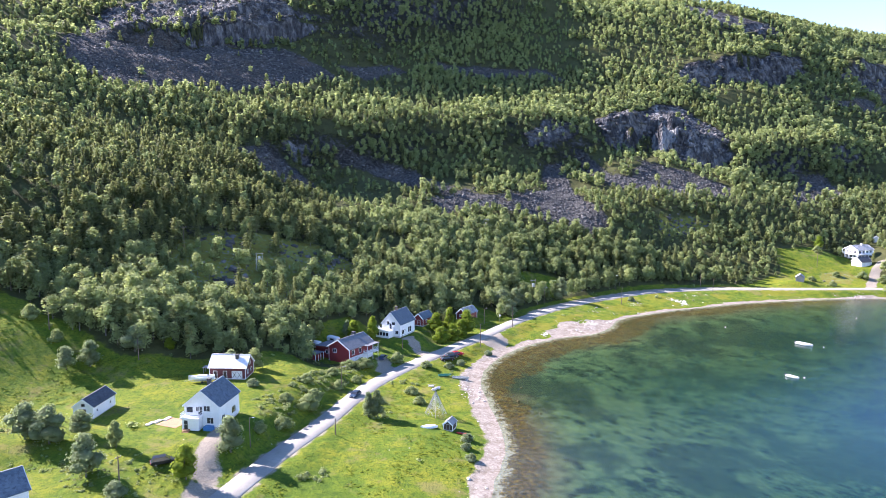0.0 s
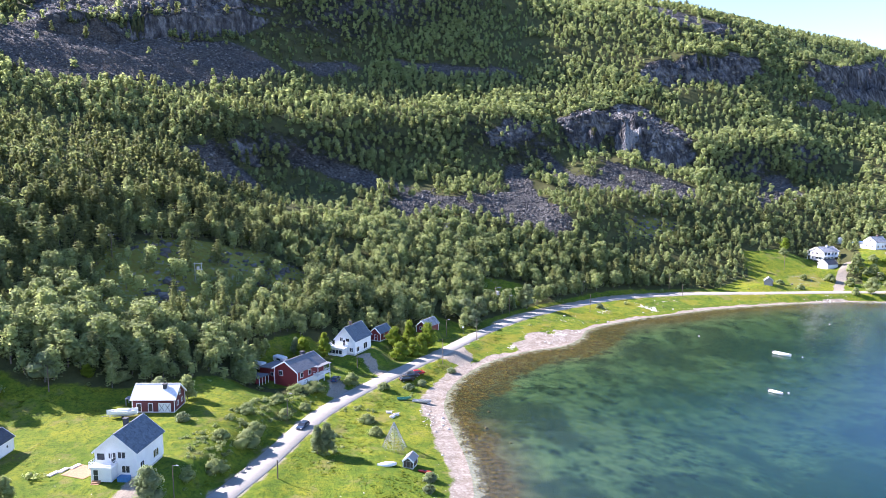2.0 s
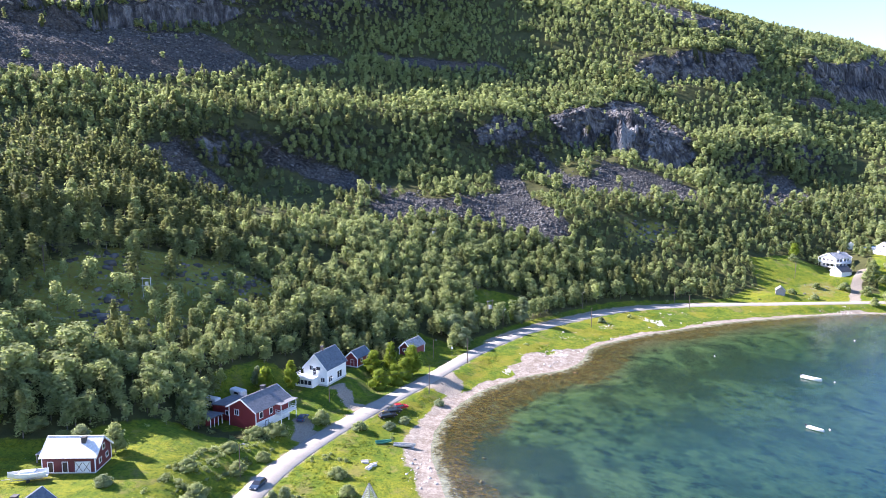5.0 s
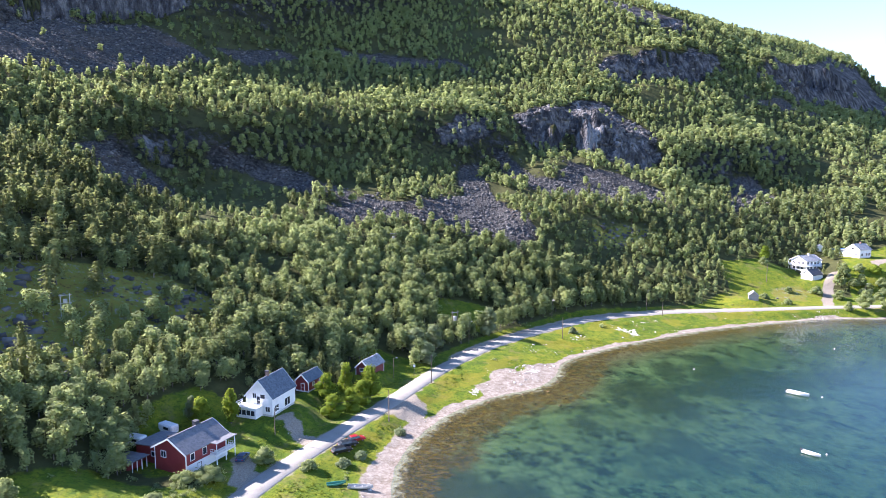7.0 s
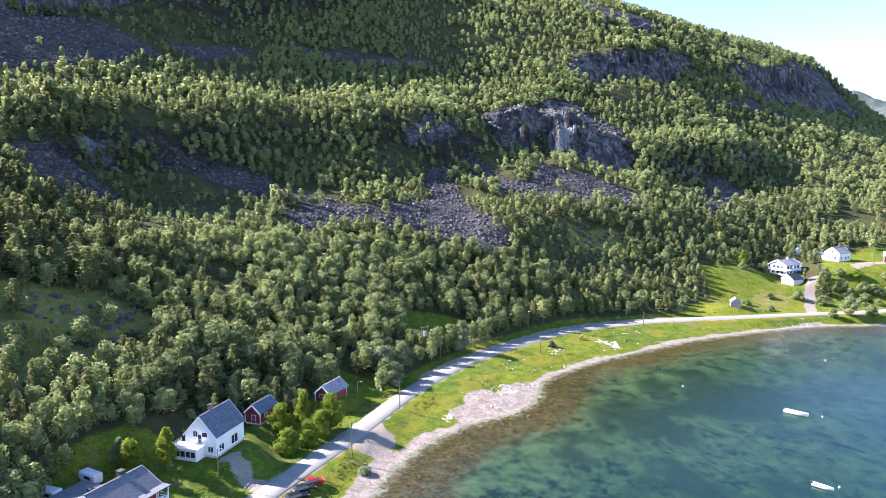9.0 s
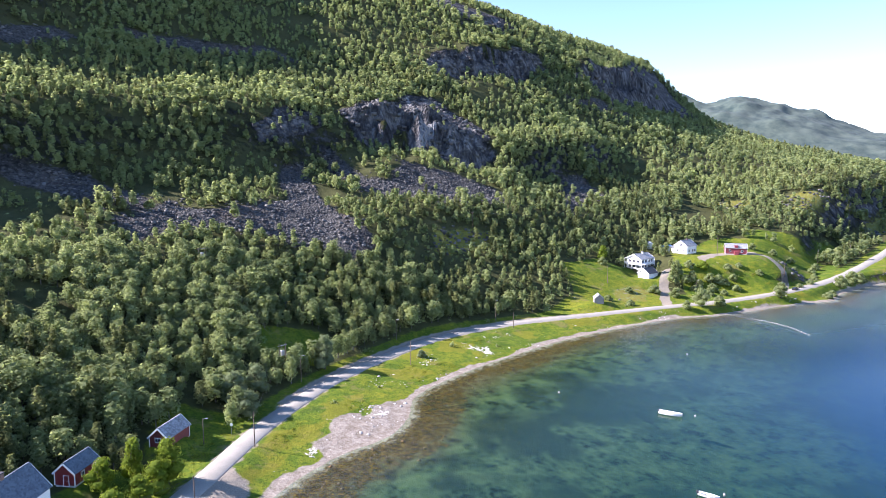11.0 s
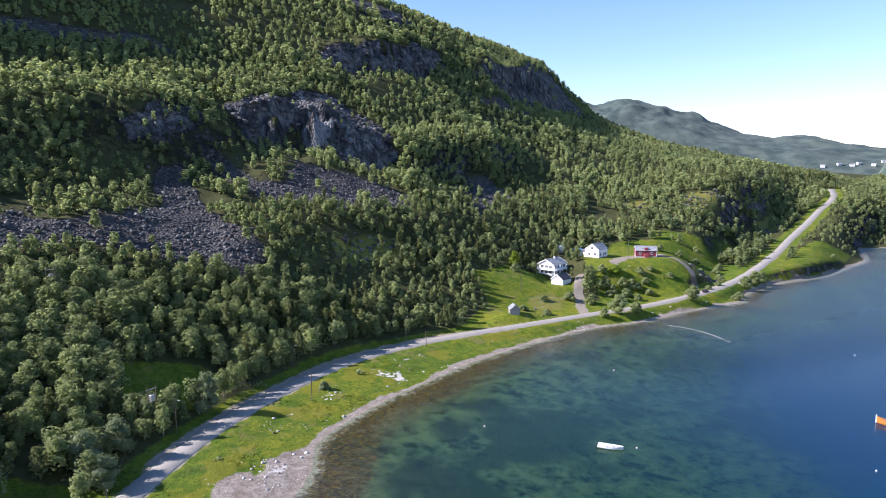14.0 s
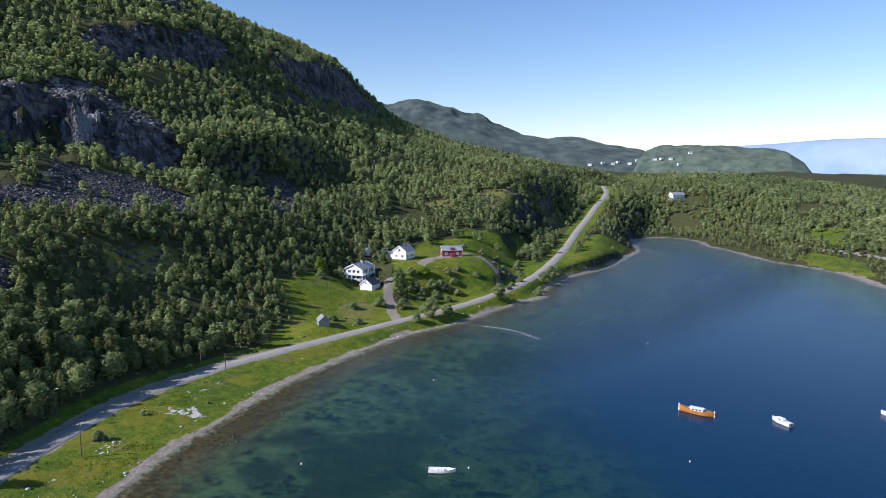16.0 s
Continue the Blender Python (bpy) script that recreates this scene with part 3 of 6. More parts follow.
def grid(xs, ys):
    gx, gy = np.meshgrid(xs, ys)
    n = len(xs)
    i, j = np.meshgrid(np.arange(n - 1), np.arange(len(ys) - 1))
    k = (j * n + i).ravel()
    return gx.ravel(), gy.ravel(), np.stack([k, k + 1, k + n + 1, k + n], 1)


def soft_inside(x, y, poly, edge):
    x, y = x + 5 * fbm(x, y, 22, 3, 31), y + 5 * fbm(x, y, 22, 3, 32)
    d, _ = polyline_distance(x, y, poly, True)
    return smooth(np.where(inside(x, y, poly), d, -d), -edge, edge)


def cover_at(x, y):
    """How far each kind of cover holds at places x, y."""
    z, d = ground(x, y, False)
    rd, _ = polyline_distance(x, y, ROAD_XY)
    meadow = np.zeros(x.shape)
    for poly in MEADOWS:
        meadow = np.maximum(meadow, soft_inside(x, y, poly, 3))
    verge = (1 - smooth(rd, 6, 11)) + (d > 0) * (1 - smooth(d, 26, 34)) * smooth(z, 0.2, 0.8) * (z < 6) * (1 - smooth(x, 430, 475))
    meadow = np.clip(np.maximum(meadow, verge), 0, 1)
    scree = np.zeros(x.shape)
    for poly in SCREES:
        scree = np.maximum(scree, soft_inside(x + 9 * fbm(x, y, 40, 3, 33), y + 9 * fbm(x, y, 40, 3, 34), poly, 6))
    stony = np.zeros(x.shape)
    for poly in ROCK_FACES:
        stony = np.maximum(stony, soft_inside(x + 5 * fbm(x, y, 15, 3, 35), y + 5 * fbm(x, y, 15, 3, 36), poly, 4))
    strip = inside(x, y, STRIP)
    meadow = np.where(strip, 1.0, meadow)
    clear = np.zeros(x.shape)
    for poly in CLEARINGS:
        clear = np.maximum(clear, soft_inside(x, y, poly, 6))
    heath = np.zeros(x.shape)
    for poly in HEATHS:
        heath = np.maximum(heath, soft_inside(x, y, poly, 5))
    inner = 1 - smooth(np.hypot((x - 57) / 24, (y - 272) / 15), 0.6, 1.2)
    sandy = (1 - smooth(y, 222, 250)) * 3.0
    sandy = sandy + 1.0 + 2.5 * fbm(x, y, 11, 3, 51)
    inner = inner * np.clip(0.75 + 1.3 * fbm(x, y, 9, 3, 53), 0, 1.6)
    beach = (1 - smooth(d, 0.6 + sandy + 8 * inner, 3.0 + sandy + 11 * inner)) * smooth(d, -8, -3) * (1 - smooth(z, 1.6, 2.6))
    far_shore = smooth(x, 330, 420)
    beach = beach * (1 - 0.35 * far_shore)
    flats = 1 - smooth(np.hypot((x - 40) / 60, (y - 260) / 60), 0.7, 1.2)
    reach = 8 + 6 * flats + 7 * fbm(x, y, 22, 3, 54)
    weed = smooth(d, -reach - 5, -reach + 2) * (1 - smooth(d, -1.5, 0.8))
    weed = weed * (1 - 0.6 * far_shore)
    bleached = strip * smooth(d, 2, 5) * (1 - smooth(d, 14, 22)) * smooth(rd, 6, 10) * 0.62 * smooth(fbm(x, y, 7, 2, 71) + 0.5 * fbm(x, y, 26, 2, 72), 0.3, 0.62) * (y > 225)
    mossy = strip * smooth(d, 5, 9) * smooth(fbm(x, y, 9, 3, 73), 0.05, 0.4) * (y > 225)
    gravel = np.zeros(x.shape)
    for line, half in TRACKS:
        q, _ = polyline_distance(x, y, [(p[0], p[1]) for p in spline(line, 3.0)])
        gravel = np.maximum(gravel, 1 - smooth(q, half - 0.6, half + 0.6))
    gravel = np.maximum(gravel, (1 - smooth(rd, 3.0, 4.4)) * 0.62)
    gravel = np.maximum(gravel, (1 - smooth(rd, 4.6, 6.4)) * ~strip * smooth(x, 28, 45) * (1 - smooth(x, 150, 215)) * 0.9)
    gravel = np.maximum(gravel, 1 - smooth(np.hypot((x - 19) / 6, (y - 247) / 9.5), 0.7, 1.1))
    return dict(heath=heath, bleached=bleached, mossy=mossy, strip=strip * 1.0, stony=stony, z=z, d=d, rd=rd, meadow=meadow, scree=scree, clear=clear, beach=beach, weed=weed, gravel=gravel)


xs = axis((-2600, -700, 190), (-700, -300, 25), (-300, -130, 3.2), (-130, 330, 2.2), (330, 760, 5), (760, 1300, 20), (1300, 4800, 250))
ys = axis((-2600, -100, 250), (-100, 60, 16), (60, 420, 2.2), (420, 505, 3), (505, 550, 1.6), (550, 615, 2.6), (615, 800, 4), (800, 1200, 15), (1200, 4800, 250))
gx, gy, faces = grid(xs, ys)
gz, gd = ground(gx, gy)
me = mesh_from("ground", np.stack([gx, gy, gz], 1), faces, GROUND, True)
c = cover_at(gx, gy)
attribute(me, "cover", c["scree"], np.maximum(c["meadow"], 0.75 * c["clear"]), c["beach"])
q1, _ = polyline_distance(gx, gy, [(181, 579), (172, 543), (171, 525), (176, 526), (180, 525)])
q2, _ = polyline_distance(gx, gy, [(185, 523), (195, 519), (210, 519)])
attribute(me, "scar", np.maximum(0.8 * (1 - smooth(q1, 0.4, 3.6)), 0.5 * (1 - smooth(q2, 1, 8))), c["stony"], 1 - smooth(-gd, 5, 22))
attribute(me, "heath", c["heath"], c["bleached"], c["mossy"])
attribute(me, "zone", c["weed"], c["gravel"], smooth(-gd, 1.0, 4.5))
FIELDS = {key: value.reshape(len(ys), len(xs)) for key, value in {**c, "z": gz, "d": gd}.items()}


def sample(x, y, *keys):
    """The ground's height and cover between the corners of its sheet."""
    i, j = np.clip(np.searchsorted(xs, x) - 1, 0, len(xs) - 2), np.clip(np.searchsorted(ys, y) - 1, 0, len(ys) - 2)
    fx, fy = (x - xs[i]) / (xs[i + 1] - xs[i]), (y - ys[j]) / (ys[j + 1] - ys[j])
    out = {}
    for key in keys or FIELDS:
        f = FIELDS[key]
        out[key] = (f[j, i] * (1 - fx) + f[j, i + 1] * fx) * (1 - fy) + (f[j + 1, i] * (1 - fx) + f[j + 1, i + 1] * fx) * fy
    return out


def surface(x, y):
    f = sample(x, y, "z", "d")
    return f["z"], f["d"]


tagged(new("ground", me), "grassy, wooded hillside with scree, rock walls and a pebble beach", "ground", kind="structure")

wx, wy, faces = grid(axis((-4900, -300, 460), (-300, -10, 29), (-10, 700, 5), (700, 1300, 60), (1300, 4900, 360)), axis((-4900, -100, 400), (-100, 60, 16), (60, 440, 5), (440, 1000, 80), (1000, 4900, 390)))
dist, _ = polyline_distance(wx, wy, SHORE_XY)
sea = np.where(inside(wx, wy, SHORE_XY + [(3000, -500), (3000, -2000), (-60, -2000)]), dist, 0)
sea = np.where(np.hypot(wx - 300, wy - 300) > 1400, 200, sea)
shelf = sea + 14 * fbm(wx, wy, 45, 3, 6) * smooth(sea, 10, 40)
wide = 1 - smooth(wx, 95, 260)
murk = 1 - np.exp(-np.maximum(shelf - 6, 0) / (46 + 52 * wide))
deep = smooth(shelf, 8 + 50 * wide, 78 + 90 * wide)
me = mesh_from("water", np.stack([wx, wy, np.zeros_like(wx)], 1), faces, WATER, True)
attribute(me, "depth", np.maximum(murk, 0.97 * deep), deep, smooth(wy, 235, 300) * smooth(wx, 150, 260))
water = tagged(new("water", me), "clear green bay water deepening to dark blue", "water", kind="structure")
water.visible_shadow = False


def ribbon(line, lo, hi, lift, material, name, z_of=None):
    bm, prev = bmesh.new(), None
    for k, p in enumerate(line):
        q = np.array(line[min(k + 1, len(line) - 1)]) - np.array(line[max(k - 1, 0)])
        nx, ny = q[1] / math.hypot(q[0], q[1]), -q[0] / math.hypot(q[0], q[1])
        rowv = []
        for off, drop in ((lo - 0.25, 0.25), (lo, 0.0), (0.5 * (lo + hi), -0.03), (hi, 0.0), (hi + 0.25, 0.25)):
            x, y = p[0] + nx * off, p[1] + ny * off
            rowv.append(bm.verts.new((x, y, p[2] + lift - drop)))
        if prev:
            for m in range(4):
                bm.faces.new((prev[m], prev[m + 1], rowv[m + 1], rowv[m]))
        prev = rowv
    return part(name, bm, material, None, "", True)


tagged(ribbon(ROAD_LINE, -ROAD_HALF, ROAD_HALF, 0.05, ASPHALT, "road"), "worn pale grey asphalt road along the bay", "road", kind="structure")

# ---------------------------------------------------------------- distance
def ridge(name, material, centre, bearing, width, depth, profile, label, rough=0.1):
    """A far hill: a swell whose crest follows profile, (share of the width, height) pairs."""
    n, m = 220, 40
    s = np.linspace(0, 1, n)
    crest = np.interp(s, [p[0] for p in profile], [p[1] for p in profile])
    a = radians(bearing)
    side, away = np.array((math.cos(a), -math.sin(a))), np.array((math.sin(a), math.cos(a)))
    vs = []
    for j in range(m):
        t = j / (m - 1)
        up = math.sin(math.pi * min(1, t * 1.15) * 0.5) ** 1.2
        off = (s - 0.5) * width
        x = centre[0] + side[0] * off + away[0] * depth * t
        y = centre[1] + side[1] * off + away[1] * depth * t
        z = crest * up * (1 + rough * fbm(x, y, width * 0.12, 4, 11)) - 4
        vs.append(np.stack([x, y, z], 1))
    vs = np.concatenate(vs)
    i, j = np.meshgrid(np.arange(n - 1), np.arange(m - 1))
    k = (j * n + i).ravel()
    me = mesh_from(name, vs, np.stack([k, k + 1, k + n + 1, k + n], 1), material, True)
    return tagged(new(name, me), label, "mountain", kind="structure")


# far cover; haze goes into these base colours as a bluish shift
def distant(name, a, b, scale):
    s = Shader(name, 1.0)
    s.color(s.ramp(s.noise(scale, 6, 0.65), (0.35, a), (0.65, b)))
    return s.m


# ---------------------------------------------------------------- woods
def card_cloud(centres, sizes, normals, gen):
    """One leaf clump (a bent quad) for each centre."""
    n = len(centres)
    a = np.cross(normals, gen.normal(size=(n, 3)))
    a /= np.linalg.norm(a, axis=1)[:, None] + 1e-9
    b = np.cross(normals, a)
    s = sizes[:, None]
    ring = [a, b * 0.62, -a, -b * 0.62]
    v = np.stack([centres + s * r + s * 0.16 * normals * (1 if k % 2 else -1) for k, r in enumerate(ring)], 1)
    return v.reshape(-1, 3)


def lump_shape():
    """A sphere of 24 quads."""
    v, f, ids = [], [], {}

    def at(p):
        if p not in ids:
            ids[p] = len(v)
            v.append(np.array(p, float) / math.sqrt(sum(c * c for c in p)))
        return ids[p]
    for ax in range(3):
        for sg in (-1, 1):
            for i in (-1, 0):
                for j in (-1, 0):
                    quad = []
                    for u, w in ((i, j), (i + 1, j), (i + 1, j + 1), (i, j + 1)):
                        p = [0, 0, 0]
                        p[ax], p[(ax + 1) % 3], p[(ax + 2) % 3] = sg, u, w
                        quad.append(at(tuple(p)))
                    f.append(quad if sg > 0 else quad[::-1])
    return np.array(v), np.array(f)


LUMP_V, LUMP_F = lump_shape()
KNOB_V = np.array([(x, y, z) for z in (-1, 1) for y in (-1, 1) for x in (-1, 1)]) * 0.66
KNOB_F = np.array([(0, 2, 3, 1), (4, 5, 7, 6), (0, 1, 5, 4), (2, 6, 7, 3), (0, 4, 6, 2), (1, 3, 7, 5)])


def leaf_cloud(centres, sizes, normals, gen):
    """One three-cornered leaf clump for each centre."""
    a = np.cross(normals, gen.normal(size=(len(centres), 3)))
    a /= np.linalg.norm(a, axis=1)[:, None] + 1e-9
    b = np.cross(normals, a)
    s = sizes[:, None]
    ring = [a, -0.5 * a + 0.8 * b, -0.6 * a - 0.75 * b]
    return np.stack([centres + s * r * gen.uniform(0.75, 1.25, s.shape) for r in ring], 1).reshape(-1, 3)


def halves(quads):
    q = np.asarray(quads)
    return np.concatenate([q[:, [0, 1, 2]], q[:, [0, 2, 3]]])


def leafy(g, pts, nor, sizes, hearts):
    """Joins leaf clumps and the small dense hearts (centre, radii) behind them into one triangle mesh."""
    vs, fs, base = [], [], 0
    for c, r in hearts:
        vs.append(np.array(c) + KNOB_V * np.array(r) * (1 + g.uniform(-0.25, 0.25, (8, 1))))
        fs.append(halves(KNOB_F) + base)
        base += 8
    nor = nor / np.linalg.norm(nor, axis=1)[:, None]
    leaves = leaf_cloud(pts, sizes, nor, g)
    fs.append(np.arange(len(leaves)).reshape(-1, 3) + base)
    return np.concatenate(vs + [leaves]), np.concatenate(fs)


def crown_shape(seed, cards, card, lobes):
    """Unit crown of a wood's tree, height 1: leaf clumps in and on uneven lobes (centre, radii), with gaps between them."""
    g = np.random.default_rng(seed)
    pts, nor = [], []
    total = sum(r[0] * r[2] for c, r in lobes)
    for c, r in lobes:
        m = max(4, round(cards * r[0] * r[2] / total))
        d = g.normal(size=(m, 3)) + np.array([0, 0, 0.3])
        d /= np.linalg.norm(d, axis=1)[:, None]
        pts.append(np.array(c) + d * np.array(r) * g.uniform(0.7, 1.1, (m, 1)))
        nor.append(d + g.normal(0, 0.32, (m, 3)) + np.array([0, 0, 0.3]))
    pts = np.concatenate(pts)
    return leafy(g, pts, np.concatenate(nor), card * g.uniform(0.6, 1.4, len(pts)), [(c, np.array(r) * 0.62) for c, r in lobes[:2 if cards > 60 else 1]])


def birch_shape(seed, cards, card, limbs=5):
    """A birch: an upright middle, side limbs of uneven height and a rounded, broken top."""
    g = np.random.default_rng(seed + 900)
    lean = g.normal(0, 0.03, 2)
    lobes = [((0, 0, 0.40), (0.20, 0.20, 0.30)), ((lean[0], lean[1], 0.68), (0.15, 0.15, 0.24))]
    a = g.uniform(0, 6.28)
    for k in range(limbs):
        z = 0.22 + 0.58 * (k + g.uniform(0, 1)) / limbs
        r = g.uniform(0.12, 0.21) * (1.15 - 0.6 * z)
        lobes.append(((r * math.cos(a), r * math.sin(a), z), (0.12 - 0.03 * z, 0.12 - 0.03 * z, g.uniform(0.11, 0.19))))
        a += g.uniform(1.7, 3.0)
    return crown_shape(seed, cards, card, lobes)


def bush_shape(seed, cards, card):
    g = np.random.default_rng(seed + 950)
    lobes = [((g.normal(0, 0.25), g.normal(0, 0.25), 0.35), (g.uniform(0.3, 0.5), g.uniform(0.3, 0.5), g.uniform(0.3, 0.6))) for k in range(3)]
    return crown_shape(seed, cards, card, lobes)


def pine_shape(seed, cards, card):
    """Unit pine: ragged whorls of branch fans, open below, with a blunt top."""
    g = np.random.default_rng(100 + seed)
    t = g.uniform(0, 1, cards) ** 0.85
    ang = g.uniform(0, 2 * math.pi, cards) + np.floor(t * 8) * 0.7
    r = (0.21 * (1 - t) ** 0.6 + 0.03) * g.uniform(0.35, 1.15, cards) * (1 + 0.4 * np.sin(2 * ang + seed + 5 * t))
    z = 0.2 + 0.8 * (np.floor(t * 9) / 9 * 0.75 + t * 0.25) - 0.2 * r
    pts = np.stack([r * np.cos(ang), r * np.sin(ang), z], 1)
    nor = np.stack([0.6 * np.cos(ang), 0.6 * np.sin(ang), np.full(cards, 0.7)], 1) + g.normal(0, 0.45, (cards, 3))
    return leafy(g, pts, nor, card * (1.15 - 0.5 * t) * g.uniform(0.65, 1.35, cards), [((0, 0, 0.46), (0.10, 0.10, 0.26)), ((0, 0, 0.75), (0.05, 0.05, 0.2))])


def trunk_shape():
    v = []
    for r, z in ((0.022, -0.03), (0.005, 0.6)):
        v += [(r * math.cos(k * math.pi * 2 / 3), r * math.sin(k * math.pi * 2 / 3), z) for k in range(3)]
    return np.array(v), np.array([(k, (k + 1) % 3, 3 + (k + 1) % 3, 3 + k) for k in range(3)])


def plant(name, shapes, x, y, z, high, wide, material, label, category, gen, tint=None):
    """Many trees of a wood as one joined mesh of leaf clumps."""
    pick = gen.integers(0, len(shapes), len(x))
    spin = gen.uniform(0, 2 * math.pi, len(x))
    tint = gen.uniform(0, 1, len(x)) if tint is None else tint
    vs, ts, fs, base = [], [], [], 0
    for k, (shape, faces) in enumerate(shapes):
        sel = np.where(pick == k)[0]
        if not len(sel):
            continue
        c, s = np.cos(spin[sel])[:, None], np.sin(spin[sel])[:, None]
        w, h = (wide[sel] * high[sel])[:, None], high[sel][:, None]
        px = (shape[:, 0] * c - shape[:, 1] * s) * w + x[sel][:, None]
        py = (shape[:, 0] * s + shape[:, 1] * c) * w + y[sel][:, None]
        pz = shape[:, 2] * h + z[sel][:, None]
        vs.append(np.stack([px, py, pz], 2).reshape(-1, 3))
        ts.append(np.repeat(tint[sel], len(shape)))
        fs.append((faces[None] + (np.arange(len(sel)) * len(shape))[:, None, None] + base).reshape(-1, 3))
        base += len(sel) * len(shape)
    me = mesh_from(name, np.concatenate(vs), np.concatenate(fs), material)
    attribute(me, "tint", np.concatenate(ts))
    return tagged(new(name, me), label, category, kind="stuff")


def scatter(x0, x1, y0, y1, step, gen):
    gx, gy = np.meshgrid(np.arange(x0, x1, step), np.arange(y0, y1, step))
    return (gx + gen.uniform(-0.48, 0.48, gx.shape) * step).ravel(), (gy + gen.uniform(-0.48, 0.48, gy.shape) * step).ravel()


def steepness(x, y):
    a, b = sample(x + 2.5, y, "z")["z"], sample(x - 2.5, y, "z")["z"]
    c, d = sample(x, y + 2.5, "z")["z"], sample(x, y - 2.5, "z")["z"]
    return np.hypot(a - b, c - d) / 5


def wooded(x, y, gen):
    """Which of the places carry a tree, with their height and ground."""
    c = sample(x, y)
    z, d = surface(x, y)
    open_ = np.maximum.reduce([c["meadow"], c["strip"], np.where((y < 535) & (x < 110) & (x > -130), 0.5, 0.93) * c["stony"], c["scree"] * 0.97, c["beach"], c["gravel"], 0.9 * c["clear"], 0.8 * c["heath"]])
    keep = (d > 6) & (c["rd"] > 8.5) & (gen.uniform(0, 1, len(x)) > open_)
    for px, py, r, pz, outer in PADS:
        keep &= np.hypot(x - px, y - py) > r + 3.5
    cut = steepness(x, y)
    keep &= (cut < 2.6) & ((cut < np.where((x > 360) & (y < 600), 2.4, 1.3)) | (gen.uniform(0, 1, len(x)) < np.where((x > 112) & (x < 226) & (y > 500) & (y < 600), 0.05, np.where((y < 570) & (x > -140) & (x < 380), 0.85, np.where(x < 230, 0.7, 0.2)))))
    gaps = fbm(x, y, 60, 3, 9)
    knoll = polyline_distance(x, y, KNOLLS[0][0])[0] < 26
    keep &= ~((z > 45) & (gaps < -0.40) & (gen.uniform(0, 1, len(x)) < 0.5)) | knoll
    keep &= ~((z < 60) & (fbm(x, y, 34, 2, 17) < -0.42) & (gen.uniform(0, 1, len(x)) < 0.8)) | knoll
    return keep, z, gaps


gen = np.random.default_rng(11)
birch_near = [birch_shape(k, 440, 0.036, 8) for k in range(8)]
birch_mid = [birch_shape(20 + k, 104, 0.074, 5) for k in range(7)]
birch_far = [birch_shape(40 + k, 46, 0.108, 3) for k in range(6)]
pine_near = [pine_shape(k, 260, 0.052) for k in range(6)]
pine_mid = [pine_shape(20 + k, 80, 0.09) for k in range(6)]
pine_far = [pine_shape(40 + k, 40, 0.12) for k in range(5)]

# the lower wood between the road and the foot of the scree, the slope above it, and the far headland
for zone, (x0, x1, y0, y1, step, tall) in {
        "lower": (-180, 300, 120, 420, 3.5, 8.0),
        "upper": (-420, 860, 120, 1120, 4.2, 6.0),
        "headland": (330, 1100, 60, 640, 4.7, 6.2)}.items():
    x, y = scatter(x0, x1, y0, y1, step, gen)
    v = x * V[0] + y * V[1]
    seen = (y > -0.2 * x + 100) & (x > -0.78 * y - 40) & (y < np.maximum(695, 0.62 * x + 770))
    low = np.hypot(x - 60, y - 170) < 215
    if zone == "lower":
        seen &= low
    elif zone == "upper":
        seen &= ~low & ~((x > 330) & (v < 150))
    else:
        seen &= (v < 150)
    x, y = x[seen], y[seen]
    keep, z, gaps = wooded(x, y, gen)
    away = smooth(np.hypot(x - 60, y - 170), 380, 620)
    keep &= gen.uniform(0, 1, len(x)) > np.where(zone == "headland", 0.1, 0.48) * away
    x, y, z, gaps, away = x[keep], y[keep], z[keep], gaps[keep], away[keep]
    left = 1 - smooth(x + 0.4 * (y - 250), -60, 30)
    share = 0.05 + 0.62 * left * smooth(z, 22, 40) * (1 - 0.8 * smooth(z, 75, 110)) + 0.16 * smooth(fbm(x, y, 80, 2, 12), 0.0, 0.4)
    if zone == "headland":
        share = 0.1 + 0.25 * smooth(fbm(x, y, 120, 2, 12), 0.0, 0.4)
    is_pine = gen.uniform(0, 1, len(x)) < share
    size = tall * (1 + 0.2 * away) * (0.64 + 0.6 * gen.uniform(0, 1, len(x)) ** 1.3 + 0.2 * gaps + 0.42 * fbm(x, y, 22, 2, 14))
    if zone == "headland":
        size = size * (1 - 0.45 * (1 - smooth(sample(x, y, "d")["d"], 20, 70)) * smooth(x, 430, 480))
    tint = np.clip(0.5 + 0.55 * fbm(x, y, 70, 3, 13) + gen.uniform(-0.42, 0.42, len(x)), 0, 1)
    near = zone == "lower"
    close = np.hypot(x - 30, y - 110) < 400
    for at, birches, pines in ((np.full(len(x), True), birch_near, pine_near),) if near else ((close, birch_mid, pine_mid), (~close, birch_far, pine_far)):
        b, p = at & ~is_pine, at & is_pine
        if b.any():
            plant("birch_wood", birches, x[b], y[b], z[b], size[b], gen.uniform(1.0, 1.5, b.sum()), BIRCH, "sunlit green birch wood covering the hillside", "trees", gen, tint[b])
        if p.any():
            plant("pine_wood", pines, x[p], y[p], z[p], size[p] * 1.2, gen.uniform(0.9, 1.25, p.sum()), PINE, "dark olive-green pine wood on the slope", "trees", gen, tint[p])
    if near:
        tv, tf = trunk_shape()
        vv = tv[None] * size[:, None, None] + np.stack([x, y, z], 1)[:, None]
        ff = (tf[None] + (np.arange(len(x)) * len(tv))[:, None, None]).reshape(-1, 4)
        tagged(new("tree_trunk_mass", mesh_from("tree_trunk_mass", vv.reshape(-1, 3), ff, BARK)), "thin grey-brown trunks of the wood", "trees", kind="stuff")


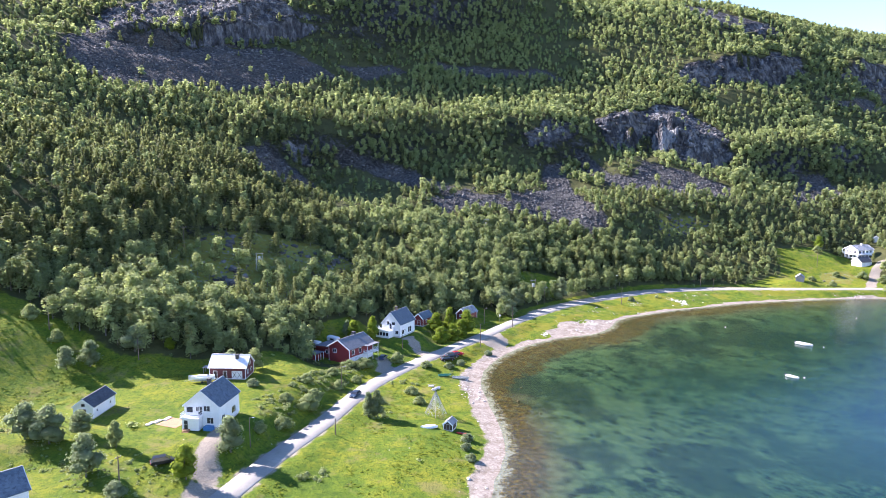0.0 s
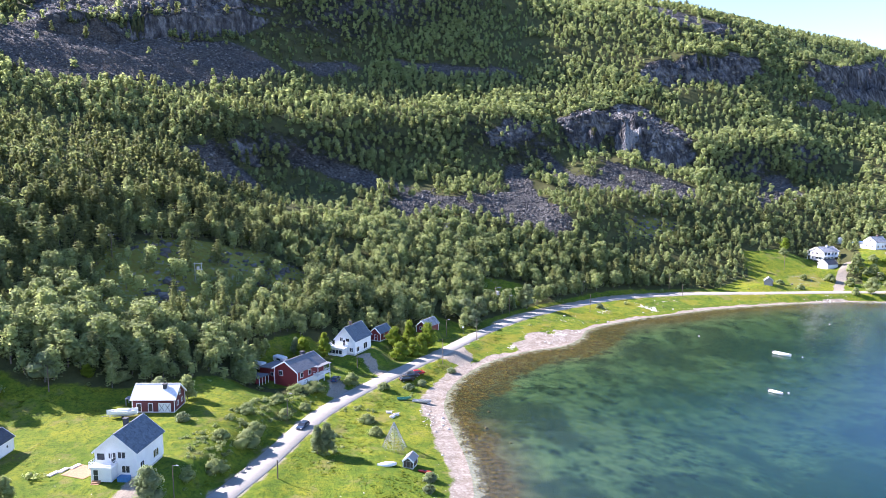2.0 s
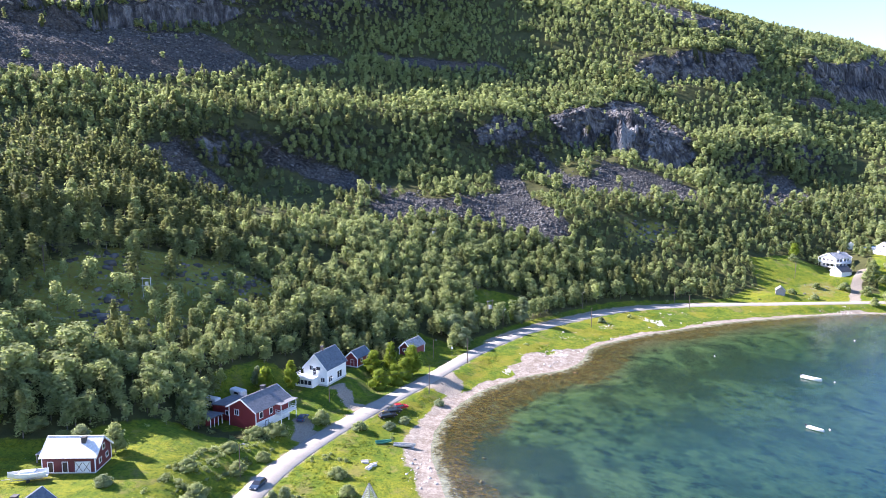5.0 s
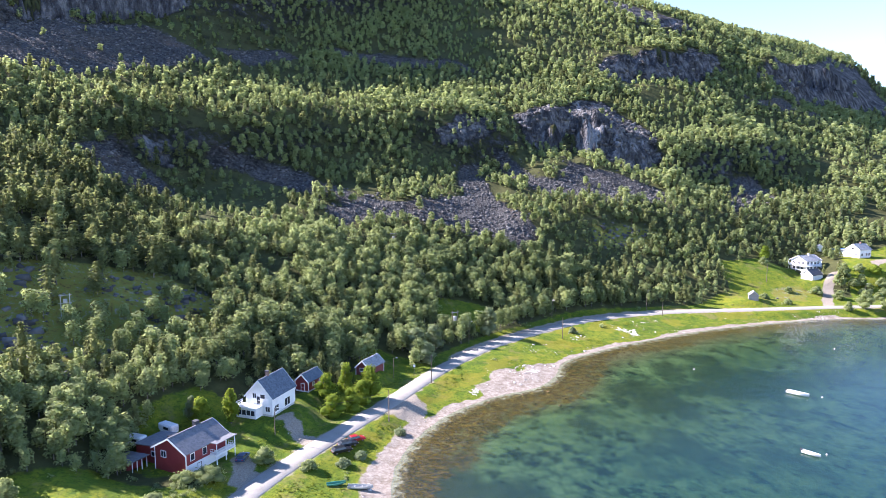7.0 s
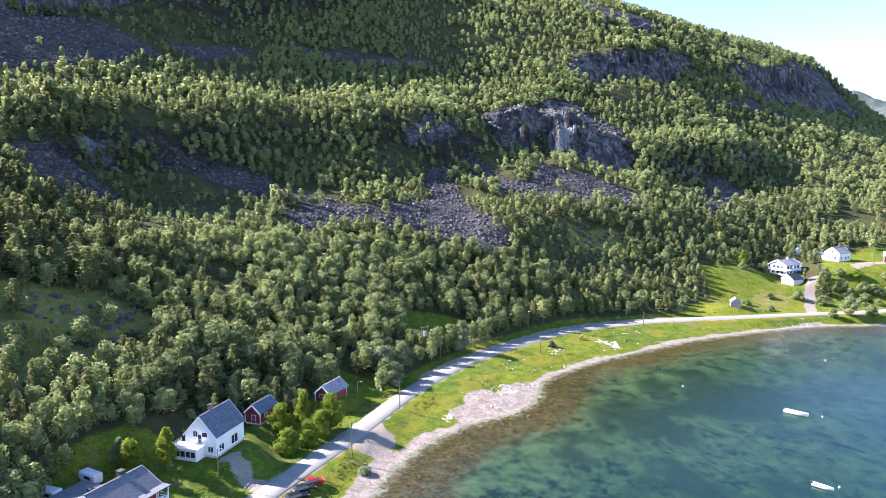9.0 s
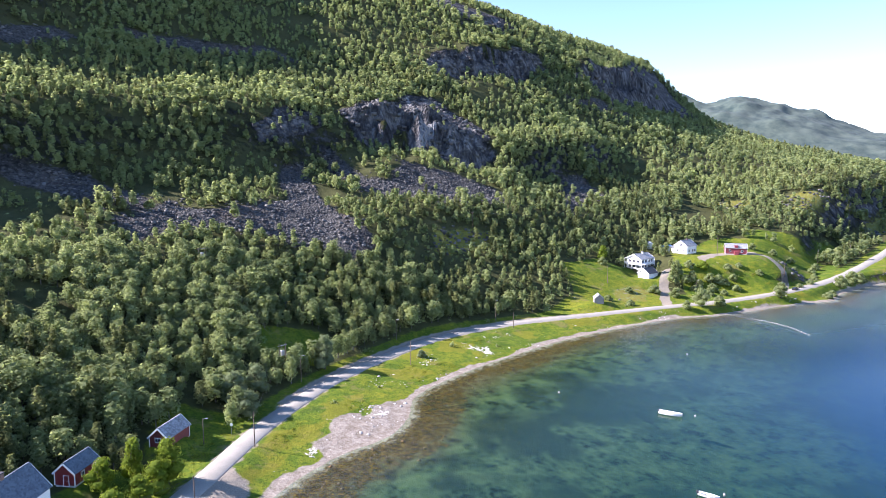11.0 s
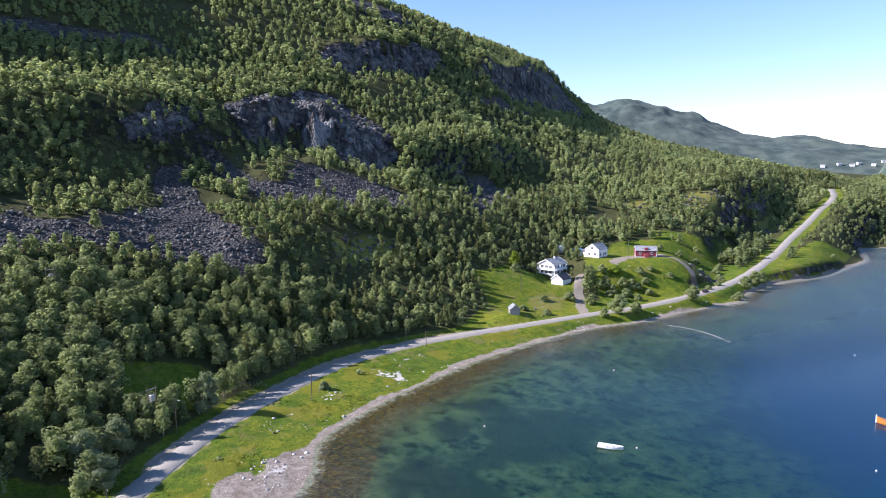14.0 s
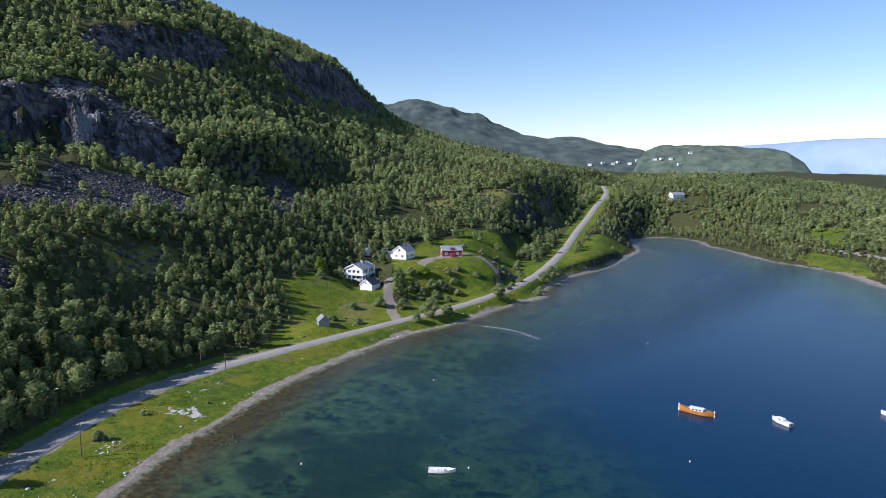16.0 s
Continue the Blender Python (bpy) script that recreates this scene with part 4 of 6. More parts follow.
# low shrubs and heather under and between the trees
x, y = scatter(-200, 300, 110, 420, 6.0, gen)
v = x * V[0] + y * V[1]
ok = (y > -0.2 * x + 100) & (x > -0.78 * y - 40)
x, y = x[ok], y[ok]
c = sample(x, y)
z, d = surface(x, y)
keep = (d > 7) & (c["rd"] > 6.5) & (c["gravel"] < 0.3) & (gen.uniform(0, 1, len(x)) > np.maximum(0.96 * c["meadow"], np.maximum(0.97 * c["scree"], 0.6 * c["heath"])))
for px, py, r, pz, outer in PADS:
    keep &= np.hypot(x - px, y - py) > r + 2
x, y, z = x[keep], y[keep], z[keep]
bush = [bush_shape(50 + k, 30, 0.125) for k in range(5)]
plant("undergrowth", bush, x, y, z - 0.3, gen.uniform(0.9, 2.2, len(x)), gen.uniform(1.0, 1.6, len(x)), BIRCH, "low green shrubs and young birches under the wood", "shrubs", gen)


# ---------------------------------------------------------------- rocks
def rock_shape(seed):
    g = np.random.default_rng(300 + seed)
    v = np.array([(-1, -1, -1), (1, -1, -1), (1, 1, -1), (-1, 1, -1), (-1, -1, 1), (1, -1, 1), (1, 1, 1), (-1, 1, 1)], float)
    v = v * g.uniform(0.55, 1.1, (8, 3)) * np.array([1, 0.8, 0.6])
    f = np.array([(0, 3, 2, 1), (4, 5, 6, 7), (0, 1, 5, 4), (1, 2, 6, 5), (2, 3, 7, 6), (3, 0, 4, 7)])
    return v, f


def rocks(name, x, y, z, size, material, label, gen):
    shapes = [rock_shape(k) for k in range(8)]
    vs, fs, base = [], [], 0
    pick = gen.integers(0, 8, len(x))
    for k, (sv, sf) in enumerate(shapes):
        sel = np.where(pick == k)[0]
        a = gen.uniform(0, 2 * math.pi, len(sel))
        t = gen.uniform(-0.5, 0.5, len(sel))
        px = sv[None, :, 0] * np.cos(t)[:, None] + sv[None, :, 2] * np.sin(t)[:, None]
        pz = -sv[None, :, 0] * np.sin(t)[:, None] + sv[None, :, 2] * np.cos(t)[:, None]
        py = np.repeat(sv[None, :, 1], len(sel), 0)
        qx, qy = px * np.cos(a)[:, None] - py * np.sin(a)[:, None], px * np.sin(a)[:, None] + py * np.cos(a)[:, None]
        p = np.stack([qx, qy, pz], 2) * size[sel][:, None, None] + np.stack([x[sel], y[sel], z[sel]], 1)[:, None]
        vs.append(p.reshape(-1, 3))
        fs.append((sf[None] + (np.arange(len(sel)) * 8)[:, None, None] + base).reshape(-1, 4))
        base += len(sel) * 8
    return tagged(new(name, mesh_from(name, np.concatenate(vs), np.concatenate(fs), material)), label, "rocks", kind="stuff")


x, y = scatter(-300, 480, 370, 700, 1.7, gen)
c = sample(x, y)
keep = gen.uniform(0, 1, len(x)) < c["scree"] * 0.9
x, y = x[keep], y[keep]
z, _ = surface(x, y)
rocks("scree", x, y, z, 0.28 + 0.8 * gen.uniform(0, 1, len(x)) ** 3, STONE, "grey-brown broken scree blocks on the slope", gen)



# broken blocks and ledges standing out of the rock walls
x, y = scatter(-300, 480, 395, 760, 2.4, gen)
c = sample(x, y, "stony")
keep = gen.uniform(0, 1, len(x)) < 0.55 * smooth(c["stony"], 0.3, 0.8)
x, y = x[keep], y[keep]
z, _ = surface(x, y)
rocks("cliff_blocks", x, y, z - 0.3, 0.7 + 1.5 * gen.uniform(0, 1, len(x)) ** 2, STONE, "dark grey cracked blocks and ledges of the cliffs", gen)

# boulders and outcrops on the heath
x, y = scatter(-120, 580, 210, 490, 2.1, gen)
c = sample(x, y, "heath")
keep = gen.uniform(0, 1, len(x)) < c["heath"] * 0.8 * smooth(fbm(x, y, 14, 3, 46), -0.15, 0.25)
x, y = x[keep], y[keep]
z, _ = surface(x, y)
rocks("heath_rocks", x, y, z, 0.35 + 1.4 * gen.uniform(0, 1, len(x)) ** 3, STONE, "grey lichen-covered boulders on the mossy heath", gen)


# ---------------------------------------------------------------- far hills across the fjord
# far hill: wooded green pulled toward blue in place of real haze
FAR_HAZE_GREEN = distant("far_hill", (0.024, 0.046, 0.042), (0.085, 0.112, 0.088), 0.022)
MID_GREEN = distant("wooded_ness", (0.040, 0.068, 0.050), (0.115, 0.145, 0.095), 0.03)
# the plateau's pale blue is distance haze put into its base colour
FAR_HAZE_BLUE = distant("hazed_plateau", (0.22, 0.31, 0.42), (0.29, 0.37, 0.45), 0.004)


def toward(bearing, dist):
    a = radians(bearing)
    return (28 + math.sin(a) * dist, 152 + math.cos(a) * dist)


FAR_HILL = ridge("far_hill", FAR_HAZE_GREEN, toward(53, 1900), 53, 1330, 700,
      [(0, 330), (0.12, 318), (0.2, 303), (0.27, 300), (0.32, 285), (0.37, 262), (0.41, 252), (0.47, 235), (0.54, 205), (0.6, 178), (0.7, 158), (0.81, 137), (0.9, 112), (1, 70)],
      "wooded mountain beyond the headland, haze painted into its blue-green", 0.2)
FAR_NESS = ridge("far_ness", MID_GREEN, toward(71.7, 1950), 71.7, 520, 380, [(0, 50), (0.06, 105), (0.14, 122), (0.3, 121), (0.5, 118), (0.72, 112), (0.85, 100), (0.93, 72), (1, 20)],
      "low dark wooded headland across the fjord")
ridge("far_plateau", FAR_HAZE_BLUE, toward(85, 4350), 85, 3000, 380, [(0, 120), (0.1, 162), (0.2, 182), (0.32, 200), (0.45, 212), (0.6, 214), (0.8, 200), (1, 190)],
      "treeless plateau far across the fjord, haze painted as pale blue", 0.03)
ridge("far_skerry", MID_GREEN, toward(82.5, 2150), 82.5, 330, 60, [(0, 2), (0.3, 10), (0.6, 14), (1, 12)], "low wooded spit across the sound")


# ---------------------------------------------------------------- buildings
def painted(name, color, boards=True, rough=0.55):
    """House paint on boards: faint weathering and the shadow lines of the cladding."""
    s = Shader(name, rough)
    n = s.math("MULTIPLY_ADD", s.noise(0.5, 5), 0.6, s.math("MULTIPLY", s.noise(6, 3), 0.4))
    s.color(s.ramp(n, (0.3, tuple(c * 0.86 for c in color)), (0.7, tuple(min(1, c * 1.06) for c in color))))
    if boards:
        w = s.node("ShaderNodeTexWave")
        w.bands_direction = "Z"
        w.inputs["Scale"].default_value = 1.6
        w.inputs["Distortion"].default_value = 0.1
        s.link(s.place(local=True), w.inputs["Vector"])
        s.bump(w.outputs["Fac"], 0.35, 0.03)
    return s.m


def roofing(name, a, b, rough=0.7, scale=1.2):
    s = Shader(name, rough)
    cells = s.voronoi(2.2, out="Color", stretch=(1, 1, 1.6))
    sep = s.node("ShaderNodeSeparateColor")
    s.link(cells, sep.inputs[0])
    n = s.math("MULTIPLY_ADD", s.noise(scale, 5, 0.7), 0.7, s.math("MULTIPLY", sep.outputs[0], 0.3))
    s.color(s.ramp(n, (0.3, a), (0.68, b)))
    s.bump(n, 0.4, 0.06)
    return s.m


WHITE = painted("white_paint", (0.78, 0.78, 0.77))
WHITE_TRIM = painted("white_trim", (0.8, 0.8, 0.79), False)
RED = painted("red_paint", (0.22, 0.028, 0.03))
GREY_WOOD = painted("grey_wood", (0.26, 0.25, 0.24))
SLATE = roofing("blue_grey_slate", (0.055, 0.075, 0.10), (0.12, 0.15, 0.18))
GREY_ROOF = roofing("grey_roofing", (0.10, 0.105, 0.115), (0.16, 0.165, 0.175), 0.75, 0.5)
DARK_ROOF = roofing("dark_roofing", (0.035, 0.038, 0.045), (0.07, 0.075, 0.085), 0.7, 0.5)
PALE_ROOF = roofing("pale_metal_roof", (0.50, 0.48, 0.47), (0.70, 0.69, 0.68), 0.45, 0.4)
OLD_SLATE = roofing("weathered_slate", (0.13, 0.135, 0.14), (0.33, 0.34, 0.35), 0.8, 0.8)
MASONRY = plain("plaster", (0.52, 0.51, 0.49), 0.9, vary=0.15)
BRICK = plain("chimney_brick", (0.24, 0.15, 0.12), 0.9, vary=0.25, scale=5)
DARK_CHIMNEY = plain("dark_chimney", (0.05, 0.05, 0.055), 0.7)
DECK = plain("orange_deck_wood", (0.36, 0.20, 0.10), 0.8, vary=0.2)
DARK_WOOD = plain("dark_wood", (0.07, 0.05, 0.04), 0.85, vary=0.25)
STEEL = plain("galvanised_steel", (0.42, 0.43, 0.44), 0.45, 0.7)
POLE_WOOD = plain("tarred_pole", (0.15, 0.11, 0.085), 0.9, vary=0.25)
GLASS = Shader("window_glass", 0.06).m
GLASS.node_tree.nodes["Principled BSDF"].inputs["Base Color"].default_value = (0.03, 0.035, 0.045, 1)
BLUE_TARP = plain("blue_tarp", (0.06, 0.20, 0.42), 0.5)


def box(bm, x0, x1, y0, y1, z0, z1):
    v = [bm.verts.new(p) for p in ((x0, y0, z0), (x1, y0, z0), (x1, y1, z0), (x0, y1, z0), (x0, y0, z1), (x1, y0, z1), (x1, y1, z1), (x0, y1, z1))]
    for f in ((0, 3, 2, 1), (4, 5, 6, 7), (0, 1, 5, 4), (1, 2, 6, 5), (2, 3, 7, 6), (3, 0, 4, 7)):
        bm.faces.new([v[k] for k in f])
    return bm


def boxes(*spans):
    bm = bmesh.new()
    for s in spans:
        box(bm, *s)
    return bm


def bevelled(bm, r):
    bmesh.ops.bevel(bm, geom=bm.edges[:], offset=r, segments=1, affect="EDGES")
    return bm


def tube(bm, a, b, ra, rb, n=6):
    a, b = Vector(a), Vector(b)
    q = (b - a).to_track_quat("Z", "Y").to_matrix()
    rings = []
    for c, r in ((a, ra), (b, rb)):
        rings.append([bm.verts.new(c + q @ Vector((r * math.cos(2 * math.pi * k / n), r * math.sin(2 * math.pi * k / n), 0))) for k in range(n)])
    for k in range(n):
        bm.faces.new((rings[0][k], rings[0][(k + 1) % n], rings[1][(k + 1) % n], rings[1][k]))
    bm.faces.new(rings[0][::-1])
    bm.faces.new(rings[1])
    return bm


def thing(name, x, y, rz, label, category, z=None, group=""):
    ob = new(name)
    ob.matrix_world = pose(x, y, height(x, y) if z is None else z, 0, 0, rz)
    return tagged(ob, label, category, group)


def opening(parent, name, face, u, z, w, h, wide, deep, cols=2, rows=1, trim=None, filling=None, frame_name="frame"):
    """A window or door on one of the four walls: a frame of bars with its pane behind."""
    trim, filling = trim or WHITE_TRIM, filling or GLASS
    bm = boxes((-w / 2 - 0.12, w / 2 + 0.12, -0.07, 0.03, -0.12, 0), (-w / 2 - 0.12, w / 2 + 0.12, -0.07, 0.03, h, h + 0.12),
               (-w / 2 - 0.12, -w / 2, -0.07, 0.03, 0, h), (w / 2, w / 2 + 0.12, -0.07, 0.03, 0, h))
    for k in range(1, cols):
        c = -w / 2 + w * k / cols
        box(bm, c - 0.04, c + 0.04, -0.055, 0.02, 0, h)
    for k in range(1, rows):
        c = h * k / rows
        box(bm, -w / 2, w / 2, -0.052, 0.018, c - 0.03, c + 0.03)
    turn, off = {"front": (0, (u, -deep / 2)), "back": (180, (u, deep / 2)), "left": (-90, (-wide / 2, u)), "right": (90, (wide / 2, u))}[face]
    ob = part(name, bm, trim, parent)
    ob.matrix_basis = pose(off[0], off[1], z, 0, 0, turn)
    part("pane" if filling == GLASS else "panel", boxes((-w / 2, w / 2, -0.03, 0.015, 0, h)), filling, ob)
    return ob


def gable(parent, wide, deep, eave, top, wall, roof, over=0.45, foot=0.5, trim=None):
    """Walls, footing, two roof slopes and barge boards; the ridge runs front to back."""
    bm = bmesh.new()
    shape = [(-wide / 2, foot), (wide / 2, foot), (wide / 2, eave), (0, top), (-wide / 2, eave)]
    a = [bm.verts.new((x, -deep / 2, z)) for x, z in shape]
    b = [bm.verts.new((x, deep / 2, z)) for x, z in shape]
    bm.faces.new(a)
    bm.faces.new(b[::-1])
    for k in range(5):
        bm.faces.new((a[k], a[(k + 1) % 5], b[(k + 1) % 5], b[k]))
    part("wall", bm, wall, parent)
    part("foundation", boxes((-wide / 2 + 0.05, wide / 2 - 0.05, -deep / 2 + 0.05, deep / 2 - 0.05, -1.2, foot)), MASONRY, parent)
    pitch = math.atan2(top - eave, wide / 2)
    run = math.hypot(wide / 2, top - eave) + over
    for side in (-1, 1):
        bm = boxes((0, run, -deep / 2 - over, deep / 2 + over, 0.02, 0.2))
        ob = part("roof", bm, roof, parent)
        ob.matrix_basis = pose(0, 0, top, 0, 0, 0) @ (pose(0, 0, 0, 0, math.degrees(pitch), 0) if side > 0 else pose(0, 0, 0, 0, math.degrees(pitch), 180) @ Matrix.Identity(4))
        for end in (-1, 1):
            y = end * (deep / 2 + over + 0.02)
            bb = part("barge_board", boxes((0, run + 0.03, y - 0.04, y + 0.04, -0.12, 0.23)), trim or WHITE_TRIM, parent)
            bb.matrix_basis = ob.matrix_basis.copy()
    part("ridge_cap", boxes((-0.16, 0.16, -deep / 2 - over, deep / 2 + over, top + 0.12, top + 0.27)), roof, parent)
    for cx in (-1, 1):
        for cy in (-1, 1):
            x, y = cx * wide / 2, cy * deep / 2
            part("corner_board", boxes((x - 0.08 + 0.03 * cx, x + 0.08 + 0.03 * cx, y - 0.08 + 0.03 * cy, y + 0.08 + 0.03 * cy, foot, eave - 0.05)), trim or WHITE_TRIM, parent)


def chimney(parent, x, y, z0, z1, material=None, w=0.75):
    ob = part("chimney", boxes((x - w / 2, x + w / 2, y - w / 2, y + w / 2, z0, z1)), material or BRICK, parent)
    part("cap", boxes((x - w / 2 - 0.1, x + w / 2 + 0.1, y - w / 2 - 0.1, y + w / 2 + 0.1, z1, z1 + 0.14)), DARK_CHIMNEY, ob)


def railing(parent, pts, z, h=0.95, material=None):
    """A rail of posts, bars and a top rail along the points."""
    for (ax, ay), (bx, by) in zip(pts, pts[1:]):
        ln = math.hypot(bx - ax, by - ay)
        bm = bmesh.new()
        tube(bm, (ax, ay, z + h), (bx, by, z + h), 0.05, 0.05, 4)
        tube(bm, (ax, ay, z + 0.45 * h), (bx, by, z + 0.45 * h), 0.12, 0.12, 4)
        tube(bm, (ax, ay, z + 0.1), (bx, by, z + 0.1), 0.04, 0.04, 4)
        n = max(2, int(ln / 0.5))
        for k in range(n + 1):
            x, y = ax + (bx - ax) * k / n, ay + (by - ay) * k / n
            tube(bm, (x, y, z), (x, y, z + h), 0.035, 0.035, 4)
        part("railing", bm, material or WHITE_TRIM, parent)


# white house with a slate roof and a two-storey porch, above the road
h = thing("house", -53.4, 149.2, -8, "white two-storey wooden house with blue-grey slate roof", "house", 8.6)
gable(h, 8.0, 10.0, 5.4, 8.7, WHITE, SLATE)
chimney(h, -0.9, 0.6, 7.6, 9.7, DARK_CHIMNEY)
for face, u, z, w, hh, cols in (("front", 1.9, 1.3, 1.5, 1.3, 2), ("front", 1.2, 4.1, 1.4, 1.2, 2), ("front", -1.0, 4.0, 0.7, 1.0, 1), ("right", -3.0, 1.4, 1.3, 1.3, 2), ("right", 2.2, 1.4, 1.9, 1.5, 3), ("left", -2.5, 1.5, 1.3, 1.2, 2),
                                ("left", 2.0, 1.5, 1.3, 1.2, 2), ("back", 0.0, 1.5, 1.4, 1.2, 2), ("back", 0.0, 4.4, 1.2, 1.1, 2)):
    opening(h, "window", face, u, z, w, hh, 8.0, 10.0, cols, 1)
part("porch", boxes((-3.9, 0.1, -6.9, -5.0, 0.2, 2.9)), WHITE, h)
part("balcony_floor", boxes((-4.2, 0.4, -7.2, -4.97, 2.9, 3.1)), WHITE_TRIM, h)
railing(h, [(-4.1, -5.05), (-4.1, -7.1), (0.3, -7.1), (0.3, -5.05)], 3.1)
opening(h, "door", "front", -2.9, 0.5, 0.9, 2.0, 8.0, 13.8, 1, 2, WHITE_TRIM)
opening(h, "door", "front", -0.4, 3.15, 0.9, 2.0, 8.0, 10.0, 1, 2)
part("window_bay", boxes((-3.6, -2.2, -5.12, -4.98, 3.7, 4.9)), GLASS, h)
for k in range(4):
    part("step", bevelled(boxes((-3.6, -2.0, -7.2 - 0.3 * k, -6.9 - 0.3 * k, -0.3, 0.5 - 0.2 * k)), 0.02), DECK, h)
part("cellar_hatch", boxes((0.8, 2.8, -6.3, -5.0, 0.0, 0.9)), BLUE_TARP, h, "grey-blue cellar hatch")
deck = thing("deck", -62, 147.5, -22, "orange-brown wooden deck beside the white house", "deck", 8.5)
for k in range(14):
    part("plank", boxes((-2.8 + 0.4 * k, -2.44 + 0.4 * k, -2.4, 2.4, 0.05, 0.2)), DECK, deck)
for k, (px, py) in enumerate(((-4.4, -2.4), (-3.9, -0.6), (-3.0, 1.4))):
    part("kerb_stone", bevelled(boxes((px - 0.5, px + 0.5, py - 1.3, py + 0.9, -0.1, 0.4)), 0.08), SHORE_STONE, deck)

# white house by the road with a glazed porch
h = thing("house", -16.2, 237.8, -27, "white wooden house with blue-grey slate roof and brick chimney", "house", 6.6)
gable(h, 7.4, 10.2, 4.8, 8.8, WHITE, SLATE)
chimney(h, -0.2, -1.2, 8.0, 10.1)
for face, u, z, w, hh, cols in (("front", -1.3, 4.3, 1.0, 1.2, 2), ("front", 1.0, 4.4, 1.3, 1.0, 1), ("front", 2.4, 1.2, 1.2, 1.2, 2), ("right", -3.2, 1.0, 1.6, 1.5, 2), ("right", 1.6, 0.9, 2.3, 1.9, 2), ("back", 0, 4.6, 1.2, 1.1, 2),
                                ("left", -2, 1.3, 1.3, 1.2, 2), ("left", 2, 1.3, 1.3, 1.2, 2)):
    opening(h, "window", face, u, z, w, hh, 7.4, 10.2, cols)
part("porch", boxes((-4.6, 0.9, -8.0, -5.1, 0.1, 2.6)), WHITE, h)
for k in range(4):
    part("window_bay", boxes((-4.2 + 1.25 * k, -3.2 + 1.25 * k, -8.04, -7.98, 0.9, 2.1)), GLASS, h)
part("balcony_floor", boxes((-4.9, 1.2, -8.3, -5.0, 2.6, 2.8)), WHITE_TRIM, h)
railing(h, [(-4.8, -5.15), (-4.8, -8.2), (1.1, -8.2), (1.1, -5.15)], 2.8)
opening(h, "door", "front", -0.2, 2.85, 0.9, 2.0, 7.4, 10.2, 1, 2)
part("parasol", tube(bmesh.new(), (-5.9, -6.0, 2.2), (-5.9, -6.0, 2.7), 1.2, 0.1, 10), WHITE_TRIM, h)

# red house with a dark roof, white basement and a balcony
h = thing("house", -30.0, 212.4, -33, "red wooden house with dark grey roof and white basement", "house", 4.6)
gable(h, 8.6, 11.5, 5.2, 7.6, RED, GREY_ROOF, 0.6, 0.3)
part("basement_wall", boxes((4.2, 4.36, -5.75, 5.75, -0.6, 2.35)), WHITE, h)
part("foundation", boxes((-4.25, 4.19, -5.7, 5.7, -0.9, 0.35)), MASONRY, h)
chimney(h, -0.6, 2.0, 6.8, 8.5, DARK_CHIMNEY, 1.0)
for face, u, z, w, hh, cols in (("front", -1.9, 3.3, 1.3, 1.3, 2), ("right", -4.0, 3.1, 1.0, 1.4, 1), ("right", -0.6, 3.1, 1.0, 1.4, 1), ("left", 0, 3.2, 1.3, 1.2, 2), ("back", 0, 3.3, 1.4, 1.2, 2)):
    opening(h, "window", face, u, z, w, hh, 8.6, 11.5, cols)
opening(h, "window", "right", -2.2, 0.5, 0.9, 1.3, 8.6, 11.5, 1, 1, DARK_WOOD)
part("balcony_floor", boxes((4.3, 6.3, 0.8, 6.4, 2.3, 2.5)), WHITE_TRIM, h)
part("balcony_roof", boxes((4.0, 6.6, 0.6, 6.6, 5.0, 5.15)), GREY_ROOF, h)
railing(h, [(4.35, 0.9), (6.2, 0.9), (6.2, 6.3), (4.35, 6.3)], 2.5, 1.0)
for y in (0.9, 3.6, 6.3):
    part("post", boxes((6.1, 6.25, y - 0.08, y + 0.08, -0.5, 5.0)), WHITE_TRIM, h)
annex = thing("annex", -37.6, 216.4, -33, "red wooden annex with flat grey roof", "building", 4.9)
part("wall", boxes((-3.2, 3.2, -3.4, 3.4, -0.8, 3.5)), RED, annex)
ob = part("roof", boxes((-3.6, 3.6, -3.8, 3.8, 0.0, 0.2)), GREY_ROOF, annex)
ob.matrix_basis = pose(0, 0, 3.7, 0, -5, 0)
opening(annex, "window", "front", 1.8, 1.6, 0.9, 1.0, 6.4, 6.8, 1)
chimney(annex, 2.2, 1.0, 3.7, 4.4, DARK_CHIMNEY, 0.7)
hut = thing("garden_shed", -42.2, 211.0, -33, "low red shed with flat grey roof and white posts", "shed", 4.8)
part("wall", boxes((-2.6, 1.6, -1.9, 1.9, -0.8, 2.1)), RED, hut)
ob = part("roof", boxes((-3.1, 3.2, -2.4, 2.4, 0.0, 0.16)), GREY_ROOF, hut)
ob.matrix_basis = pose(0, 0, 2.3, 0, -4, 0)
for y in (-1.8, -0.6, 0.6, 1.8):
    part("post", boxes((2.8, 2.95, y - 0.07, y + 0.07, -0.6, 2.35)), WHITE_TRIM, hut)

# red barn with a pale metal roof
h = thing("barn", -58.2, 178.6, 87, "dark red wooden barn with pale metal roof", "barn", 9.8)
gable(h, 6.4, 9.8, 3.3, 5.9, painted("barn_red", (0.12, 0.022, 0.03)), PALE_ROOF, 0.4, 0.3)
chimney(h, -0.9, -2.0, 5.0, 6.2, DARK_CHIMNEY, 0.8)
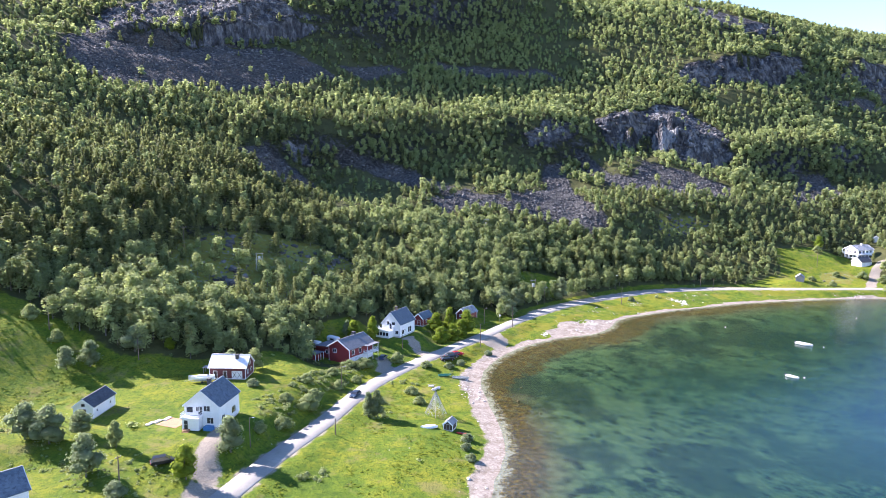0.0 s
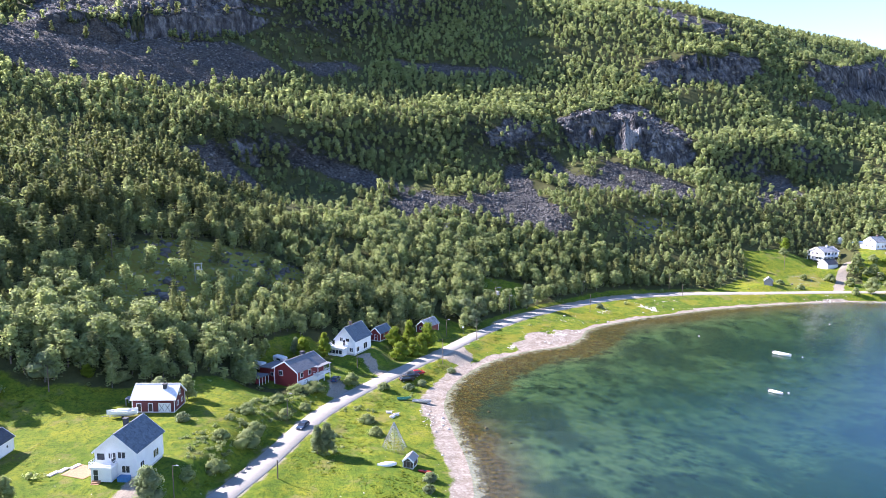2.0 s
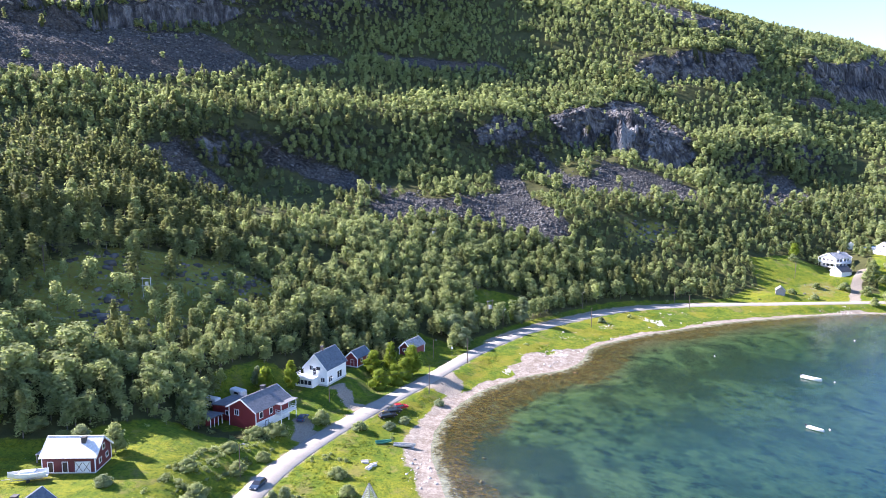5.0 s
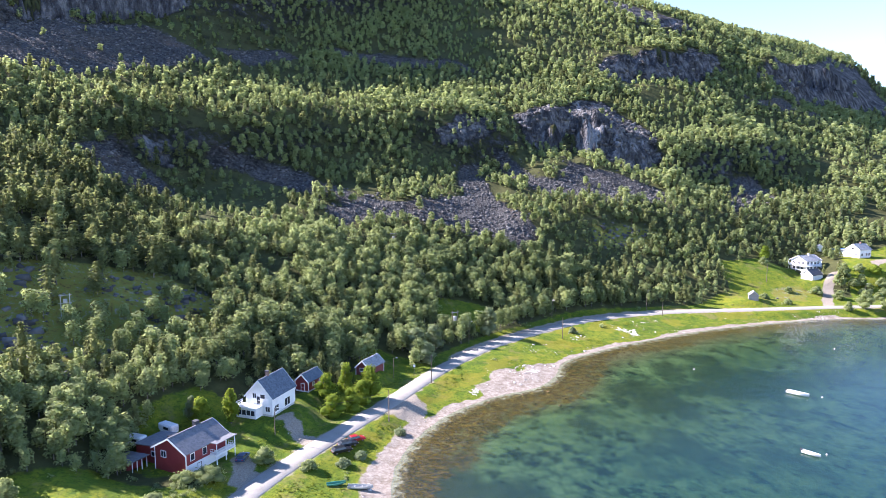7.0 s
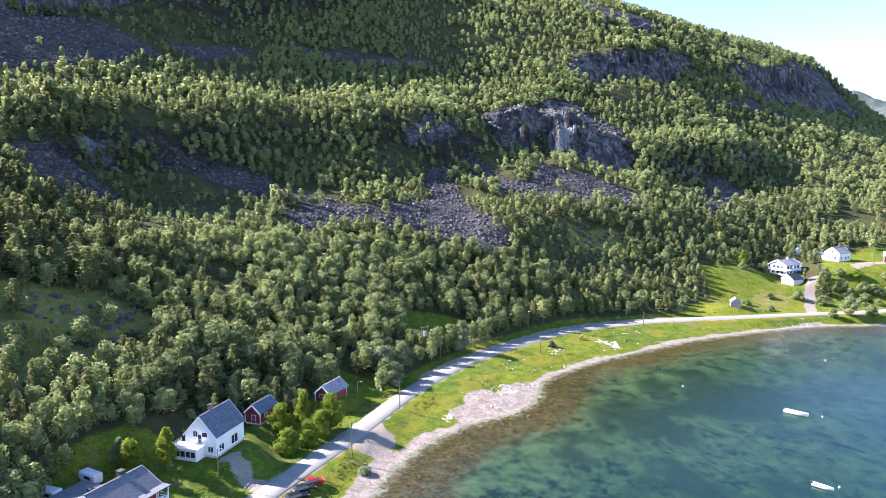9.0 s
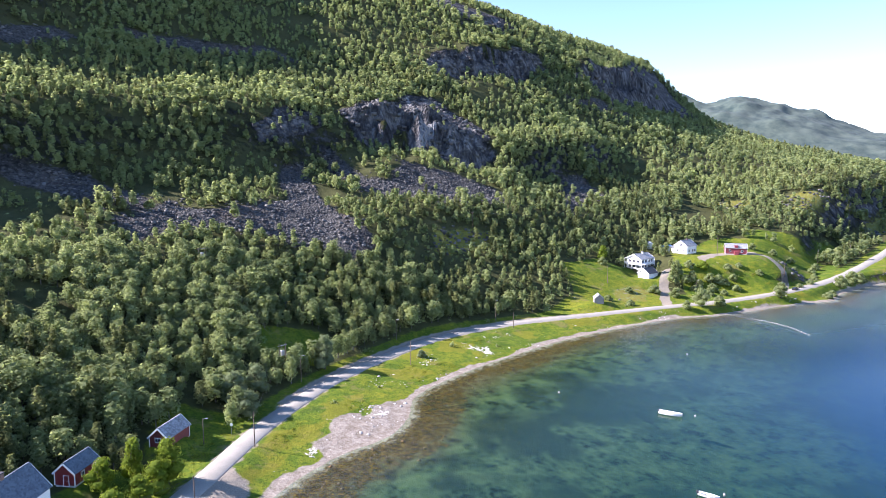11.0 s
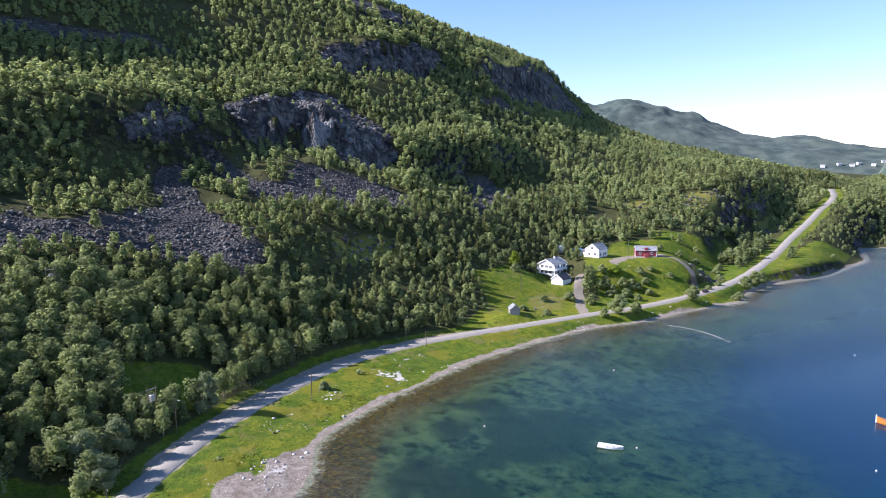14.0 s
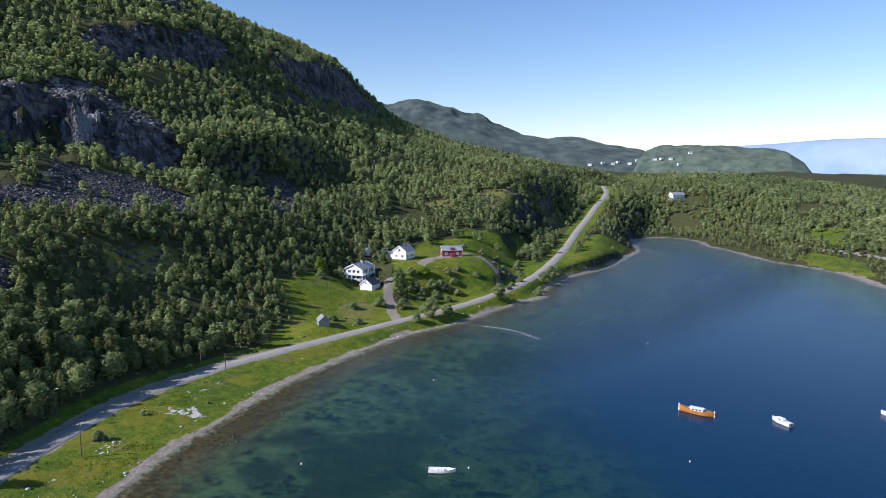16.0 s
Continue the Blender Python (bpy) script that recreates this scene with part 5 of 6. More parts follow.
for u in (-3.3, -1.9):
    d = opening(h, "barn_door", "left", u, 0.35, 1.25, 1.9, 6.4, 9.8, 1, 1, WHITE_TRIM, WHITE)
    bm = bmesh.new()
    tube(bm, (-0.6, -0.07, 0.05), (0.6, -0.07, 1.85), 0.05, 0.05, 4)
    tube(bm, (0.6, -0.07, 0.05), (-0.6, -0.07, 1.85), 0.05, 0.05, 4)
    part("brace", bm, DARK_WOOD, d)
opening(h, "door", "left", 0.7, 0.35, 0.9, 1.9, 6.4, 9.8, 1, 1, WHITE_TRIM, DARK_WOOD)
opening(h, "door", "left", 3.4, 0.35, 0.9, 1.9, 6.4, 9.8, 1, 1, WHITE_TRIM, DARK_WOOD)
for u, z in ((-1.2, 1.3), (0.4, 3.4), (1.5, 1.3)):
    opening(h, "window", "front", u, z, 0.8, 0.9, 6.4, 9.8, 1)
table = thing("picnic_bench", -65.0, 181.5, 0, "weathered grey wooden bench beside the barn", "bench", 9.9)
part("top", boxes((-2.0, 1.6, -1.0, 1.0, 1.5, 1.65)), GREY_WOOD, table)
for x in (-1.8, 1.4):
    for y in (-0.8, 0.8):
        part("leg", boxes((x - 0.1, x + 0.1, y - 0.1, y + 0.1, -0.3, 1.5)), GREY_WOOD, table)

# white shed in the meadow
h = thing("shed", -82.6, 152.6, -3, "white wooden shed with dark slate roof and open door", "shed", 9.3)
gable(h, 4.6, 9.2, 2.9, 4.6, WHITE, DARK_ROOF, 0.3, 0.2)
opening(h, "door", "front", -0.2, 0.1, 1.5, 2.1, 4.6, 9.2, 2, 1, DARK_WOOD, DARK_WOOD)
opening(h, "window", "front", 0, 3.1, 0.6, 0.4, 4.6, 9.2, 1, 1, DARK_WOOD)
opening(h, "window", "right", -3.0, 1.3, 0.5, 0.6, 4.6, 9.2, 1)
opening(h, "window", "right", 2.6, 1.3, 0.5, 0.6, 4.6, 9.2, 1)
# the house whose roof shows at the edge of the meadow
h = thing("house", -79.5, 111.5, -42, "white house with blue-grey slate roof in tall grass", "house", 7.0)
gable(h, 7.4, 9.0, 3.4, 6.2, WHITE, SLATE)
opening(h, "window", "right", -1.5, 1.2, 1.2, 1.2, 7.4, 9.0)
opening(h, "window", "right", 2.0, 1.2, 1.2, 1.2, 7.4, 9.0)

# small red outbuildings above the road
h = thing("outbuilding", -7.6, 254.0, -30, "small red wooden outbuilding with slate roof", "shed", 6.4)
gable(h, 4.2, 7.2, 2.7, 4.6, RED, SLATE, 0.3, 0.2)
opening(h, "door", "front", 0.3, 0.1, 1.0, 2.0, 4.2, 7.2, 1, 2, WHITE_TRIM, RED)
opening(h, "window", "right", -1.2, 1.2, 0.9, 0.9, 4.2, 7.2)
opening(h, "window", "right", 2.2, 1.2, 0.9, 0.9, 4.2, 7.2)
h = thing("outbuilding", 9.8, 269.4, -34, "weathered red outbuilding with worn grey slate roof", "shed", 4.6)
gable(h, 4.6, 8.4, 3.0, 5.1, painted("old_red", (0.17, 0.035, 0.035)), OLD_SLATE, 0.35, 0.2)
opening(h, "window", "front", -0.2, 1.9, 1.3, 0.9, 4.6, 8.4, 2)

# the farm on the rise beyond the bay
h = thing("house", 250.5, 399.0, -74, "large white two-storey house with grey roof and balconies", "house", 12.3)
gable(h, 9.0, 11.5, 5.6, 7.9, WHITE, OLD_SLATE, 0.7, 0.4)
chimney(h, 0.6, 1.0, 7.2, 9.0, MASONRY, 0.9)
part("balcony_floor", boxes((-4.6, 4.6, -7.9, -5.7, 2.7, 2.95)), WHITE_TRIM, h)
part("balcony_floor", boxes((4.45, 6.6, -7.9, 4.0, 2.7, 2.95)), WHITE_TRIM, h)
railing(h, [(-4.5, -5.8), (-4.5, -7.8), (6.5, -7.8), (6.5, 3.9), (4.6, 3.9)], 2.95, 1.0)
for x, y in ((-4.4, -7.7), (0, -7.7), (6.4, -7.7), (6.4, -2.0), (6.4, 3.8)):
    part("post", boxes((x - 0.1, x + 0.1, y - 0.1, y + 0.1, -1.5, 5.4)), WHITE_TRIM, h)
for u in (-4.0, -1.4, 1.4, 4.0):
    opening(h, "window", "right", u, 3.4, 1.5, 1.5, 9.0, 11.5, 2)
    opening(h, "window", "right", u, 0.8, 1.4, 1.3, 9.0, 11.5, 2)
for u in (-2.4, 0.2, 2.6):
    opening(h, "window", "front", u, 3.4, 1.6, 1.5, 9.0, 11.5, 2)
    opening(h, "window", "front", u, 0.8, 1.4, 1.3, 9.0, 11.5, 2)
h = thing("garage", 243.2, 383.8, -74, "white garage with a dark pitched roof", "garage", 9.6)
gable(h, 6.4, 7.6, 2.9, 5.3, WHITE, DARK_ROOF, 0.4, 0.2)
opening(h, "window", "front", 0, 3.3, 0.7, 0.6, 6.4, 7.6, 1)
opening(h, "garage_door", "right", 0, 0.15, 2.8, 2.2, 6.4, 7.6, 1, 4, WHITE_TRIM, WHITE)
opening(h, "door", "right", 2.6, 0.15, 0.9, 2.0, 6.4, 7.6, 1, 1, WHITE_TRIM, WHITE)
h = thing("house", 281.5, 398.6, -76, "white wooden house with grey slate roof on the rise", "house", 18.7)
gable(h, 8.0, 8.8, 4.6, 7.4, WHITE, OLD_SLATE, 0.4, 0.4)
chimney(h, 0, 1.0, 6.8, 8.4)
for face, u, z in (("front", -1.8, 1.3), ("front", 1.8, 1.3), ("front", 0, 4.4), ("right", -2.5, 1.3), ("right", 1.0, 1.3), ("right", 3.0, 1.3)):
    opening(h, "window", face, u, z, 1.1, 1.3, 8.0, 8.8)
part("wing", boxes((-9.5, -4.0, -4.2, 2.0, -0.8, 3.0)), WHITE, h)
part("wing_roof", boxes((-9.8, -3.95, -4.6, 2.4, 3.0, 3.25)), OLD_SLATE, h)
h = thing("barn", 306.5, 386.5, 50, "faded red farm building with pale grey roof", "barn", 18.6)
pink = painted("faded_red", (0.24, 0.045, 0.055))
gable(h, 6.0, 11.0, 3.4, 5.6, pink, OLD_SLATE, 0.3, 0.3)
opening(h, "window", "left", -3.0, 1.3, 0.9, 1.1, 6.0, 11.0)
opening(h, "window", "left", 3.2, 1.3, 0.9, 1.1, 6.0, 11.0)
part("ramp", boxes((-5.2, -3.0, -1.2, 1.0, -0.6, 1.6)), pink, h, "pale red loading bridge")
part("dormer", boxes((-3.15, -1.2, -0.9, 0.9, 3.2, 4.9)), pink, h)
h = thing("hut", 272.5, 417.5, -30, "small white hut at the wood's edge", "hut", None)
gable(h, 3.4, 4.4, 2.3, 3.4, WHITE, OLD_SLATE, 0.25, 0.1)
h = thing("pool", 285.5, 419.0, -30, "blue tarpaulin-covered pool behind the house", "pool", None)
part("rim", bevelled(boxes((-3.4, 3.4, -1.6, 1.6, -0.3, 1.1)), 0.08), BLUE_TARP, h)
h = thing("stone_shed", 195.2, 360.2, -28, "small weathered grey wooden shed on the green slope", "shed", 4.6)
gable(h, 4.0, 5.0, 2.6, 4.2, GREY_WOOD, OLD_SLATE, 0.3, 0.1, GREY_WOOD)
h = thing("house", 727, 428, 60, "white house among trees on the headland", "house")
gable(h, 8, 14, 5.4, 8.0, WHITE, OLD_SLATE, 0.4, 0.3)
for u in (-4, 0, 4):
    opening(h, "window", "left", u, 1.4, 1.5, 1.4, 8, 14)
    opening(h, "window", "right", u, 1.4, 1.5, 1.4, 8, 14)
# the settlement below the far hill
far_house = None
for hill, bearing, level, turn in ((FAR_HILL, 61.6, 58, 20), (FAR_HILL, 62.5, 60, 60), (FAR_HILL, 63.4, 60, 35), (FAR_HILL, 63.8, 66, 80), (FAR_HILL, 64.7, 62, 10), (FAR_HILL, 65.3, 68, 50),
                                   (FAR_NESS, 66.7, 74, 30), (FAR_NESS, 67.2, 76, 75), (FAR_NESS, 67.9, 72, 15), (FAR_NESS, 69.4, 92, 40), (FAR_NESS, 68.6, 58, 60)):
    spot = min((v.co for v in hill.data.vertices), key=lambda p: abs(math.degrees(math.atan2(p.x - 28, p.y - 152)) - bearing) * 14 + abs(p.z - level))
    where = pose(spot.x, spot.y, spot.z + 0.5, 0, 0, turn)
    if far_house is None:
        far_house = thing("house", spot.x, spot.y, turn, "white building of the settlement across the fjord", "house", spot.z + 0.5, "far settlement")
        gable(far_house, 7, 11, 4.4, 7.0, WHITE, OLD_SLATE, 0.4, 0.3)
        for u in (-3, 0, 3):
            opening(far_house, "window", "left", u, 1.8, 1.4, 1.4, 7, 11)
    else:
        copy_thing(far_house, where)
# boathouse on the near shore
h = thing("boathouse", 1.8, 161.8, -20, "tiny dark boathouse with a pale roof by the beach", "hut", 1.6)
gable(h, 2.3, 2.9, 1.5, 2.4, DARK_WOOD, GREY_WOOD, 0.2, 0.1)
opening(h, "door", "front", 0, 0.1, 0.8, 1.4, 2.3, 2.9, 1, 1, GREY_WOOD, DARK_WOOD)


# ---------------------------------------------------------------- vehicles
TYRE = plain("tyre_rubber", (0.02, 0.02, 0.02), 0.85)
ALLOY = plain("wheel_alloy", (0.4, 0.4, 0.42), 0.35, 0.9)
LAMP_RED = plain("tail_lamp", (0.4, 0.02, 0.02), 0.3)
LAMP_WHITE = plain("head_lamp", (0.7, 0.7, 0.72), 0.2)


def car(x, y, rz, color, label, z=None, long=4.4, wide=1.8, tall=1.5):
    """A parked car, nose along +y."""
    paint = Shader("car_paint", 0.28)
    paint.color(color)
    paint.bsdf.inputs["Coat Weight"].default_value = 0.15
    paint.bsdf.inputs["Specular IOR Level"].default_value = 0.3
    c = thing("car", x, y, rz, label, "car", z, "cars along the road")
    half, w = long / 2, wide / 2
    side = [(-half, 0.35), (half, 0.32), (half + 0.05, 0.6), (half - 0.1, 0.78), (half - 1.15, 0.95), (-half + 0.25, 0.98), (-half - 0.02, 0.75)]
    bm = bmesh.new()
    rings = []
    for sx, inset in ((-w, 0.1), (-w + 0.08, 0.0), (w - 0.08, 0.0), (w, 0.1)):
        rings.append([bm.verts.new((sx, py * (1 - inset * 0.15), 0.6 + (pz - 0.6) * (1 - inset))) for py, pz in side])
    n = len(side)
    for a, b in zip(rings, rings[1:]):
        for k in range(n):
            bm.faces.new((a[k], a[(k + 1) % n], b[(k + 1) % n], b[k]))
    bm.faces.new(rings[0])
    bm.faces.new(rings[-1][::-1])
    part("body", bm, paint.m, c, "", False)

    def cabin(z0, z1, shrink, name, material):
        b = bmesh.new()
        low = [(-w + 0.06, -half + 0.2), (w - 0.06, -half + 0.2), (w - 0.06, half - 1.1), (-w + 0.06, half - 1.1)]
        up = [(-w + 0.22, -half + 0.65), (w - 0.22, -half + 0.65), (w - 0.22, half - 1.95), (-w + 0.22, half - 1.95)]
        f0, f1 = (z0 - 0.95) / (tall - 0.95), (z1 - 0.95) / (tall - 0.95)
        pa = [b.verts.new((lx + (ux - lx) * f0, ly + (uy - ly) * f0, z0)) for (lx, ly), (ux, uy) in zip(low, up)]
        pb = [b.verts.new((lx + (ux - lx) * f1, ly + (uy - ly) * f1, z1)) for (lx, ly), (ux, uy) in zip(low, up)]
        for k in range(4):
            b.faces.new((pa[k], pa[(k + 1) % 4], pb[(k + 1) % 4], pb[k]))
        b.faces.new(pa[::-1])
        b.faces.new(pb)
        return part(name, b, material, c)
    cabin(0.93, tall - 0.08, 0, "glasshouse", GLASS)
    cabin(tall - 0.08, tall, 0, "roof", paint.m)
    for sy in (-1, 1):
        for sx in (-1, 1):
            wx = sx * (w - 0.12)
            t = part("wheel", tube(bmesh.new(), (wx - 0.1, sy * half * 0.62, 0.32), (wx + 0.1, sy * half * 0.62, 0.32), 0.32, 0.32, 12), TYRE, c)
            part("rim", tube(bmesh.new(), (wx - 0.12, sy * half * 0.62, 0.32), (wx + 0.12, sy * half * 0.62, 0.32), 0.19, 0.19, 10), ALLOY, t)
    for sx in (-1, 1):
        part("headlight", boxes((sx * (w - 0.3) - 0.18, sx * (w - 0.3) + 0.18, half - 0.06, half + 0.06, 0.6, 0.72)), LAMP_WHITE, c)
        part("tail_light", boxes((sx * (w - 0.25) - 0.12, sx * (w - 0.25) + 0.12, -half - 0.04, -half + 0.06, 0.68, 0.85)), LAMP_RED, c)
        part("mirror", boxes((sx * (w + 0.08) - 0.08, sx * (w + 0.08) + 0.08, half - 1.5, half - 1.35, 0.95, 1.08)), paint.m, c)
    return c


car(1.6, 219.2, -68, (0.012, 0.012, 0.014), "black estate car parked on the verge", None, 4.8, 1.85, 1.5)
car(3.0, 222.2, -68, (0.015, 0.018, 0.024), "black saloon car parked beside the road", None, 4.7, 1.85, 1.5)
car(5.0, 225.0, -66, (0.28, 0.012, 0.02), "bright red hatchback parked beside the road", None, 4.3, 1.8, 1.5)
car(-19.6, 213.0, -12, (0.03, 0.06, 0.12), "dark blue car parked in the driveway", None, 4.2)
car(-56.6, 128.8, -62, (0.012, 0.013, 0.018), "black car parked on the lawn", None, 4.9, 1.9, 1.75)
car(-24.6, 181.0, 160, (0.03, 0.05, 0.08), "dark blue hatchback on the road", None, 4.2)
car(571, 232, 35, (0.012, 0.013, 0.018), "dark car on the track over the headland", None, 4.8, 1.9, 1.7)
car(311, 350.6, -70, (0.015, 0.016, 0.02), "dark estate car on the road by the shore", None, 4.6)
CARAVAN = plain("caravan_shell", (0.72, 0.72, 0.7), 0.4)
for x, y, rz in ((-43.2, 218.6, 60), (-37.8, 224.6, 50)):
    c = thing("caravan", x, y, rz, "white touring caravan parked on grass behind the red house", "caravan", None, "caravans")
    part("body", bevelled(boxes((-1.1, 1.1, -2.4, 2.4, 0.5, 2.5)), 0.25), CARAVAN, c)
    part("window", boxes((1.08, 1.13, -1.4, 0.4, 1.4, 2.0)), GLASS, c)
    part("window", boxes((-1.13, -1.08, -1.4, 0.4, 1.4, 2.0)), GLASS, c)
    for sx in (-1, 1):
        part("wheel", tube(bmesh.new(), (sx * 0.95 - 0.1, 0, 0.32), (sx * 0.95 + 0.1, 0, 0.32), 0.32, 0.32, 10), TYRE, c)
    part("drawbar", boxes((-0.1, 0.1, 2.4, 3.6, 0.45, 0.55)), STEEL, c)


# ---------------------------------------------------------------- boats
GELCOAT = plain("white_gelcoat", (0.74, 0.74, 0.72), 0.35, vary=0.08)
VARNISH = plain("varnished_planks", (0.42, 0.17, 0.03), 0.35, vary=0.25, scale=2)
GREY_BOAT = plain("grey_boat_paint", (0.42, 0.42, 0.40), 0.6, vary=0.2)
GREEN_BOAT = plain("green_boat_paint", (0.05, 0.22, 0.16), 0.6)
KAYAK_RED = plain("red_plastic", (0.55, 0.03, 0.02), 0.4)
MOTOR = plain("outboard_black", (0.03, 0.03, 0.035), 0.4)


def hull(parent, long, beam, deep, material, double_ended=False, open_inside=True, sheer=0.25):
    """A lofted hull, bow along +y, keel at z=0."""
    bm, rows, n = bmesh.new(), [], 13
    for k in range(n):
        t = k / (n - 1)
        fwd = max(0.0, (t - 0.45) / 0.55)
        aft = max(0.0, (0.35 - t) / 0.35)
        b = beam / 2 * (1 - fwd ** 2.2) * (1 - (0.95 if double_ended else 0.18) * aft ** 2)
        b = max(b, 0.02)
        top = deep * (1 + sheer * (2 * t - 1) ** 2 * (1.3 if t > 0.5 else 0.5))
        keel = deep * 0.35 * fwd ** 2.5 + (deep * 0.3 * aft ** 2 if double_ended else 0)
        y = (t - 0.5) * long
        ring = [(-b, top), (-b * 0.93, keel + (top - keel) * 0.5), (-b * 0.55, keel + 0.12 * deep), (0, keel), (b * 0.55, keel + 0.12 * deep), (b * 0.93, keel + (top - keel) * 0.5), (b, top)]
        if open_inside:
            ring += [(b * 0.86, top), (b * 0.72, keel + 0.35 * deep), (-b * 0.72, keel + 0.35 * deep), (-b * 0.86, top)]
        else:
            ring += [(b * 0.9, top), (0, top + 0.05 * deep), (-b * 0.9, top)]
        rows.append([bm.verts.new((x, y, z)) for x, z in ring])
    m = len(rows[0])
    for a, b in zip(rows, rows[1:]):
        for k in range(m):
            bm.faces.new((a[k], a[(k + 1) % m], b[(k + 1) % m], b[k]))
    bm.faces.new(rows[0])
    bm.faces.new(rows[-1][::-1])
    return part("hull", bm, material, parent)


def motor(parent, y, z):
    bm = bevelled(boxes((-0.2, 0.2, y - 0.45, y, z, z + 0.6)), 0.08)
    box(bm, -0.07, 0.07, y - 0.3, y - 0.12, z - 0.7, z)
    part("outboard_motor", bm, MOTOR, parent)


b = thing("motorboat", 137, 246.8, 218, "open white motorboat moored in the bay", "boat", -0.25, "boats in the bay")
hull(b, 6.2, 2.2, 0.95, GELCOAT)
motor(b, -3.05, 0.7)
for y in (-1.2, 0.6):
    part("thwart", boxes((-0.85, 0.85, y - 0.2, y + 0.2, 0.55, 0.65)), GELCOAT, b)
part("console", bevelled(boxes((-0.3, 0.4, -0.4, 0.1, 0.4, 1.25)), 0.06), GELCOAT, b)
b = thing("dinghy", 112.2, 207.6, 214, "small white dinghy moored in the bay", "boat", -0.15, "boats in the bay")
hull(b, 4.2, 1.6, 0.65, GELCOAT)
motor(b, -2.05, 0.5)
for y in (-0.9, 0.5):
    part("thwart", boxes((-0.62, 0.62, y - 0.15, y + 0.15, 0.38, 0.45)), GREY_BOAT, b)
b = thing("wooden_boat", 210.4, 216.0, 4, "varnished orange wooden double-ended cabin boat", "boat", -0.6, "boats in the bay")
hull(b, 9.8, 2.7, 1.6, VARNISH, True, False, 0.4)
cab = part("cabin", bevelled(boxes((-0.85, 0.85, -1.9, 1.6, 1.5, 2.2)), 0.08), GELCOAT, b)
part("cabin_roof", bevelled(boxes((-1.0, 1.0, -2.1, 1.9, 2.2, 2.32)), 0.05), GELCOAT, b)
for y in (-1.2, -0.2, 0.8):
    for sx in (-1, 1):
        part("window", boxes((sx * 0.86 - 0.02, sx * 0.86 + 0.02, y - 0.3, y + 0.3, 1.75, 2.08)), GLASS, cab)
part("stem_post", boxes((-0.08, 0.08, 4.7, 4.95, 0.6, 2.7)), WHITE_TRIM, b)
part("stern_post", boxes((-0.08, 0.08, -4.95, -4.7, 0.5, 2.35)), WHITE_TRIM, b)
part("gunwale_rail", tube(bmesh.new(), (0, -4.3, 2.3), (0, -2.4, 2.3), 0.03, 0.03, 5), STEEL, b)
for x, y, rz in ((218.4, 196.0, -27), (243, 174, -20)):
    b = thing("cabin_cruiser", x, y, rz, "small white cabin cruiser with outboard motor", "boat", -0.4, "boats in the bay")
    hull(b, 6.0, 2.3, 1.15, GELCOAT, False, False)
    part("cabin", bevelled(boxes((-0.8, 0.8, -0.9, 1.6, 1.1, 1.85)), 0.2), GELCOAT, b)
    part("windscreen", bevelled(boxes((-0.82, 0.82, -0.4, 0.5, 1.4, 1.75)), 0.05), GLASS, b)
    motor(b, -2.95, 0.8)
b = thing("trailer_boat", -64.6, 173.0, 100, "white motorboat on a trailer beside the barn", "boat", None)
hl = hull(b, 6.6, 2.2, 1.2, GELCOAT)
hl.matrix_basis = pose(0, 0, 0.45)
part("cover", bevelled(boxes((-0.8, 0.8, -1.6, 1.4, 1.35, 1.95)), 0.25), GELCOAT, b)
fr = part("trailer_frame", boxes((-0.9, -0.8, -2.8, 2.6, 0.55, 0.68), (0.8, 0.9, -2.8, 2.6, 0.55, 0.68), (-0.9, 0.9, -0.1, 0.1, 0.5, 0.62), (-0.06, 0.06, 2.5, 4.4, 0.5, 0.62)), STEEL, b)
for sx in (-1, 1):
    part("wheel", tube(bmesh.new(), (sx * 1.02 - 0.1, -0.3, 0.32), (sx * 1.02 + 0.1, -0.3, 0.32), 0.32, 0.32, 10), TYRE, b)
b = thing("rowing_boat", 5.6, 203.6, 262, "weathered white rowing boat drawn up on the beach", "boat", None, "boats ashore")
hull(b, 5.4, 1.6, 0.7, GREY_BOAT)
for y in (-1.2, 0.4, 1.5):
    part("thwart", boxes((-0.6, 0.6, y - 0.12, y + 0.12, 0.42, 0.48)), GREY_BOAT, b)
b = thing("rowing_boat", 0.6, 204.8, 280, "green rowing boat lying in the beach grass", "boat", None, "boats ashore")
hull(b, 4.0, 1.4, 0.6, GREEN_BOAT)
b = thing("rowing_boat", -3.4, 161.2, 95, "pale upturned rowing boat in the grass", "boat", None, "boats ashore")
hl = hull(b, 4.4, 1.6, 0.7, GELCOAT, True, False)
hl.matrix_basis = pose(0, 0, 0.75, 0, 180, 0)
b = thing("kayak", 4.9, 159.0, 250, "bright red plastic kayak on the grass bank", "kayak", None)
hull(b, 3.2, 0.8, 0.4, KAYAK_RED, True, False, 0.2)
part("cockpit_rim", tube(bmesh.new(), (0, 0, 0.38), (0, 0, 0.47), 0.3, 0.27, 10), MOTOR, b)
BUOY = plain("buoy_plastic", (0.7, 0.55, 0.5), 0.5)
for x, y in ((184, 291), (271, 257), (179, 206), (142.5, 243.4), (118.7, 274.4), (115.8, 207.0)):
    bm = bmesh.new()
    bmesh.ops.create_icosphere(bm, subdivisions=1, radius=0.28)
    bu = thing("buoy", x, y, 0, "small pale mooring buoy floating on the bay", "buoy", 0.08, "mooring buoys")
    part("float", bm, BUOY, bu, "", True)
    part("ring", tube(bmesh.new(), (0, 0, 0.2), (0, 0, 0.42), 0.05, 0.05, 6), STEEL, bu)

NET = plain("old_net", (0.5, 0.52, 0.5), 0.9)
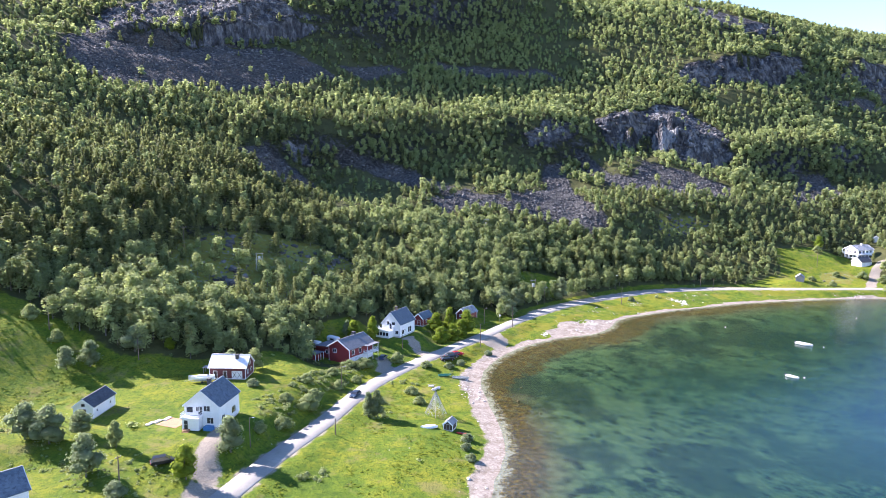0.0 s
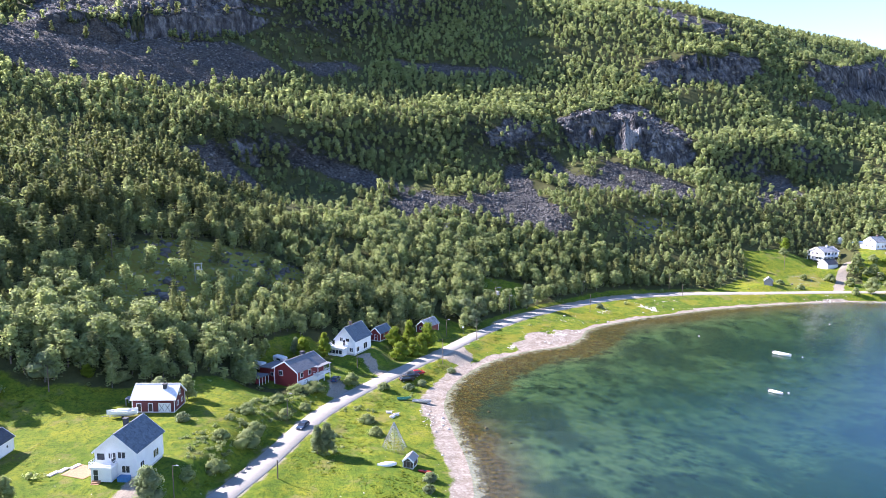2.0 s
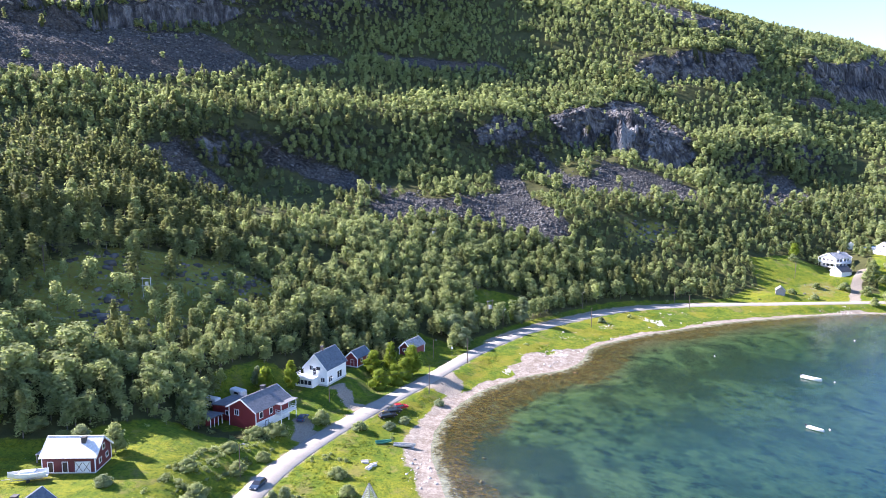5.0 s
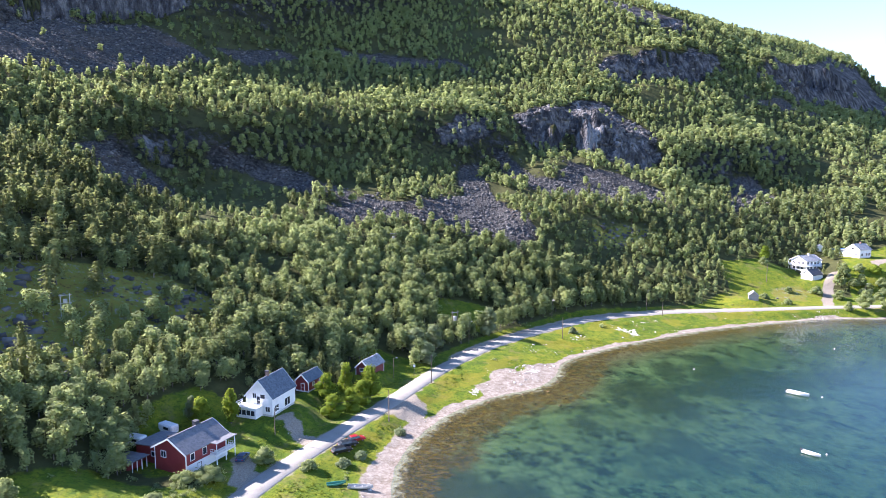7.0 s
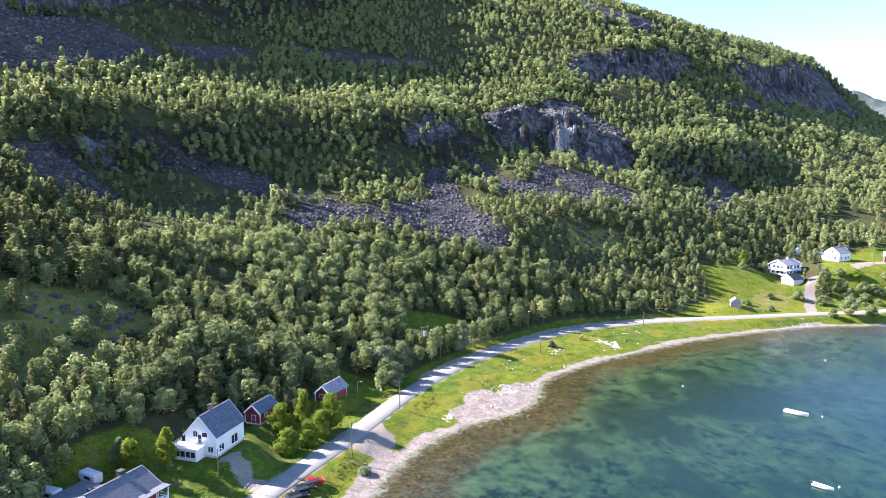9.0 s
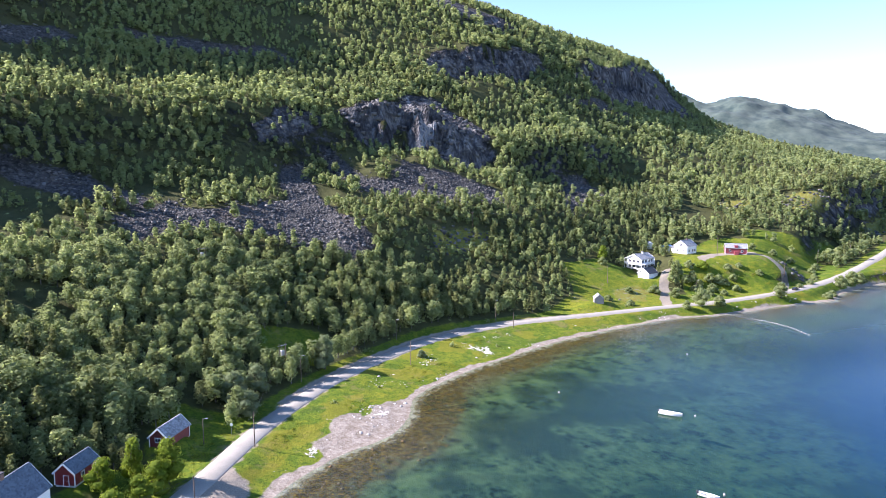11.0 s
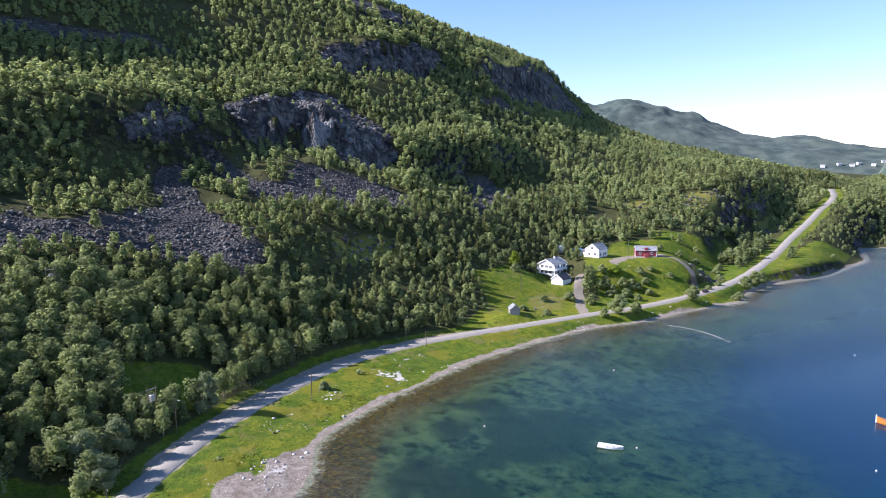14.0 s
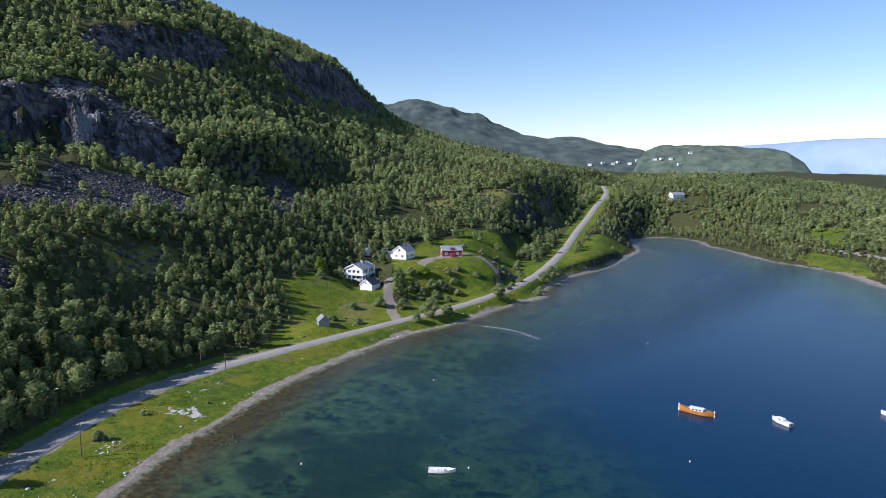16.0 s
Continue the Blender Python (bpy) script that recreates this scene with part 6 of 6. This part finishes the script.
# a line of floats on the water below the farm
rope = thing("floating_rope", 0, 0, 0, "thin pale rope with floats lying on the bay", "rope", 0.0)
bm = bmesh.new()
bends = [(p[0], p[1], 0.04) for p in spline([(251, 323), (253.3, 314), (252.7, 303.5), (248.6, 292)], 2.5)]
for a, b in zip(bends, bends[1:]):
    tube(bm, a, b, 0.045, 0.045, 4)
part("line", bm, NET, rope)
for k in range(0, len(bends), 3):
    bm = bmesh.new()
    bmesh.ops.create_icosphere(bm, subdivisions=1, radius=0.2, matrix=Matrix.Translation(bends[k]))
    part("float", bm, BUOY, rope, "", True)

# net drying on a tripod of poles
n = thing("net_frame", -1.9, 171.0, 0, "pale fishing net hung over a pyramid of thin poles", "net")
for k in range(8):
    a = 2 * math.pi * k / 8
    part("pole", tube(bmesh.new(), (3.0 * math.cos(a), 3.0 * math.sin(a), 0), (0.12 * math.cos(a), 0.12 * math.sin(a), 6.2), 0.06, 0.04, 5), GREY_WOOD, n)
bm = bmesh.new()
for k in range(40):
    a = 2 * math.pi * k / 40
    tube(bm, (2.8 * math.cos(a), 2.8 * math.sin(a), 0.2), (0.1 * math.cos(a + 0.2), 0.1 * math.sin(a + 0.2), 6.1), 0.018, 0.018, 3)
for k in range(9):
    z = 0.6 + 0.6 * k
    r = 2.85 * (1 - z / 6.3)
    for m in range(20):
        a, c = 2 * math.pi * m / 20, 2 * math.pi * (m + 1) / 20
        tube(bm, (r * math.cos(a), r * math.sin(a), z), (r * math.cos(c), r * math.sin(c), z), 0.016, 0.016, 3)
part("net", bm, NET, n)
for k, (x, y) in enumerate(((-3.4, 193.6), (-1.6, 192.4), (-2.6, 190.8))):
    t = thing("rubble_heap", x, y, 30 * k, "pale heap of stones and boards in the grass", "stones")
    part("stone", bevelled(boxes((-0.9, 0.7, -0.6, 0.5, -0.2, 0.5)), 0.15), SHORE_STONE, t)
    part("board", boxes((-1.1, 1.2, -0.15, 0.1, 0.5, 0.58)), GREY_WOOD, t)


# ---------------------------------------------------------------- poles
def utility_pole(x, y, high, arm=1.8, rz=0, lean=0.0):
    p = thing("utility_pole", x, y, rz, "dark wooden power-line pole with crossarm", "pole", None, "power poles")
    part("shaft", tube(bmesh.new(), (0, 0, -0.5), (lean, 0, high), 0.15, 0.10, 8), POLE_WOOD, p)
    if arm:
        a = part("crossarm", boxes((-arm / 2 + lean, arm / 2 + lean, -0.06, 0.06, high - 0.45, high - 0.3)), POLE_WOOD, p)
        for k in (-0.45, 0, 0.45):
            part("insulator", tube(bmesh.new(), (k * arm + lean, 0, high - 0.3), (k * arm + lean, 0, high - 0.05), 0.05, 0.03, 6), WHITE_TRIM, a)
    return p


def street_lamp(x, y, high, rz):
    p = thing("street_lamp", x, y, rz, "grey roadside lamp post with a short arm", "lamp post", None, "street lamps")
    part("post", tube(bmesh.new(), (0, 0, -0.4), (0, 0, high), 0.12, 0.07, 8), POLE_WOOD, p)
    a = part("arm", tube(bmesh.new(), (0, 0, high - 0.1), (0.9, 0, high + 0.15), 0.035, 0.03, 6), STEEL, p)
    part("lamp_head", bevelled(boxes((0.75, 1.35, -0.12, 0.12, high + 0.08, high + 0.24)), 0.04), STEEL, a)
    return p


for x, y, hgt, arm, rz in ((-85.2, 181.7, 6.2, 0, 0), (-111, 184, 6.0, 0, 0), (-25.7, 153.2, 4.0, 0, 0), (-63.6, 306, 8.4, 1.8, 20), (-99, 253.5, 8.0, 1.8, 20), (13.6, 236.8, 8.5, 0, 0), (28.1, 264.4, 8.6, 0, 0), (85.3, 313.2, 8.2, 0, 0),
                           (140.5, 342.2, 6.4, 0, 0), (160, 422, 8.0, 1.8, 25), (216, 381.4, 9.0, 0, 0), (292, 385.5, 10, 0, 0), (315, 361, 7.5, 0, 0), (312, 452, 9, 2.2, 25), (420, 400, 8, 1.6, 20), (380, 392, 8, 1.6, 20), (-60.5, 118.5, 7.5, 1.2, 60)):
    utility_pole(x, y, hgt, arm, rz)
for x, y, hgt, rz in ((-42.6, 141.2, 6.8, -20), (-29, 185, 7.2, -20), (-14.1, 226, 6.8, -30), (17.1, 269.9, 6.5, -30), (47.2, 305.9, 8.2, -40), (88.8, 338.2, 7.8, -60), (138.3, 353.5, 9.2, -85), (261, 367.5, 4.6, -90)):
    street_lamp(x, y, hgt, rz)
for x, y, hgt, gap, rz in ((-71.9, 258.8, 6.6, 2.2, 15), (42.6, 310.5, 9.6, 2.4, 30), (24, 372, 9, 2.6, 30)):
    p = thing("transformer_pole", x, y, rz, "twin-pole power line frame with steel crossarms", "pole", None, "power poles")
    for s in (-1, 1):
        part("shaft", tube(bmesh.new(), (s * gap / 2, 0, -0.5), (s * gap / 2, 0, hgt), 0.15, 0.11, 8), STEEL if hgt < 7 else POLE_WOOD, p)
    for z in (0.35, 0.6, 0.93):
        part("crossarm", boxes((-gap / 2 - 0.5, gap / 2 + 0.5, -0.07, 0.07, hgt * z, hgt * z + 0.14)), STEEL, p)
    part("transformer", bevelled(boxes((-0.5, 0.5, -0.45, 0.35, hgt * 0.62, hgt * 0.78)), 0.05), STEEL, p)
s = thing("road_sign", 23.8, 273.6, -30, "round white traffic sign on a steel post", "sign")
part("post", tube(bmesh.new(), (0, 0, -0.3), (0, 0, 2.6), 0.035, 0.035, 6), STEEL, s)
part("disc", tube(bmesh.new(), (0, -0.05, 2.75), (0, -0.08, 2.75), 0.42, 0.42, 16), WHITE_TRIM, s)


def wire(a, b, ha, hb, sag=1.2):
    za, zb = height(*a) + ha, height(*b) + hb
    bm = bmesh.new()
    prev = None
    for k in range(15):
        t = k / 14
        p = (a[0] + (b[0] - a[0]) * t, a[1] + (b[1] - a[1]) * t, za + (zb - za) * t - 4 * sag * t * (1 - t))
        if prev:
            tube(bm, prev, p, 0.02, 0.02, 3)
        prev = p
    w = thing("power_line", 0, 0, 0, "thin black overhead wire between poles", "cable", 0.0, "overhead wires")
    part("cable", bm, MOTOR, w)


for off in (-0.8, 0, 0.8):
    wire((-99 + off, 253.5), (-63.6 + off, 306), 8, 8.4)
    wire((-63.6 + off, 306), (24 + off, 372), 8.4, 8.5, 2.5)
    wire((24 + off, 372), (160 + off, 422), 8.5, 8.0, 4)
    wire((24 + off, 372), (42.6 + off, 310.5), 8.5, 9.2)
    wire((160 + off, 422), (312 + off, 452), 8, 9, 4)
wire((28.1, 264.4), (13.6, 236.8), 8.3, 8.3)
wire((28.1, 264.4), (42.6, 310.5), 8.3, 9.2)
wire((42.6, 310.5), (85.3, 313.2), 9.2, 8.0)
wire((85.3, 313.2), (140.5, 342.2), 8.0, 6.3)
wire((13.6, 236.8), (-14.1, 226), 8.3, 6.5)


# ---------------------------------------------------------------- single trees and bushes
def tree(x, y, high, wide, leaves, label, seed, clear=0.1, cards=1500, category="tree"):
    t = thing("tree" if category == "tree" else "bush", x, y, 37 * seed, label, category)
    g = np.random.default_rng(500 + seed)
    bm = bmesh.new()
    bend = g.uniform(-0.06, 0.06, 2) * high
    tube(bm, (0, 0, -0.3), (bend[0], bend[1], high * 0.45), 0.022 * high, 0.014 * high, 7)
    tube(bm, (bend[0], bend[1], high * 0.45), (bend[0] * 1.4, bend[1] * 1.4, high * 0.85), 0.014 * high, 0.004 * high, 6)
    for k in range(6):
        a, z = g.uniform(0, 6.28), high * (0.2 + 0.1 * k)
        r = wide * 0.36 * (1 - 0.08 * k)
        tube(bm, (bend[0] * z / high * 2, bend[1] * z / high * 2, z), (r * math.cos(a), r * math.sin(a), z + 0.16 * high), 0.008 * high, 0.003 * high, 5)
    part("trunk", bm, BARK, t)
    lobes = 9
    pts, nor, heart = [], [], []
    for k in range(lobes):
        f = k / (lobes - 1)
        a = k * 2.4
        spread = wide * 0.27 * math.sin(math.pi * min(0.95, 0.25 + 0.75 * f)) * g.uniform(0.6, 1.1)
        c = np.array([spread * math.cos(a), spread * math.sin(a), high * (clear + (0.92 - clear) * (0.12 + 0.78 * f))])
        r = np.array([wide * 0.26, wide * 0.26, max(high * 0.15, wide * 0.17)]) * g.uniform(0.75, 1.2) * (1.1 - 0.35 * f)
        m = cards // lobes
        d = g.normal(size=(m, 3)) + np.array([0, 0, 0.2])
        d /= np.linalg.norm(d, axis=1)[:, None]
        heart.append(c + LUMP_V * r * 0.78 * (1 + g.uniform(-0.2, 0.2, (len(LUMP_V), 1))))
        pts.append(c + d * r * g.uniform(0.6, 1.22, (m, 1)))
        nor.append(d + g.normal(0, 0.4, (m, 3)) + np.array([0, 0, 0.2]))
    pts, nor = np.concatenate(pts), np.concatenate(nor)
    nor /= np.linalg.norm(nor, axis=1)[:, None]
    vs = card_cloud(pts, (0.12 + 0.015 * high) * g.uniform(0.6, 1.3, len(pts)), nor, g)
    base = lobes * len(LUMP_V)
    faces = [LUMP_F + k * len(LUMP_V) for k in range(lobes)] + [np.arange(len(vs)).reshape(-1, 4) + base]
    me = mesh_from("crown", np.concatenate(heart + [vs]), np.concatenate(faces), leaves)
    me.polygons.foreach_set("use_smooth", np.arange(len(me.polygons)) < lobes * len(LUMP_F))
    attribute(me, "tint", np.concatenate([np.full(base, 0.4), np.repeat(g.uniform(0, 1, len(pts)) * 0.5 + 0.5 * g.uniform(0, 1), 4)]))
    crown = new("crown", me)
    crown.parent = t
    return t


GARDEN = [
    (-89, 136, 8.6, 9.0, WILLOW), (-83, 134.5, 9.0, 8.5, WILLOW), (-78.5, 138.5, 6.0, 6.0, WILLOW), (-69.4, 123.3, 9.4, 7.4, WILLOW), (-68.7, 134.0, 6.0, 3.6, BIRCH), (-50.5, 124.8, 7.7, 6.0, BRIGHT), (-45.4, 136.3, 8.4, 7.0, WILLOW),
    (-100.8, 173.3, 6.8, 6.0, WILLOW), (-95.9, 176.3, 7.8, 6.4, WILLOW), (-117.1, 185.7, 4.6, 5.4, BIRCH), (-79.5, 189, 3.8, 3.8, BRIGHT), (-87.5, 184.5, 8.0, 8.0, WILLOW), (-107.3, 180.7, 4.0, 4.4, BIRCH), (-60.5, 116.5, 3.4, 5.0, WILLOW),
    (-19.2, 166.6, 7.0, 3.2, WILLOW), (-17.0, 166.8, 7.9, 4.2, WILLOW), (-30.9, 226.9, 8.5, 6.0, BRIGHT), (-24.7, 229.9, 9.4, 4.8, BRIGHT), (-33.8, 229.4, 6.2, 3.4, WILLOW), (-2.9, 248.6, 8.0, 6.4, BRIGHT),
    (2.5, 254, 10.4, 5.4, BRIGHT), (9.1, 252.5, 10.4, 7.2, BRIGHT), (240, 342.5, 9.6, 9.0, BIRCH), (291.5, 342.6, 8.2, 8.6, BIRCH), (255.5, 376, 9.6, 7.0, BIRCH), (56.8, 315.5, 12.0, 8.0, WILLOW), (26.4, 291.9, 9.4, 10.0, WILLOW), (29, 284, 7.4, 8.6, WILLOW),
    (262, 372, 6.5, 6.0, BIRCH), (33, 298, 8.4, 8.0, WILLOW), (-53.5, 184.5, 6.5, 5.0, BIRCH), (-61, 186.5, 5.5, 5.5, WILLOW), (228, 402, 8.5, 7, BRIGHT), (347, 352, 7.0, 8.0, BIRCH), (360, 355, 8.0, 9.0, BIRCH), (372, 358.5, 6.5, 7.0, BIRCH),
]
WORDS = {"willow_leaves": "grey-green willow with a dense rounded crown", "birch_leaves": "green birch with an uneven leafy crown", "young_leaves": "bright yellow-green leafy garden tree"}
for k, (x, y, hi, wi, leaves) in enumerate(GARDEN):
    tree(x, y, hi, wi, leaves, WORDS[leaves.name], k)
BUSHES = [
    (-35.1, 166.9, 4.6, 7.6, BIRCH), (-38.4, 153.3, 3.6, 5.4, BIRCH), (-29.8, 186.5, 2.8, 5.6, BIRCH), (-34.5, 173.0, 3.6, 6.0, BIRCH), (-50.2, 170.4, 2.4, 4.2, WILLOW), (-25.4, 204, 3.2, 6.0, BIRCH), (-0.7, 241.2, 6.2, 7.6, BRIGHT), (3.6, 245.2, 6.8, 7.6, BRIGHT),
    (6.7, 249.4, 7.2, 7.8, BRIGHT), (-15.2, 214, 3.6, 6.0, BIRCH), (-24.5, 203.4, 3.8, 6.2, BIRCH), (-29.3, 202.8, 2.6, 5.6, BIRCH), (250.6, 341.6, 4.8, 7.0, BIRCH), (231.6, 342.6, 4.2, 5.0, BIRCH), (241.9, 361.6, 5.0, 6.0, BIRCH), (276.2, 368, 4.4, 8.0, BIRCH),
    (267, 380, 4.4, 7.0, BIRCH), (274, 377, 4.0, 7.0, BRIGHT), (234.8, 368.6, 4.0, 7.0, BIRCH), (91.6, 319.6, 2.6, 3.4, WILLOW), (-40, 164, 2.8, 5.0, BIRCH), (-38, 180, 2.6, 5.2, BIRCH), (-42, 147, 3.0, 4.0, BIRCH), (-26, 193.5, 2.2, 4.2, BIRCH), (-33, 193, 2.4, 5.2, BIRCH),
    (5.5, 150.5, 1.6, 3.4, WILLOW), (6.0, 155.5, 1.8, 3.4, WILLOW), (6.5, 145, 1.6, 3.2, WILLOW), (-9, 186, 1.8, 5.0, BIRCH), (-6.5, 178, 1.8, 4.6, BIRCH), (-5.5, 210.5, 2.0, 4.6, BIRCH), (2.0, 213.5, 1.8, 4.2, WILLOW), (6.0, 217.5, 1.8, 4.0, WILLOW),
    (16.0, 231.5, 1.6, 3.6, WILLOW), (224, 397, 4.0, 6, BIRCH), (300, 364, 3, 5, BIRCH), (286, 372, 3.4, 6, BIRCH), (258, 366, 3, 5, BIRCH), (282, 362, 2.8, 6, BIRCH), (-66, 190, 2.6, 5, BIRCH), (-72, 192, 3, 5, BIRCH), (262, 360, 3.6, 6, BIRCH), (268, 364, 4.4, 6.5, BIRCH), (272, 370, 4.6, 7, BIRCH), (264, 369, 4.2, 6, BIRCH), (279, 366, 3.6, 6, BIRCH), (270, 358, 3, 5, BIRCH), (285, 367, 3.2, 5.5, BIRCH), (258, 372, 4.6, 6, BIRCH), (293, 371, 2.6, 4.5, BIRCH), (300, 352, 2.4, 5, BIRCH), (318, 354, 2.2, 4.5, BIRCH), (330, 357, 2.6, 5, BIRCH), (345, 366, 2.6, 5, BIRCH), (352, 372, 3, 5, BIRCH), (338, 374, 2.4, 4.5, BIRCH), (360, 380, 3.2, 6, BIRCH), (368, 384, 3.6, 6, BIRCH), (352, 388, 3.4, 6, BIRCH), (342, 392, 3.8, 6, BIRCH), (332, 398, 4, 6, BIRCH), (212, 358, 2.6, 5, BIRCH), (205, 366, 2.6, 5, BIRCH), (222, 372, 2.8, 5, BIRCH), (246, 352, 3.4, 5, BIRCH), (323, 341, 3, 6, BIRCH), (330, 344, 3.4, 6, BIRCH),
]
for k, (x, y, hi, wi, leaves) in enumerate(BUSHES):
    tree(x, y, hi * 0.75 if x < -20 else hi, wi, leaves, "dense low bush in the grass beside the road" if x < 100 else "dense green bush on the grassy bank", 60 + k, 0.0, 900, "bush")

# pale rocks along the inner bay and stones in the weed
gen = np.random.default_rng(21)
x, y = scatter(-5, 420, 90, 372, 1.1, gen)
c = sample(x, y)
patch = smooth(fbm(x, y, 11, 3, 15), 0.12, 0.4)
inner = (x > 24) & (x < 130) & (c["d"] > 6) & (c["d"] < 22) & (c["rd"] > 7)
strip = (c["d"] > 0.5) & (c["d"] < 7)
keep = (inner & (gen.uniform(0, 1, len(x)) < 0.6 * patch)) | (strip & (gen.uniform(0, 1, len(x)) < 0.05 + 0.4 * patch))
xx, yy = x[keep], y[keep]
zz, _ = surface(xx, yy)
rocks("shore_rocks", xx, yy, zz, 0.1 + 0.42 * gen.uniform(0, 1, len(xx)) ** 4, SHORE_STONE, "pale bleached rocks scattered along the shore", gen)
keep = (c["d"] < -1) & (c["d"] > -22) & (gen.uniform(0, 1, len(x)) < 0.10 * c["weed"] * smooth(fbm(x, y, 9, 3, 52), 0, 0.3) + 0.002)
xx, yy = x[keep], y[keep]
zz, _ = surface(xx, yy)
WEED = plain("bladder_wrack", (0.14, 0.085, 0.03), 0.8, vary=0.3, scale=2)
rocks("weed_stones", xx, yy, zz, 0.18 + 0.35 * gen.uniform(0, 1, len(xx)) ** 2, WEED, "brown weed-covered stones in the shallows", gen)

# tufts in the meadows
x, y = scatter(-130, 130, 90, 350, 1.3, gen)
c = sample(x, y)
keep = (c["meadow"] > 0.7) & (c["gravel"] < 0.2) & (c["beach"] < 0.2) & (c["rd"] > 3.9) & (c["d"] > 5) & (gen.uniform(0, 1, len(x)) < 0.7 * smooth(fbm(x, y, 12, 3, 41), -0.1, 0.3))
lawn = soft_inside(x, y, [(-64, 132), (-48, 132), (-44, 160), (-46, 172), (-70, 172), (-74, 150)], 4)
keep &= gen.uniform(0, 1, len(x)) > 0.95 * lawn
x, y = x[keep], y[keep]
z, _ = surface(x, y)


def tuft_shape(seed):
    g = np.random.default_rng(seed)
    c = np.stack([g.normal(0, 0.4, 9), g.normal(0, 0.4, 9), g.uniform(0.3, 1.0, 9)], 1)
    n = np.array([0, 0, 1.0]) + g.normal(0, 0.35, (9, 3))
    leaves = leaf_cloud(c, g.uniform(0.17, 0.33, 9), n / np.linalg.norm(n, axis=1)[:, None], g)
    return leaves, np.arange(len(leaves)).reshape(-1, 3)


tuft = [tuft_shape(80 + k) for k in range(5)]
GRASS_TUFT = leaf_material("meadow_grass", (0.11, 0.165, 0.016), (0.22, 0.245, 0.02), (0.26, 0.30, 0.02))
plant("meadow_grass", tuft, x, y, z - 0.2, gen.uniform(0.25, 0.42, len(x)), gen.uniform(2.2, 3.6, len(x)), GRASS_TUFT, "tall yellow-green meadow grass and herbs", "grass", gen)

# scrub on the bank above the road
x, y = scatter(-110, 10, 80, 250, 1.9, gen)
c = sample(x, y)
west = (x < np.interp(y, [p[1] for p in ROAD[:8]], [p[0] for p in ROAD[:8]]))
bank = west & (c["rd"] > 6) & (c["rd"] < 17 + 4 * fbm(x, y, 15, 2, 43)) & (y > 138) & (y < 212) & (c["gravel"] < 0.2) & (gen.uniform(0, 1, len(x)) < smooth(y, 136, 165) * (0.35 + 0.5 * smooth(fbm(x, y, 10, 2, 44), -0.2, 0.25)))
east = ~west & (c["rd"] > 5) & (c["rd"] < 14) & (c["d"] > 9) & (gen.uniform(0, 1, len(x)) < 0.5 * smooth(fbm(x, y, 9, 3, 45), 0.0, 0.3)) & (y > 130) & (y < 215)
rough_grass = soft_inside(x, y, [(-91, 131), (-82, 140), (-65, 136), (-50, 122), (-61, 117), (-81, 116)], 4) * (gen.uniform(0, 1, len(x)) < 0.75)
keep = bank | east | (rough_grass > 0.5)
for px, py, r, pz, outer in PADS:
    keep &= np.hypot(x - px, y - py) > r + 1
x, y = x[keep], y[keep]
z, _ = surface(x, y)
plant("roadside_scrub", [bush_shape(90 + k, 110, 0.085) for k in range(5)], x, y, z - 0.5, gen.uniform(0.9, 1.7, len(x)) * np.where(rough_grass > 0.5, 0.7, 1.0)[keep], gen.uniform(1.0, 1.6, len(x)), BIRCH, "dense green scrub on the bank beside the road", "shrubs", gen)
